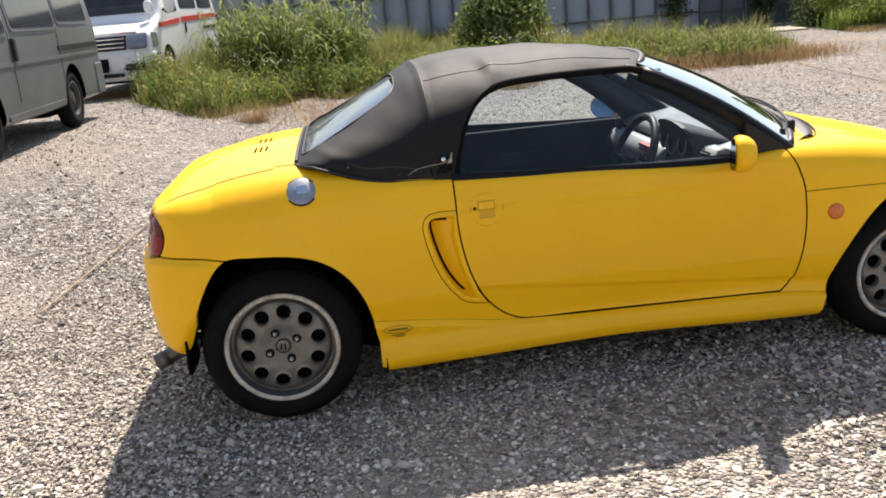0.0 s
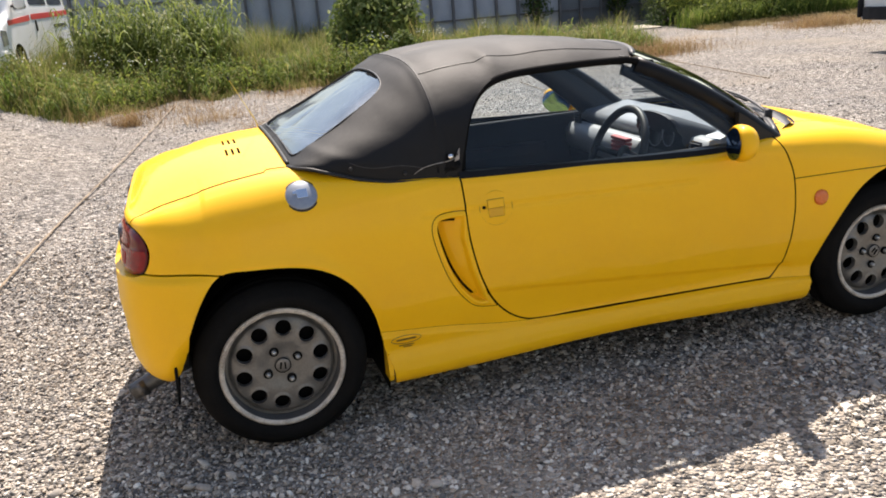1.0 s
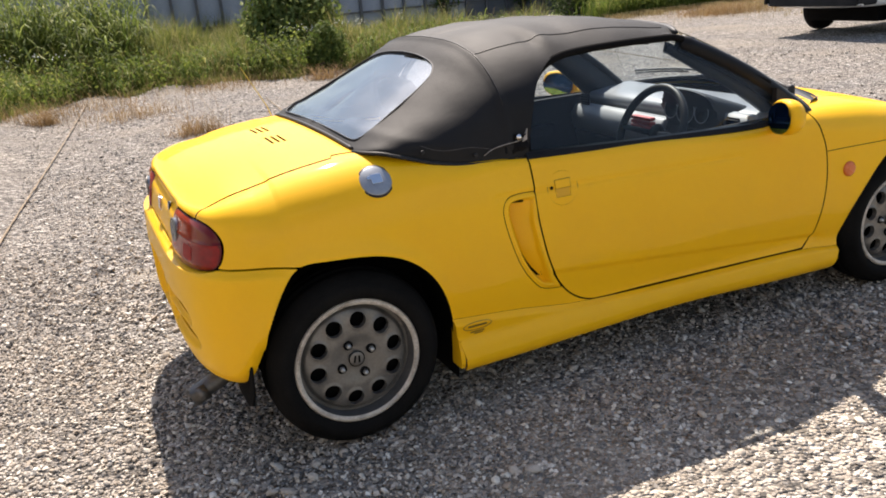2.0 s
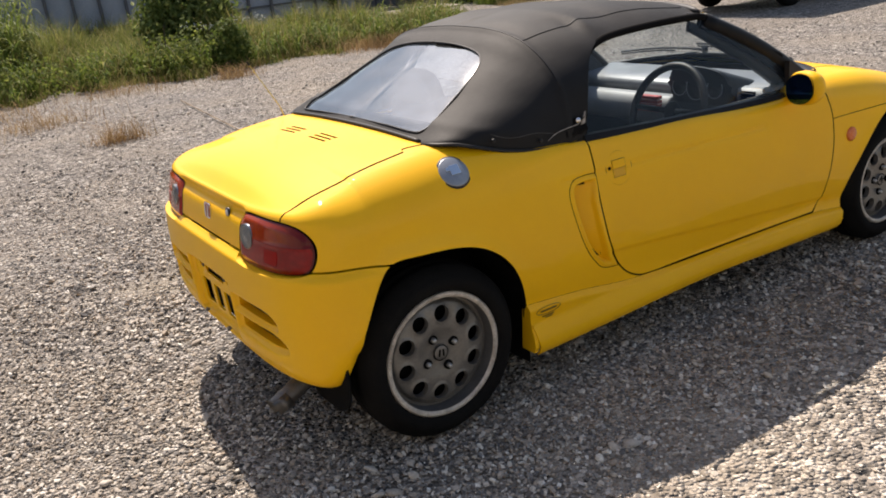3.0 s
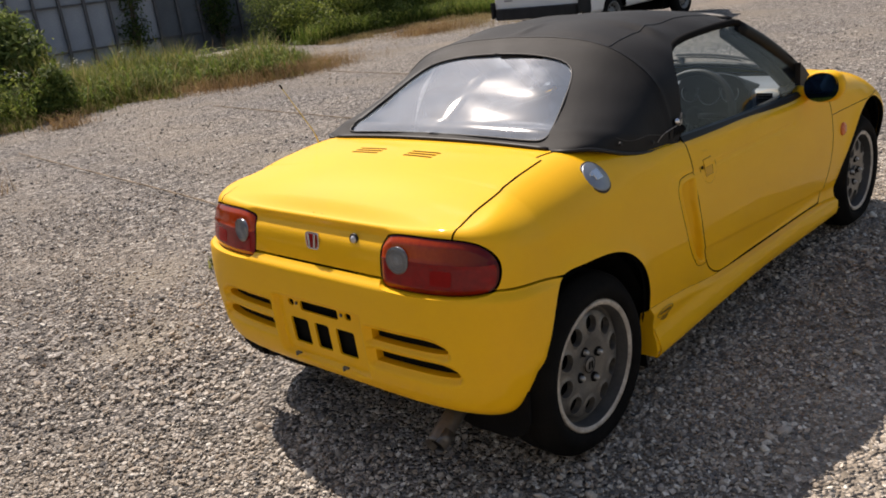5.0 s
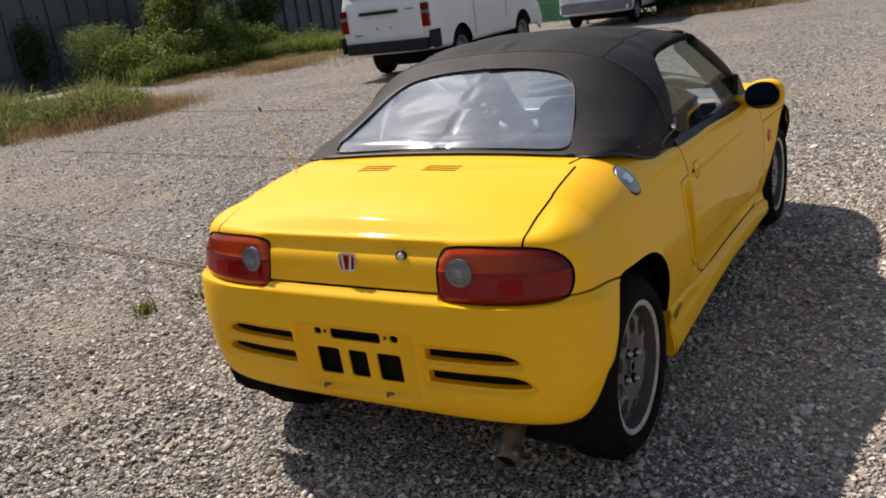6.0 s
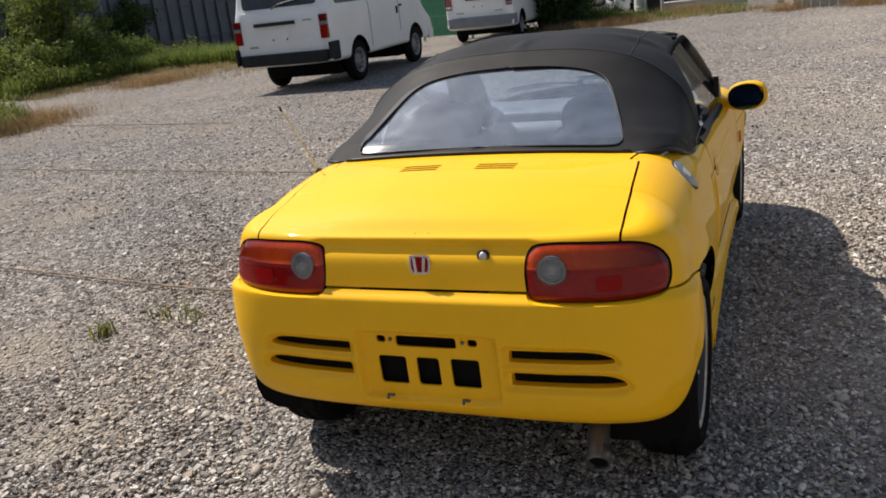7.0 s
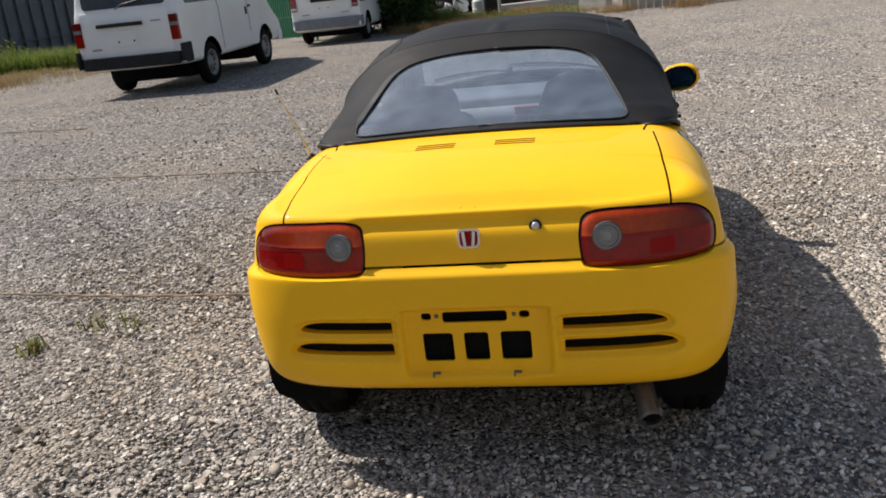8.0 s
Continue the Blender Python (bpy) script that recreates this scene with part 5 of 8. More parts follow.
# plate holder tabs
for y in (-0.105, 0.118):
    bm = fresh()
    box(bm, (-0.458, y, 0.345), (0.010, 0.022, 0.006), 0.002)
    box(bm, (-0.458, y + 0.009, 0.339), (0.010, 0.005, 0.012), 0.001)
    part("plate_tab", bm, STEEL, car, "small rusty tab")
for y in (-0.105, 0.105):
    bm = fresh()
    disc(bm, [(0.0, 0.006), (0.004, 0.005)], facing(Vector((-0.443, y, 0.508)), Vector((-1, 0, 0))), 10)
    part("plate_screw", bm, STEEL, car)
# black sheet put in for the unlit space behind the bumper openings
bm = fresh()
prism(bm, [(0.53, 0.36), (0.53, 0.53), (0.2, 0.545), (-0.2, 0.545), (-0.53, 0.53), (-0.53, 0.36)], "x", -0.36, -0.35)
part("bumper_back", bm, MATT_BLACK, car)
# exhaust, silencer, mud flaps
bm = fresh()
path = smooth_loop([(-0.474, -0.453, 0.200), (-0.40, -0.441, 0.228), (-0.30, -0.425, 0.262), (-0.18, -0.38, 0.275)], 5, False)
tube(bm, path, 0.029, 20)
top_f = [f for f in bm.faces if len(f.verts) > 4]
for f in top_f:
    if f.calc_center_median().x < -0.4:
        r = bmesh.ops.inset_individual(bm, faces=[f], thickness=0.004)
        for v in f.verts:
            v.co.x += 0.05
            v.co.z += 0.015
exhaust = part("exhaust_pipe", bm, STEEL, car, "dull steel exhaust tip", True)
bm = fresh()
disc(bm, [(0.0, 0.0255), (0.001, 0.0255)], facing(Vector((-0.457, -0.450, 0.207)), Vector((-1, -0.1, -0.35))), 18)
part("pipe_bore", bm, MATT_BLACK, exhaust)
# silencer is matt black to keep the space under the tail dark
bm = fresh()
tube(bm, [(-0.20, -0.33, 0.275), (-0.19, 0.0, 0.27), (-0.18, 0.30, 0.265)], 0.065, 20)
silencer = part("silencer", bm, MATT_BLACK, car, "sooty dark silencer under the tail", True)
bm = fresh()
tube(bm, [(-0.30, 0.10, 0.262), (-0.35, 0.03, 0.262), (-0.31, -0.02, 0.272)], 0.020, 12)
part("silencer_elbow", bm, plain("aluminised_steel", (0.34, 0.335, 0.33), (0.55, 0.54, 0.53), rough=0.4, metal=0.7), silencer, "bright bent pipe", True)
# dark masses added under the tail to block light from the ground
bm = fresh()
box(bm, (0.05, 0, 0.235), (0.52, 0.80, 0.17), 0.03)
tube(bm, [(0.006, -0.52, 0.25), (0.006, 0.52, 0.25)], 0.035, 10)
for y in (-0.38, 0.38):
    tube(bm, [(0.006, y * 1.3, 0.23), (0.34, y * 0.9, 0.21)], 0.025, 8)
part("rear_subframe", bm, MATT_BLACK, car, "dark engine cradle and rear axle")
bm = fresh()
prism(bm, [(-0.405, 0.300), (-0.392, 0.300), (-0.384, 0.262), (-0.378, 0.232), (-0.392, 0.238), (-0.402, 0.262)], "y", 0.415, 0.455, 0.003)
part("tow_bracket", bm, MATT_BLACK, car, "dark towing bracket under the bumper")
for y in (-1, 1):
    bm = fresh()
    flap = [(y * 0.43, 0.41), (y * 0.655, 0.40), (y * 0.668, 0.33), (y * 0.668, 0.255), (y * 0.648, 0.215), (y * 0.600, 0.195), (y * 0.47, 0.19), (y * 0.43, 0.20)]
    prism(bm, flap, "x", -0.318, -0.310, 0.002)
    for v in bm.verts:
        v.co.x -= 0.10 * max(0.0, 0.30 - v.co.z) - 0.03 * max(0.0, abs(v.co.y) - 0.6)
    part("mud_flap", bm, MATT_BLACK, car, "black rubber mud flap")
# closed rear ends of the side skirts
for sgn in (1, -1):
    rim_ = []
    for z in np.linspace(float(low_edge(0.342)) + 0.004, 0.322, 9):
        at, nrm = skin_at(0.346, z)
        rim_.append((at.y - 0.0135 * min(1.0, max(0.0, (0.329 - z) / 0.017)) + 0.001, z))
    bm = fresh()
    prism(bm, [(sgn * y, z) for y, z in rim_] + [(sgn * (rim_[-1][0] + 0.045), rim_[-1][1] - 0.02), (sgn * (rim_[0][0] + 0.062), rim_[0][1])], "x", 0.3395, 0.3545, 0.001)
    part("skirt_end", bm, YELLOW, car, "closed yellow end of the side skirt")
# flat floor pan under the cabin and the nose, added to darken the ground below
bm = fresh()
box(bm, (1.16, 0, 0.195), (1.60, 1.15, 0.05), 0.02)
box(bm, (2.28, 0, 0.215), (0.66, 0.86, 0.05), 0.02)
part("floor_pan", bm, MATT_BLACK, car, "black floor pan under the car")
# aerial on the left rear wing
bm = fresh()
tube(bm, [(0.134, 0.590, 0.835), (0.118, 0.600, 0.90), (0.032, 0.636, 1.083)], 0.0017, 6, taper=[2.2, 1.0, 0.8])
aerial = part("aerial", bm, plain("aerial_yellow", (0.50, 0.43, 0.08), (0.66, 0.56, 0.12), rough=0.7), car, "thin yellow aerial with a black tip")
bm = fresh()
tube(bm, [(0.037, 0.634, 1.073), (0.030, 0.637, 1.089)], 0.0038, 8)
part("aerial_tip", bm, BLACK_TRIM, aerial)
bm = fresh()
disc(bm, [(-0.01, 0.018), (0.012, 0.012), (0.02, 0.006)], Matrix.Translation((0.134, 0.588, 0.838)), 14)
part("aerial_base", bm, BLACK_TRIM, aerial)

# soft top: lining, seams, piping, hem, snaps and the frayed corner
bm = fresh()
rows_ = [[bm.verts.new((x, y, float(on_top(x, y)) - 0.024)) for y in np.linspace(-0.44, 0.44, 21)] for x in np.linspace(0.62, 1.34, 16)]
for r0, r1 in zip(rows_, rows_[1:]):
    for j in range(20):
        bm.faces.new((r0[j], r1[j], r1[j + 1], r0[j + 1]))
bmesh.ops.solidify(bm, geom=bm.faces[:], thickness=0.006)
part("roof_lining", bm, MATT_BLACK, soft_top, "black inner lining", True)

WORN_VINYL = plain("worn_vinyl", (0.03, 0.028, 0.027), (0.10, 0.095, 0.09), rough=0.8, scale=40)
FRAY = plain("frayed_cord", (0.10, 0.09, 0.08), (0.42, 0.39, 0.35), rough=0.9, scale=60)


def along_top(pts, radius, name, mat_, label=""):
    bm = fresh()
    tube(bm, pts, radius, 6)
    return part(name, bm, mat_, soft_top, label, True)


arch_y = [y for y in np.linspace(-0.585, 0.585, 61)]
along_top([(0.592, y, on_cloth(0.592, y) + 0.0005) for y in arch_y], 0.0022, "cross_seam", BLACK_TRIM)
for sgn in (-1, 1):
    along_top([(x, sgn * (0.40 - 0.02 * (x - 0.6)), on_cloth(x, 0.40 - 0.02 * (x - 0.6)) + 0.0006) for x in np.linspace(0.60, 1.36, 90)], 0.0020, "long_seam", BLACK_TRIM)
    along_top([(x, sgn * float(top_w(x)) * 1.004, float(top_low(x)) + 0.004) for x in np.linspace(0.122, 0.645, 40)], 0.0065, "hem", BLACK_TRIM, "rolled lower hem")
    along_top([(x, sgn * y, on_top(x, y) + 0.001) for x, y in [(a, -b) for a, b in REAR_GLASS[:-2]]], 0.0032, "window_piping", BLACK_TRIM, "black edge of the rear window")
    along_top([(x, sgn * cloth_side(x, float(top_low(x)) + 0.050 + 0.006 * math.sin(x * 31)), float(top_low(x)) + 0.050 + 0.006 * math.sin(x * 31)) for x in np.linspace(0.30, 0.53, 40)], 0.0010, "fold_line", WORN_VINYL, "pale worn fold above the hem")
    for x in (0.30, 0.47):
        bm = fresh()
        disc(bm, [(0.0, 0.007), (0.005, 0.006), (0.006, 0.003)], facing(Vector((x, sgn * float(top_w(x)) * 1.008, float(top_low(x)) + 0.032)), Vector((0, sgn, 0.15))), 12)
        part("snap", bm, BLACK_TRIM, soft_top)
along_top([(0.124, y, float(crown(0.124, y)) + 0.006) for y in np.linspace(-0.47, 0.47, 31)], 0.0065, "rear_hem", BLACK_TRIM, "rear hem on the deck")
along_top(smooth_loop([(0.50, -0.618, 0.822), (0.53, -0.620, 0.838), (0.575, -0.622, 0.846), (0.62, -0.622, 0.850), (0.648, -0.620, 0.862)], 4, False), 0.0016, "frayed_edge", FRAY, "pale frayed hem edge")
bm = fresh()
disc(bm, [(0, 0.010), (0.006, 0.009), (0.010, 0.004)], facing(Vector((0.622, -0.620, 0.862)), Vector((0, -1, 0.3))), 14)
part("bright_snap", bm, CHROME, soft_top, "bright press stud", True)
bm = fresh()
prism(bm, [(0.634, 0.845), (0.650, 0.850), (0.653, 0.885), (0.642, 0.866)], "y", -0.624, -0.619)
part("torn_corner", bm, FRAY, soft_top, "torn pale corner of the lining")
bm = fresh()
for k, (x0, x1, z0, z1, d) in enumerate(((0.600, 0.648, 0.822, 0.850, 0.022), (0.608, 0.646, 0.826, 0.866, 0.013), (0.575, 0.630, 0.812, 0.832, 0.008))):
    g = [[bm.verts.new((x0 + (x1 - x0) * a, -0.617 - d * (a ** 1.5) * (0.6 + 0.4 * math.sin(5 * b + 2 * k)), z0 + (z1 - z0) * b + 0.006 * math.sin(7 * a + k))) for b in np.linspace(0, 1, 6)] for a in np.linspace(0, 1, 7)]
    for r0, r1 in zip(g, g[1:]):
        for q in range(5):
            bm.faces.new((r0[q], r1[q], r1[q + 1], r0[q + 1]))
bmesh.ops.solidify(bm, geom=bm.faces[:], thickness=0.003)
part("loose_flap", bm, VINYL, soft_top, "crumpled loose end of the hem", True)
bm = fresh()
rows_ = [[bm.verts.new((x, y, on_top(x, y) - 0.004)) for y in np.linspace(-0.20, -0.02, 9)] for x in (0.499, 0.504, 0.509)]
for r0, r1 in zip(rows_, rows_[1:]):
    for q in range(8):
        bm.faces.new((r0[q], r0[q + 1], r1[q + 1], r1[q]))
bmesh.ops.solidify(bm, geom=bm.faces[:], thickness=0.003)
part("window_tab", bm, MATT_BLACK, soft_top, "black tab at the top of the rear window")


# ---- the yard: gravel ground ----
SAND = ((-0.29, 1.54, 0.20), (0.21, 2.38, 0.24), (0.46, 1.38, 0.12), (2.6, 4.3, 0.25))


def paled(nt, colour):
    """Brightening put into the colour along the car's right flank, with a ragged border."""
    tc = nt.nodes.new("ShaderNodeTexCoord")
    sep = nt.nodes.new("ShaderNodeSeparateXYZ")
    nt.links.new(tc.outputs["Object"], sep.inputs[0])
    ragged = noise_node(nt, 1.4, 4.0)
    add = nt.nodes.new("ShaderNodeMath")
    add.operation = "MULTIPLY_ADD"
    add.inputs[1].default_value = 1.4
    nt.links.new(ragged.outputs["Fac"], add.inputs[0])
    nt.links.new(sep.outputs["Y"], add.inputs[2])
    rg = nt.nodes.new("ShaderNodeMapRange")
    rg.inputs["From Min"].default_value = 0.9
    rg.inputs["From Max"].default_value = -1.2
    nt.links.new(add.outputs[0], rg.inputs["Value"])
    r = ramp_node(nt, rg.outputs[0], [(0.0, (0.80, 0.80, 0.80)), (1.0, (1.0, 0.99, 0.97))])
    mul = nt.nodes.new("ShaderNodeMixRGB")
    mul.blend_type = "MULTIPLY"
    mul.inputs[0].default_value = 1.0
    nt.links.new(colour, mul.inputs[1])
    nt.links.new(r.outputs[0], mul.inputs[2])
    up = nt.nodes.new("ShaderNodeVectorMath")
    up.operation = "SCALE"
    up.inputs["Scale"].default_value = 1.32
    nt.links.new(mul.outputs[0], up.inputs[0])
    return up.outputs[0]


def gravel_material():
    m, nt, b = node_mat("gravel_ground")
    tc = nt.nodes.new("ShaderNodeTexCoord")
    cells = []
    for scale in (30.0, 66.0):
        v = nt.nodes.new("ShaderNodeTexVoronoi")
        v.inputs["Scale"].default_value = scale
        v.inputs["Randomness"].default_value = 1.0
        nt.links.new(tc.outputs["Object"], v.inputs["Vector"])
        cells.append(v)
    sep = nt.nodes.new("ShaderNodeSeparateColor")
    nt.links.new(cells[0].outputs["Color"], sep.inputs[0])
    sep2 = nt.nodes.new("ShaderNodeSeparateColor")
    nt.links.new(cells[1].outputs["Color"], sep2.inputs[0])
    tones = [(0.0, (0.07, 0.068, 0.066)), (0.25, (0.17, 0.158, 0.145)), (0.55, (0.32, 0.292, 0.262)), (0.82, (0.50, 0.463, 0.415)), (1.0, (0.76, 0.72, 0.665))]
    r1 = ramp_node(nt, sep.outputs[0], tones)
    r2 = ramp_node(nt, sep2.outputs[0], tones)
    pick = noise_node(nt, 9.0, 3.0)
    pr = ramp_node(nt, pick.outputs["Fac"], [(0.42, (0, 0, 0)), (0.58, (1, 1, 1))])
    mix = nt.nodes.new("ShaderNodeMixRGB")
    nt.links.new(pr.outputs[0], mix.inputs[0])
    nt.links.new(r1.outputs[0], mix.inputs[1])
    nt.links.new(r2.outputs[0], mix.inputs[2])
    # worn sandy places
    wide = noise_node(nt, 0.55, 5.0, 0.6)
    wr = ramp_node(nt, wide.outputs["Fac"], [(0.49, (0, 0, 0)), (0.66, (0.8, 0.8, 0.8))])
    sand_n = noise_node(nt, 60.0, 4.0)
    sand = ramp_node(nt, sand_n.outputs["Fac"], [(0.3, (0.28, 0.248, 0.208)), (0.7, (0.47, 0.422, 0.36))])
    mix2 = nt.nodes.new("ShaderNodeMixRGB")
    nt.links.new(wr.outputs[0], mix2.inputs[0])
    nt.links.new(mix.outputs[0], mix2.inputs[1])
    nt.links.new(sand.outputs[0], mix2.inputs[2])
    tint_n = noise_node(nt, 0.45, 5.0, 0.65)
    tint = ramp_node(nt, tint_n.outputs["Fac"], [(0.35, (0.72, 0.72, 0.73)), (0.65, (0.91, 0.875, 0.83))])
    mul = nt.nodes.new("ShaderNodeMixRGB")
    mul.blend_type = "MULTIPLY"
    mul.inputs[0].default_value = 1.0
    nt.links.new(mix2.outputs[0], mul.inputs[1])
    nt.links.new(tint.outputs[0], mul.inputs[2])
    last = mul.outputs[0]
    ragged = noise_node(nt, 5.0, 5.0, 0.6)
    for cx, cy, r in SAND:
        d = nt.nodes.new("ShaderNodeVectorMath")
        d.operation = "DISTANCE"
        d.inputs[1].default_value = (cx, cy, 0)
        nt.links.new(tc.outputs["Object"], d.inputs[0])
        a = nt.nodes.new("ShaderNodeMath")
        a.operation = "MULTIPLY_ADD"
        a.inputs[1].default_value = 0.5
        nt.links.new(ragged.outputs["Fac"], a.inputs[0])
        nt.links.new(d.outputs["Value"], a.inputs[2])
        g = nt.nodes.new("ShaderNodeMapRange")
        g.inputs["From Min"].default_value = r * 1.5 + 0.25
        g.inputs["From Max"].default_value = r * 0.5 + 0.18
        g.inputs["To Max"].default_value = 0.85
        nt.links.new(a.outputs[0], g.inputs["Value"])
        m3 = nt.nodes.new("ShaderNodeMixRGB")
        nt.links.new(g.outputs[0], m3.inputs[0])
        nt.links.new(last, m3.inputs[1])
        m3.inputs[2].default_value = (0.36, 0.315, 0.25, 1)
        last = m3.outputs[0]
    nt.links.new(paled(nt, last), b.inputs["Base Color"])
    b.inputs["Roughness"].default_value = 0.95
    b.inputs["Specular IOR Level"].default_value = 0.2
    h = nt.nodes.new("ShaderNodeMath")
    h.operation = "ADD"
    nt.links.new(cells[0].outputs["Distance"], h.inputs[0])
    nt.links.new(cells[1].outputs["Distance"], h.inputs[1])
    inv = nt.nodes.new("ShaderNodeMath")
    inv.operation = "MULTIPLY"
    inv.inputs[1].default_value = -1.0
    nt.links.new(h.outputs[0], inv.inputs[0])
    bump_node(nt, b, inv.outputs[0], 1.0, 0.028)
    return m


def stone_material(name, tones):
    m, nt, b = node_mat(name)
    g = nt.nodes.new("ShaderNodeNewGeometry")
    r = ramp_node(nt, g.outputs["Random Per Island"], tones)
    n = noise_node(nt, 160.0, 3.0)
    shade = ramp_node(nt, n.outputs["Fac"], [(0.3, (0.78, 0.77, 0.76)), (0.7, (1.08, 1.07, 1.05))])
    mul = nt.nodes.new("ShaderNodeMixRGB")
    mul.blend_type = "MULTIPLY"
    mul.inputs[0].default_value = 1.0
    nt.links.new(r.outputs[0], mul.inputs[1])
    nt.links.new(shade.outputs[0], mul.inputs[2])
    nt.links.new(paled(nt, mul.outputs[0]), b.inputs["Base Color"])
    b.inputs["Roughness"].default_value = 0.9
    b.inputs["Specular IOR Level"].default_value = 0.25
    return m


def ground_h(x, y):
    """The height of the ground: flat, but for a low raised verge where the minibus and the ambulance stand."""
    return 0.34 * step((-0.9 - np.asarray(x, float)) / 1.8) * step((np.asarray(y, float) - 1.0) / 3.0)


GRAVEL = gravel_material()
STONE = stone_material("gravel_stone", [(0.0, (0.075, 0.074, 0.076)), (0.10, (0.18, 0.172, 0.164)), (0.30, (0.27, 0.247, 0.217)), (0.42, (0.34, 0.285, 0.228)), (0.55, (0.38, 0.350, 0.312)), (0.68, (0.44, 0.382, 0.315)), (0.80, (0.48, 0.452, 0.41)), (0.93, (0.58, 0.545, 0.48)), (1.0, (0.70, 0.675, 0.62))])
xs_ = np.concatenate([[-900, -200, -60, -30, -16], np.linspace(-10, 26, 73), [34, 60, 200, 900]])
ys_ = np.concatenate([[-900, -200, -60, -20], np.linspace(-8, 24, 65), [34, 60, 200, 900]])
gxx, gyy = np.meshgrid(xs_, ys_, indexing="ij")
gz_ = np.array([0.012 * noise.noise(Vector((x * 0.8, y * 0.8, 3.0))) if abs(x) < 30 and abs(y) < 30 else 0.0 for x, y in zip(gxx.ravel(), gyy.ravel())]) - 0.006 + np.where(gxx.ravel() > -60, ground_h(gxx.ravel(), gyy.ravel()), 0.34 * (gyy.ravel() > 4))
ground = child("ground", mesh_of(np.stack([gxx.ravel(), gyy.ravel(), gz_], 1), grid_tris(len(xs_), len(ys_)), GRAVEL), None, "open yard of pale grey crushed gravel")
tagged(ground, "", "ground", "", "structure")

ICO_V, ICO_F = [], []
bm = fresh()
bmesh.ops.create_icosphere(bm, subdivisions=1, radius=1.0)
ICO_V = np.array([v.co[:] for v in bm.verts])
ICO_F = np.array([[v.index for v in f.verts] for f in bm.faces])
bm.free()
bm = fresh()
bmesh.ops.create_icosphere(bm, subdivisions=2, radius=1.0)
ICO2_V = np.array([v.co[:] for v in bm.verts])
ICO2_F = np.array([[v.index for v in f.verts] for f in bm.faces])
bm.free()
rng = np.random.default_rng(7)


def scatter_stones(name, count, place, size_lo, size_hi, base_v, base_f, smooth, rough, label):
    """Loose stones as one mesh: each a flattened, dented pebble with its own turn."""
    xy = place(count)
    n = len(xy)
    nv = len(base_v)
    size = size_lo * (size_hi / size_lo) ** (rng.random(n) ** 1.7)
    dent = 1 + rough * (rng.random((n, nv)) - 0.5)
    shape = np.stack([0.75 + 0.6 * rng.random(n), 0.75 + 0.4 * rng.random(n), 0.45 + 0.30 * rng.random(n)], 1)
    v = base_v[None] * dent[:, :, None] * shape[:, None, :] * size[:, None, None]
    tilt = (rng.random((n, 2)) - 0.5) * 0.9
    a = rng.random(n) * math.tau
    z = v[:, :, 2] + v[:, :, 0] * tilt[:, :1] + v[:, :, 1] * tilt[:, 1:]
    x = v[:, :, 0] * np.cos(a)[:, None] - v[:, :, 1] * np.sin(a)[:, None]
    y = v[:, :, 0] * np.sin(a)[:, None] + v[:, :, 1] * np.cos(a)[:, None]
    z = z + (size * (0.05 + 0.22 * rng.random(n)))[:, None] - 0.004
    z = z + ground_h(xy[:, 0], xy[:, 1])[:, None]
    pts = np.stack([x + xy[:, :1], y + xy[:, 1:2], z], 2).reshape(-1, 3).astype(np.float32)
    f = (base_f[None] + (np.arange(n) * nv)[:, None, None]).reshape(-1, 3)
    me = bpy.data.meshes.new(name)
    me.vertices.add(len(pts))
    me.vertices.foreach_set("co", pts.ravel())
    me.loops.add(len(f) * 3)
    me.loops.foreach_set("vertex_index", f.ravel().astype(np.int32))
    me.polygons.add(len(f))
    me.polygons.foreach_set("loop_start", np.arange(0, len(f) * 3, 3, dtype=np.int32))
    me.polygons.foreach_set("use_smooth", np.full(len(f), smooth))
    me.materials.append(STONE)
    me.update()
    me.validate()
    ob = child(name, me, None, label)
    return tagged(ob, "", "gravel", "", "stuff")




def lumpy(x, y, s=0.9, o=0.0):
    return np.array([noise.noise(Vector((a * s, b * s, o))) for a, b in zip(x, y)])


def near_car(count):
    """Places thick around the car and the walk, thinning outwards."""
    out = []
    while sum(len(o) for o in out) < count:
        q = np.stack([rng.normal(0.1, 1.6, count), rng.normal(-0.1, 1.9, count)], 1)
        ok = (np.abs(q[:, 0] - 0.6) < 4.2) & (q[:, 1] > -2.7) & (q[:, 1] < 5.5)
        under = (q[:, 0] > 0.1) & (q[:, 0] < 2.2) & (np.abs(q[:, 1] + 0.05) < 0.30)
        thin = np.zeros(len(q), bool)
        for cx, cy, r in SAND:
            thin |= (np.hypot((q[:, 0] - cx) / 1.5, q[:, 1] - cy) < r * 1.1) & (rng.random(len(q)) < 0.62)
        bare = lumpy(q[:, 0], q[:, 1], 1.1, 21.0) * 0.8 + lumpy(q[:, 0], q[:, 1], 3.4, 5.0) * 0.4
        thin |= rng.random(len(q)) < 0.62 * step((bare - 0.02) / 0.3)
        out.append(q[ok & ~under & ~thin])
    return np.concatenate(out)[:count]


def wide_yard(count):
    d = 1.5 + 9.5 * rng.random(count) ** 1.4
    a = rng.random(count) * 2.6 - 0.5
    return np.stack([0.3 + d * np.cos(a), -0.6 + d * np.sin(a)], 1)


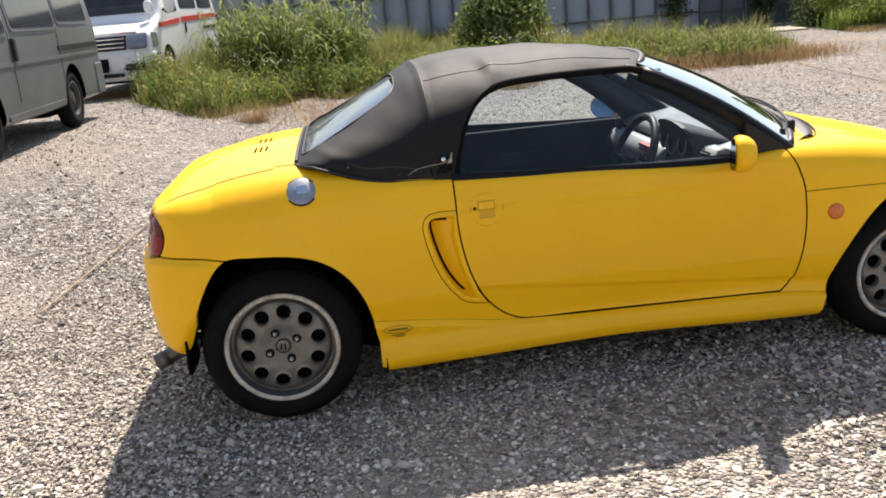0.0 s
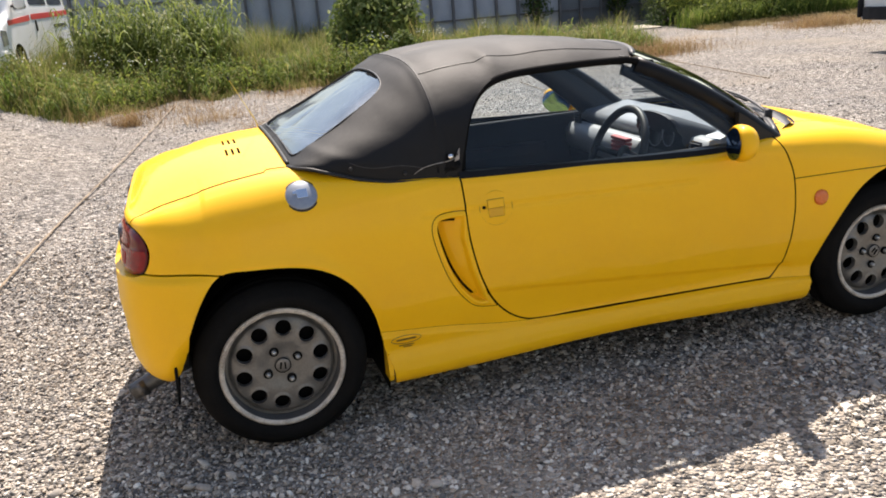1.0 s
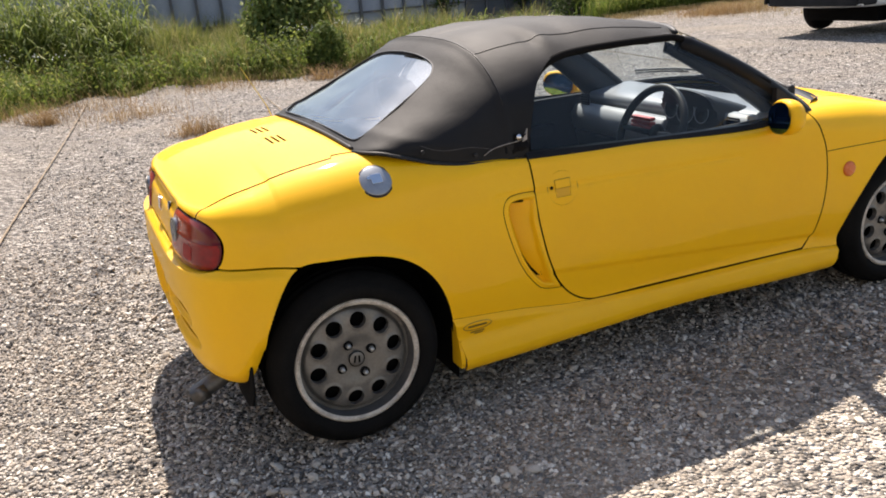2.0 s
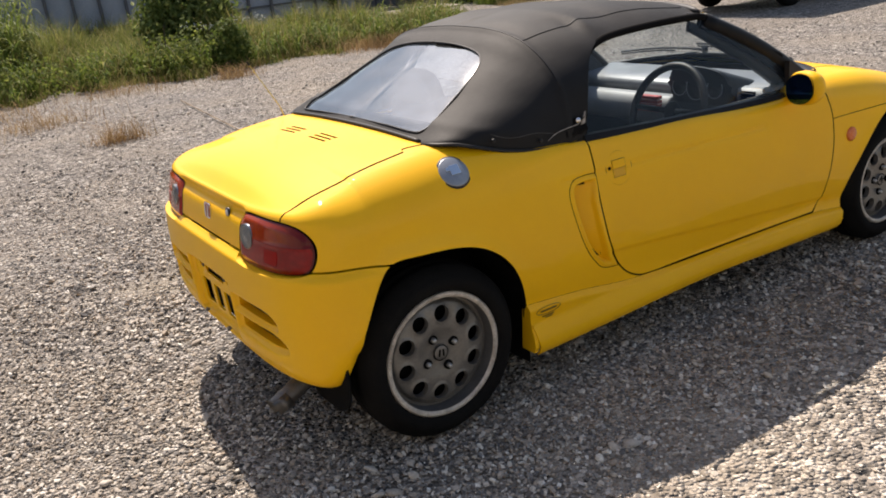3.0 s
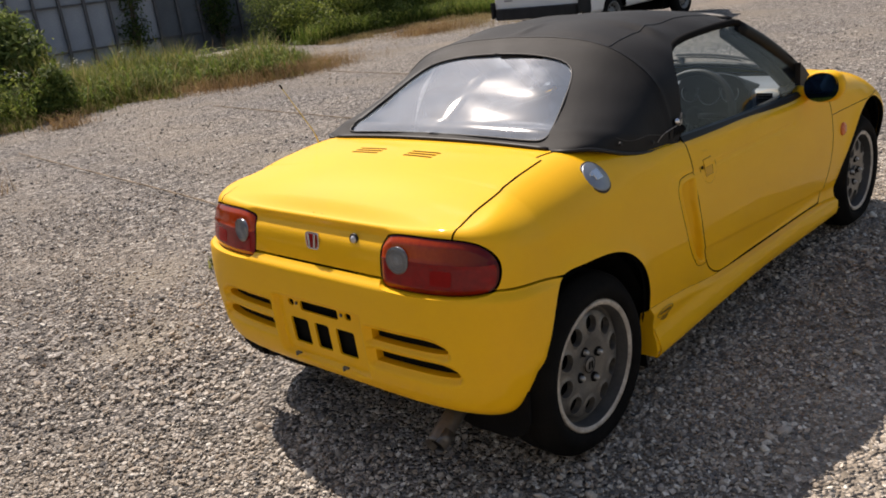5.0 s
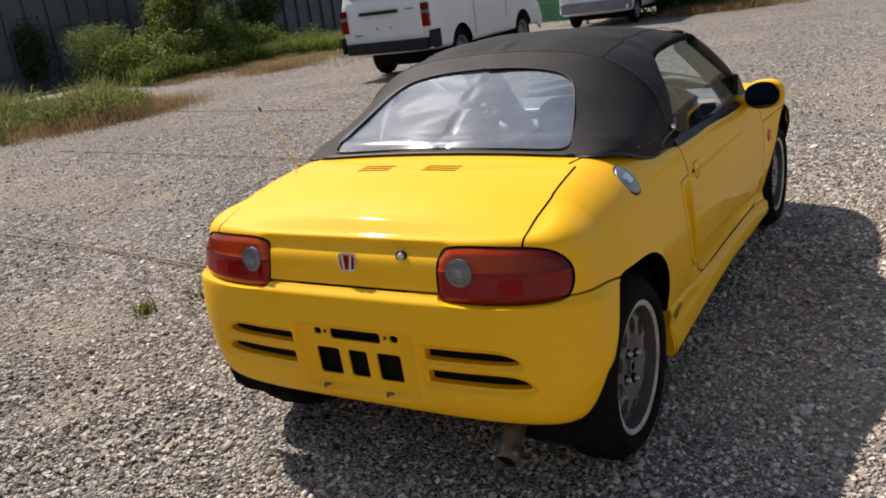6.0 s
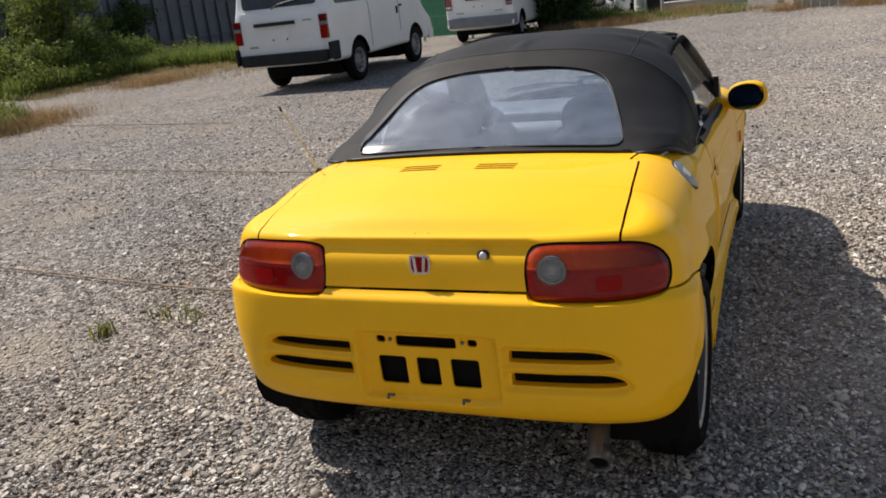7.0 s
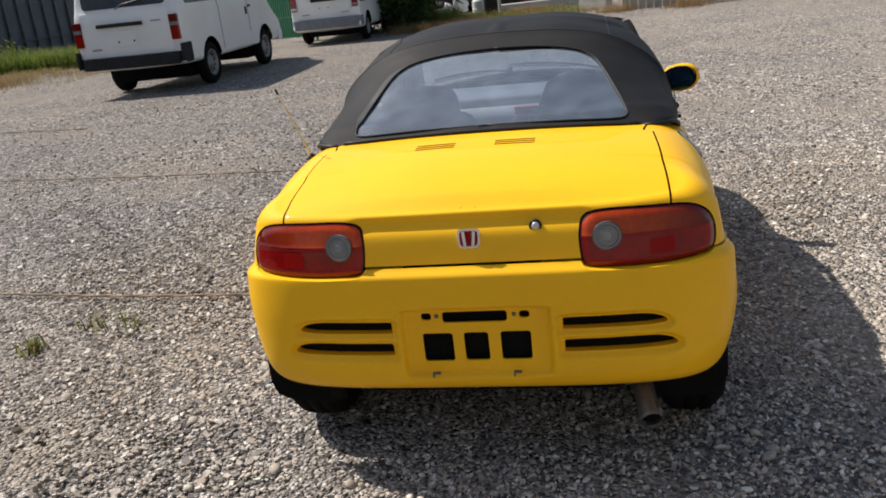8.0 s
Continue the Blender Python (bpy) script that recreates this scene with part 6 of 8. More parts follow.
CHIP_V = np.array([(x, y, z) for x in (-0.7, 0.7) for y in (-0.7, 0.7) for z in (-0.7, 0.7)])
CHIP_F = np.array([(0, 1, 3), (0, 3, 2), (4, 6, 7), (4, 7, 5), (0, 4, 5), (0, 5, 1), (2, 3, 7), (2, 7, 6), (0, 2, 6), (0, 6, 4), (1, 5, 7), (1, 7, 3)])
scatter_stones("gravel_chips", 72000, near_car, 0.0028, 0.0088, CHIP_V, CHIP_F, False, 0.8, "fine grey stone chips between the larger gravel")
scatter_stones("gravel", 34000, near_car, 0.0042, 0.0112, ICO_V, ICO_F, False, 0.75, "loose grey and buff crushed stones on the yard")
scatter_stones("pebbles", 650, near_car, 0.010, 0.022, ICO2_V, ICO2_F, True, 0.34, "larger rounded pebbles among the gravel")
scatter_stones("far_gravel", 19000, wide_yard, 0.006, 0.015, CHIP_V, CHIP_F, False, 0.7, "scattered stones across the wider yard")

# ---- ropes pegged out on the gravel ----
ROPE = plain("rope_fibre", (0.17, 0.125, 0.08), (0.36, 0.28, 0.19), rough=0.9, fine=300, bump=0.4)


def rope(points, radius, label):
    pts = smooth_loop(points, 24, False)
    pts[:, 2] += ground_h(pts[:, 0], pts[:, 1])
    bm = fresh()
    for ph in (0, math.pi):
        tw = []
        for i, p in enumerate(pts):
            k = i * 0.9 + ph
            tw.append((p[0] + 0.5 * radius * math.cos(k), p[1] + 0.2 * radius, p[2] + 0.5 * radius * math.sin(k)))
        tube(bm, tw, radius * 0.7, 6)
    tagged(part("rope", bm, ROPE, None, label, True), "", "rope", "ropes on the ground")


rope([(-1.36, 0.9, 0.018), (-1.25, 2.0, 0.02), (-1.04, 4.0, 0.018), (-0.70, 7.0, 0.02), (-0.33, 10.6, 0.02)], 0.0065, "thin buff rope lying taut across the gravel")
rope([(1.00, 0.9, 0.02), (1.06, 2.0, 0.02), (1.23, 3.2, 0.018), (1.35, 4.2, 0.02), (1.73, 8.05, 0.02)], 0.0062, "thin dark twisted rope beside the parked car")
rope([(3.62, 1.9, 0.016), (3.78, 3.4, 0.018), (4.06, 5.4, 0.016), (4.41, 8.2, 0.016)], 0.006, "thin grey marker cord across the gravel")
rope([(6.6, 5.6, 0.016), (7.0, 8.0, 0.018), (7.33, 9.65, 0.016)], 0.006, "thin grey marker cord running towards the grass")


# ---- plants ----
def leaf_material(name, tones, gloss=0.68):
    m, nt, b = node_mat(name)
    g = nt.nodes.new("ShaderNodeNewGeometry")
    r = ramp_node(nt, g.outputs["Random Per Island"], tones)
    n = noise_node(nt, 1.3, 3.0)
    shade = ramp_node(nt, n.outputs["Fac"], [(0.3, (0.72, 0.75, 0.7)), (0.7, (1.12, 1.1, 1.0))])
    mul = nt.nodes.new("ShaderNodeMixRGB")
    mul.blend_type = "MULTIPLY"
    mul.inputs[0].default_value = 1.0
    nt.links.new(r.outputs[0], mul.inputs[1])
    nt.links.new(shade.outputs[0], mul.inputs[2])
    nt.links.new(mul.outputs[0], b.inputs["Base Color"])
    b.inputs["Roughness"].default_value = gloss
    b.inputs["Specular IOR Level"].default_value = 0.18
    tl = nt.nodes.new("ShaderNodeBsdfTranslucent")
    nt.links.new(mul.outputs[0], tl.inputs[0])
    mx = nt.nodes.new("ShaderNodeMixShader")
    mx.inputs[0].default_value = 0.45
    out = nt.nodes["Material Output"]
    nt.links.new(b.outputs[0], mx.inputs[1])
    nt.links.new(tl.outputs[0], mx.inputs[2])
    nt.links.new(mx.outputs[0], out.inputs[0])
    return m


GRASS = leaf_material("grass_blade", [(0.0, (0.075, 0.095, 0.022)), (0.42, (0.140, 0.172, 0.036)), (0.72, (0.215, 0.225, 0.062)), (0.88, (0.34, 0.285, 0.12)), (1.0, (0.44, 0.36, 0.20))], 0.7)
LUSH = leaf_material("lush_grass", [(0.0, (0.07, 0.115, 0.022)), (0.5, (0.135, 0.195, 0.035)), (0.85, (0.22, 0.26, 0.06)), (1.0, (0.34, 0.32, 0.12))], 0.7)
DRY = leaf_material("dry_grass", [(0.0, (0.20, 0.14, 0.06)), (0.5, (0.31, 0.235, 0.115)), (1.0, (0.42, 0.345, 0.20))], 0.85)
LEAF = leaf_material("bush_leaf", [(0.0, (0.065, 0.100, 0.024)), (0.6, (0.13, 0.18, 0.04)), (1.0, (0.23, 0.27, 0.07))])
LEAF_LIGHT = leaf_material("vine_leaf", [(0.0, (0.065, 0.095, 0.020)), (0.6, (0.155, 0.20, 0.040)), (1.0, (0.30, 0.33, 0.08))])
LEAF_DARK = leaf_material("dark_leaf", [(0.0, (0.032, 0.056, 0.018)), (0.6, (0.062, 0.100, 0.028)), (1.0, (0.12, 0.16, 0.045))])
BUSH_LEAF = leaf_material("grey_green_leaf", [(0.0, (0.08, 0.115, 0.032)), (0.55, (0.17, 0.22, 0.062)), (1.0, (0.31, 0.35, 0.13))])
BARK = plain("bark", (0.05, 0.038, 0.026), (0.12, 0.09, 0.065), rough=0.9, fine=120, bump=0.5)
FLOWER = plain("white_flower", (0.62, 0.62, 0.55), (0.8, 0.8, 0.74), rough=0.8)


def raw_mesh(name, pts, tris, material, smooth=False):
    me = bpy.data.meshes.new(name)
    pts = np.asarray(pts, np.float32)
    tris = np.asarray(tris, np.int32)
    me.vertices.add(len(pts))
    me.vertices.foreach_set("co", pts.ravel())
    me.loops.add(len(tris) * 3)
    me.loops.foreach_set("vertex_index", tris.ravel())
    me.polygons.add(len(tris))
    me.polygons.foreach_set("loop_start", np.arange(0, len(tris) * 3, 3, dtype=np.int32))
    me.polygons.foreach_set("use_smooth", np.full(len(tris), smooth))
    me.materials.append(material)
    me.update()
    me.validate()
    return me


def blades(xy, height, width, lean=0.45):
    """Tapered, bent blades: five points and three triangles each."""
    n = len(xy)
    h = height
    a = rng.random(n) * math.tau
    l = lean * (0.3 + rng.random(n)) * h
    dx, dy = np.cos(a), np.sin(a)
    w = width * (0.6 + 0.8 * rng.random(n))
    px, py = -dy * w / 2, dx * w / 2
    x, y = xy[:, 0], xy[:, 1]
    g = ground_h(x, y)
    p = np.zeros((n, 5, 3))
    p[:, 0] = np.stack([x - px, y - py, g - 0.01], 1)
    p[:, 1] = np.stack([x + px, y + py, g - 0.01], 1)
    mx, my = x + dx * l * 0.3, y + dy * l * 0.3
    p[:, 2] = np.stack([mx - px * 0.8, my - py * 0.8, g + h * 0.6], 1)
    p[:, 3] = np.stack([mx + px * 0.8, my + py * 0.8, g + h * 0.6], 1)
    p[:, 4] = np.stack([x + dx * l, y + dy * l, g + h * (1 - 0.15 * rng.random(n))], 1)
    f = np.array([[0, 1, 3], [0, 3, 2], [2, 3, 4]])
    return p.reshape(-1, 3), (f[None] + (np.arange(n) * 5)[:, None, None]).reshape(-1, 3)


grass_edge = spline((-5.2, 11.2), (-4.2, 10.8), (-2.7, 9.6), (-1.85, 8.7), (-1.2, 9.9), (-0.6, 10.8), (0.0, 11.2), (1.3, 11.5), (2.4, 10.6), (3.6, 10.7), (5.5, 10.7), (6.5, 9.9), (7.6, 9.9), (8.4, 10.9))


def field(count, x0, x1, back):
    x = x0 + (x1 - x0) * rng.random(count)
    e = grass_edge(x)
    y = e + 0.9 * lumpy(x, x * 0.0, 1.7, 9.0) + 0.18 * rng.standard_normal(count) + (back - e) * rng.random(count) ** 1.5
    return np.stack([x, y], 1)


xy = field(104000, -2.75, 8.3, 20.5)
end = 11.4 + 0.9 * (8.6 - xy[:, 0]).clip(0) ** 1.3
xy = xy[(xy[:, 1] < end + 0.3) | (xy[:, 0] < 4.0)]
xy = xy[rng.random(len(xy)) > 0.85 * np.exp(-((xy[:, 0] - 7.0) / 1.0) ** 2 - ((xy[:, 1] - 10.3) / 0.6) ** 2)]
deep = (xy[:, 1] - grass_edge(xy[:, 0]))
lump = lumpy(xy[:, 0], xy[:, 1])
hgt = np.clip(0.10 + 0.30 * deep.clip(0, 1.6), 0.06, 0.55) * (0.55 + 1.15 * (lump + 0.25).clip(0, 1)) * (0.5 + 0.85 * rng.random(len(xy)))
p, f = blades(xy, hgt * 1.15, 0.0095, 0.6)
tagged(child("grass", raw_mesh("grass", p, f, GRASS), None, "rough knee-high green grass along the fence"), "", "grass", "", "stuff")
# dry fringe and the reddish patch at its end
fringe = field(22000, -2.7, 8.4, 13.0)
keep = rng.random(len(fringe)) < np.exp(-((fringe[:, 1] - grass_edge(fringe[:, 0])) / 0.6) ** 2) * step(lumpy(fringe[:, 0], fringe[:, 1], 1.3, 4.0) * 2.2 + 0.35)
patch = np.stack([rng.normal(6.9, 0.80, 15000), rng.normal(10.4, 0.48, 15000)], 1)
right = np.concatenate([
    np.stack([rng.uniform(11.2, 16.2, 9000), 14.3 - np.abs(rng.normal(0, 0.45, 9000))], 1),
    np.stack([16.3 - np.abs(rng.normal(0, 1.7, 12000)), rng.uniform(9.6, 14.2, 12000)], 1),
    np.stack([18.1 + np.abs(rng.normal(0, 1.3, 7000)), rng.uniform(-0.9, 3.7, 7000)], 1)])
right = right[rng.random(len(right)) < step(lumpy(right[:, 0], right[:, 1], 1.5, 2.0) * 2.0 + 0.6)]
spots = []
for cx, cy, r, k in ((0.15, 8.13, 0.55, 110), (-1.2, 8.9, 0.55, 90), (-0.4, 9.6, 0.8, 120), (1.6, 10.2, 0.7, 110), (0.56, 6.1, 0.22, 110), (-0.9, 8.6, 0.16, 90), (-2.0, 9.7, 0.25, 160), (3.0, 9.6, 0.25, 110), (12.9, 12.0, 0.9, 900), (18.4, 2.9, 0.7, 900), (20.4, 1.4, 0.9, 700), (17.9, 3.9, 0.6, 700), (18.0, -0.9, 0.5, 260), (17.6, -2.4, 0.5, 260), (-3.2, 11.2, 0.5, 300)):
    spots.append(np.stack([rng.normal(cx, r * 0.62, 4 * k), rng.normal(cy, r * 0.5, 4 * k)], 1))
dry_xy = np.concatenate([fringe[keep], right])
p, f = blades(dry_xy, 0.03 + 0.13 * rng.random(len(dry_xy)) ** 1.5, 0.006, 0.9)
tagged(child("dry_grass", raw_mesh("dry_grass", p, f, DRY), None, "short dry brown grass fringing the gravel"), "", "grass", "", "stuff")
RUSTY = leaf_material("rusty_grass", [(0.0, (0.17, 0.095, 0.045)), (0.5, (0.28, 0.175, 0.085)), (1.0, (0.40, 0.30, 0.17))], 0.85)
rusty_xy = np.concatenate([patch, *spots])
p, f = blades(rusty_xy, 0.05 + 0.22 * rng.random(len(rusty_xy)) ** 1.6, 0.0042, 1.7)
tagged(child("rusty_grass", raw_mesh("rusty_grass", p, f, RUSTY), None, "reddish brown dead grass in patches on the gravel"), "", "grass", "", "stuff")
stalk_xy = field(1300, -2.6, 8.0, 14.0)
p, f = blades(stalk_xy, 0.30 + 0.40 * rng.random(len(stalk_xy)), 0.005, 0.9)
tagged(child("seed_stalks", raw_mesh("seed_stalks", p, f, DRY), None, "pale seeding stalks above the grass"), "", "grass", "", "stuff")
foot_xy = np.concatenate([
    np.stack([rng.uniform(11.4, 16.0, 7000), 14.35 + np.abs(rng.normal(0, 0.5, 7000))], 1),
    np.stack([16.3 + np.abs(rng.normal(0, 0.9, 13000)), rng.uniform(10.4, 15.6, 13000)], 1),
    np.stack([rng.uniform(18.7, 21.6, 4500), rng.uniform(2.5, 4.2, 4500)], 1),
    np.stack([rng.uniform(18.6, 21.8, 1500), rng.uniform(0.0, 2.4, 1500)], 1)])
tall = np.where((foot_xy[:, 1] < 5) & ((foot_xy[:, 0] > 19.9) | (foot_xy[:, 1] < 3.0)), 0.30, 1.0)
p, f = blades(foot_xy, tall * (0.12 + 0.48 * rng.random(len(foot_xy)) ** 1.2), 0.013, 0.7)
tagged(child("verge_grass", raw_mesh("verge_grass", p, f, LUSH), None, "green grass at the foot of the thicket"), "", "grass", "", "stuff")
tuft = np.concatenate([np.stack([rng.normal(cx, r, k), rng.normal(cy, r, k)], 1) for cx, cy, r, k in ((0.486, 2.104, 0.028, 60), (0.75, 1.95, 0.05, 26), (0.70, 1.75, 0.04, 14), (-3.0, 9.9, 0.12, 40))])
p, f = blades(tuft, 0.03 + 0.05 * rng.random(len(tuft)), 0.008, 0.9)
tagged(child("grass_tufts", raw_mesh("grass_tufts", p, f, GRASS), None, "small green tufts growing through the gravel"), "", "grass", "", "stuff")

# tall reeds: upright stems with long arching leaves
def reed_bed(stems, low, high, leaf_len, width):
    """Long strips of four bent segments springing from upright stems."""
    n = len(stems)
    g = ground_h(stems[:, 0], stems[:, 1])
    top = low + (high - low) * rng.random(n)
    lean = rng.normal(0, 0.14, (n, 2))
    pts, tri = [], []
    per = 8
    for k in range(per):
        at = (0.25 + 0.75 * (k + rng.random(n)) / per) * top
        a = rng.random(n) * math.tau
        ln = leaf_len * (0.6 + 0.7 * rng.random(n)) * (1.1 - 0.4 * k / per)
        w = width * (0.6 + 0.7 * rng.random(n))
        rise, droop = 0.75 + 0.5 * rng.random(n), 0.7 + 0.8 * rng.random(n)
        d = np.stack([np.cos(a), np.sin(a)], 1)
        side = np.stack([-d[:, 1], d[:, 0]], 1)
        base = stems + lean * at[:, None]
        rows = []
        for q in np.linspace(0, 1, 5):
            xy_ = base + d * (ln * q * (0.75 - 0.1 * q))[:, None]
            z_ = g + at + ln * (rise * q - droop * q * q)
            half = (w * (0.35 + 2.2 * q * (1 - q)) * (1 - q ** 4) + 0.0008)[:, None] * side
            rows += [np.column_stack([xy_ - half, z_]), np.column_stack([xy_ + half, z_])]
        start = sum(len(p_) for p_ in pts)
        pts.append(np.stack(rows, 1).reshape(-1, 3))
        f_ = np.array([[2 * i, 2 * i + 1, 2 * i + 3] for i in range(4)] + [[2 * i, 2 * i + 3, 2 * i + 2] for i in range(4)])
        tri.append((f_[None] + (np.arange(n) * 10)[:, None, None]).reshape(-1, 3) + start)
    stem_p, stem_f = [], []
    for c_, s_ in ((1, 0), (0, 1)):
        off = 0.006 * np.array([c_, s_])
        q4 = np.stack([np.column_stack([stems - off, g]), np.column_stack([stems + off, g]), np.column_stack([stems + lean * top[:, None] + off * 0.5, g + top]), np.column_stack([stems + lean * top[:, None] - off * 0.5, g + top])], 1)
        start = sum(len(p_) for p_ in pts)
        pts.append(q4.reshape(-1, 3))
        tri.append((np.array([[0, 1, 2], [0, 2, 3]])[None] + (np.arange(n) * 4)[:, None, None]).reshape(-1, 3) + start)
    return np.concatenate(pts), np.concatenate(tri)


REED = leaf_material("reed_leaf", [(0.0, (0.09, 0.13, 0.030)), (0.5, (0.165, 0.215, 0.050)), (0.85, (0.25, 0.29, 0.085)), (1.0, (0.32, 0.32, 0.13))], 0.6)
stems_ = np.concatenate([np.stack([rng.normal(cx, sx, k), rng.normal(cy, 0.45, k)], 1) for cx, cy, sx, k in ((-1.25, 13.3, 0.40, 120), (-0.5, 13.6, 0.50, 150), (0.35, 13.6, 0.35, 100), (-0.2, 12.6, 0.6, 36))])
p, f = reed_bed(stems_, 0.80, 1.65, 0.72, 0.016)
tagged(child("reeds", raw_mesh("reeds", p, f, REED), None, "tall arching green reeds in front of the fence"), "", "reeds", "", "stuff")
stems_ = field(820, -2.6, 7.8, 13.5)
p, f = reed_bed(stems_, 0.22, 0.52, 0.34, 0.011)
tagged(child("tall_grass", raw_mesh("tall_grass", p, f, LUSH), None, "coarse arching grass clumps among the lower grass"), "", "grass", "", "stuff")
# white umbels and broad weeds
weeds = np.concatenate([np.stack([rng.normal(cx, 0.45, k), rng.normal(cy, 0.4, k)], 1) for cx, cy, k in ((-1.3, 11.4, 4), (3.0, 12.0, 6), (4.6, 11.9, 5), (-2.2, 9.6, 5))])
bm = fresh()
for x, y in weeds:
    z = 0.45 + 0.35 * rng.random()
    g = float(ground_h(x, y))
    tube(bm, [(x, y, g), (x + 0.03, y, g + z * 0.6), (x + 0.05, y - 0.02, g + z)], 0.004, 4)
part_me = part("weed_stalks", bm, GRASS, None, "thin stalks of tall weeds in the grass")
tagged(part_me, "", "weeds", "", "stuff")
pts, tri = [], []
for x, y in weeds:
    z = 0.62 + float(ground_h(x, y))
    for k in range(6):
        c = np.array((x + rng.normal(0.05, 0.05), y + rng.normal(0, 0.05), z + rng.normal(0.05, 0.05)))
        q = len(pts)
        pts += [c + ICO_V[i] * 0.011 for i in range(12)]
        tri += [[q + a for a in t] for t in ICO_F]
tagged(child("weed_flowers", raw_mesh("weed_flowers", pts, tri, FLOWER), None, "small white flower heads above the grass"), "", "weeds", "", "stuff")


def leaf_cloud(centres, radii, count, size, flat=0.5):
    """Folded leaves on the outside of several overlapping lumps."""
    centres, radii = np.asarray(centres, float), np.asarray(radii, float)
    wgt = (radii ** 2).prod(1) ** (1 / 3)
    pick = rng.choice(len(centres), count, p=wgt / wgt.sum())
    d = rng.standard_normal((count, 3))
    d /= np.linalg.norm(d, axis=1)[:, None]
    rad = 0.30 + 0.85 * rng.random(count) ** 0.55 + 0.14 * rng.standard_normal(count)
    c = centres[pick] + d * radii[pick] * rad[:, None]
    c[:, 2] = np.maximum(c[:, 2], 0.02)
    nrm = d * (1, 1, 0.6) + rng.standard_normal((count, 3)) * 0.6 + (0, 0, flat)
    nrm /= np.linalg.norm(nrm, axis=1)[:, None]
    u = np.cross(nrm, rng.standard_normal((count, 3)))
    u /= np.linalg.norm(u, axis=1)[:, None]
    v = np.cross(nrm, u)
    s = size * (0.6 + 0.8 * rng.random(count))[:, None]
    p = np.stack([c - u * s, c + v * s * 0.42 - nrm * s * 0.12, c + u * s, c - v * s * 0.42 - nrm * s * 0.12], 1)
    f = np.array([[0, 1, 2], [0, 2, 3]])
    return p.reshape(-1, 3), (f[None] + (np.arange(count) * 4)[:, None, None]).reshape(-1, 3)


def shrub(name, x, y, lumps, count, size, material, label, category="bush", stems=5):
    """A bush: several tapered stems that fork into limbs, and a crown of separate leaves."""
    ob = thing(name, pose(x, y, float(ground_h(x, y))), label, category)
    bm = fresh()
    for c, r in lumps[:max(stems, 1)]:
        base = Vector((c[0] * 0.25, c[1] * 0.25, -0.02))
        tip = Vector(c)
        mid = base.lerp(tip, 0.55) + Vector((rng.normal(0, 0.06), rng.normal(0, 0.06), 0))
        tube(bm, [base, mid, tip], 0.035, 6, taper=[1.0, 0.7, 0.35])
        for k in range(3):
            e = tip + Vector(rng.normal(0, 1, 3)) * min(r) * 0.6
            tube(bm, [mid.lerp(tip, 0.4 + 0.2 * k), mid.lerp(e, 0.6), e], 0.014, 5, taper=[1.0, 0.7, 0.3])
    part("trunk", bm, BARK, ob)
    p, f = leaf_cloud([c for c, r in lumps], [r for c, r in lumps], count, size)
    child("crown", raw_mesh("crown", p, f, material), ob)
    return ob


def lumps_for(w, d, h, n, seed, base=0.2):
    g = np.random.default_rng(seed)
    out = []
    for k in range(n):
        r = 0.17 + 0.24 * g.random() ** 1.5
        out.append((((g.random() - 0.5) * w, (g.random() - 0.5) * d, base + (h - base) * (0.15 + 0.8 * g.random())), (r * 1.15, r * 1.1, r)))
    return out


shrub("bush", 3.45, 12.9, [((0, 0, 0.92), (0.66, 0.6, 0.56)), ((-0.42, 0.1, 0.75), (0.45, 0.45, 0.42)), ((0.45, -0.05, 0.8), (0.45, 0.45, 0.45)), ((0.05, 0.1, 1.28), (0.5, 0.45, 0.40)), ((0.42, 0.1, 1.2), (0.35, 0.35, 0.33)), ((-0.40, 0, 1.15), (0.32, 0.32, 0.34)), ((0.0, -0.3, 0.55), (0.5, 0.3, 0.35))],
      7000, 0.066, BUSH_LEAF, "dense rounded dark green bush in the grass")
shrub("shrub", 3.35, 10.6, [((0, 0, 0.42), (0.22, 0.22, 0.30)), ((0.16, 0.05, 0.25), (0.22, 0.2, 0.22)), ((-0.14, 0.0, 0.22), (0.22, 0.2, 0.20)), ((0.02, -0.03, 0.62), (0.13, 0.12, 0.16)), ((0.22, 0.1, 0.45), (0.14, 0.14, 0.18)), ((-0.2, 0.1, 0.40), (0.12, 0.14, 0.16))], 3200, 0.036, LEAF, "low dark green shrub at the grass edge", stems=3)
shrub("shrub", 2.5, 11.0, lumps_for(0.8, 0.5, 0.5, 5, 4, 0.05), 1800, 0.04, LEAF_LIGHT, "low pale green leafy shrub at the grass edge", stems=3)
shrub("shrub", -2.72, 11.2, [((0, 0, 0.42), (0.20, 0.22, 0.30)), ((0.14, 0.05, 0.28), (0.22, 0.2, 0.24)), ((-0.12, 0.0, 0.25), (0.2, 0.2, 0.22))], 1500, 0.034, LEAF_DARK, "small blue-green shrub in front of the ambulance", stems=3)
# the thin one at x 9.6 stands in for a dark upright strip
for x, w, h in ((9.6, 0.10, 2.9), (12.0, 0.15, 1.8), (20.1, 1.5, 2.4)):
    shrub("ivy", x, 19.55 - 0.091 * (x - 10), lumps_for(w, 0.3, h, 18, int(x * 10), 0.1), int(4200 * w ** 0.5), 0.055, LEAF_DARK, "dark ivy climbing the sheet fence", "climber", stems=3)
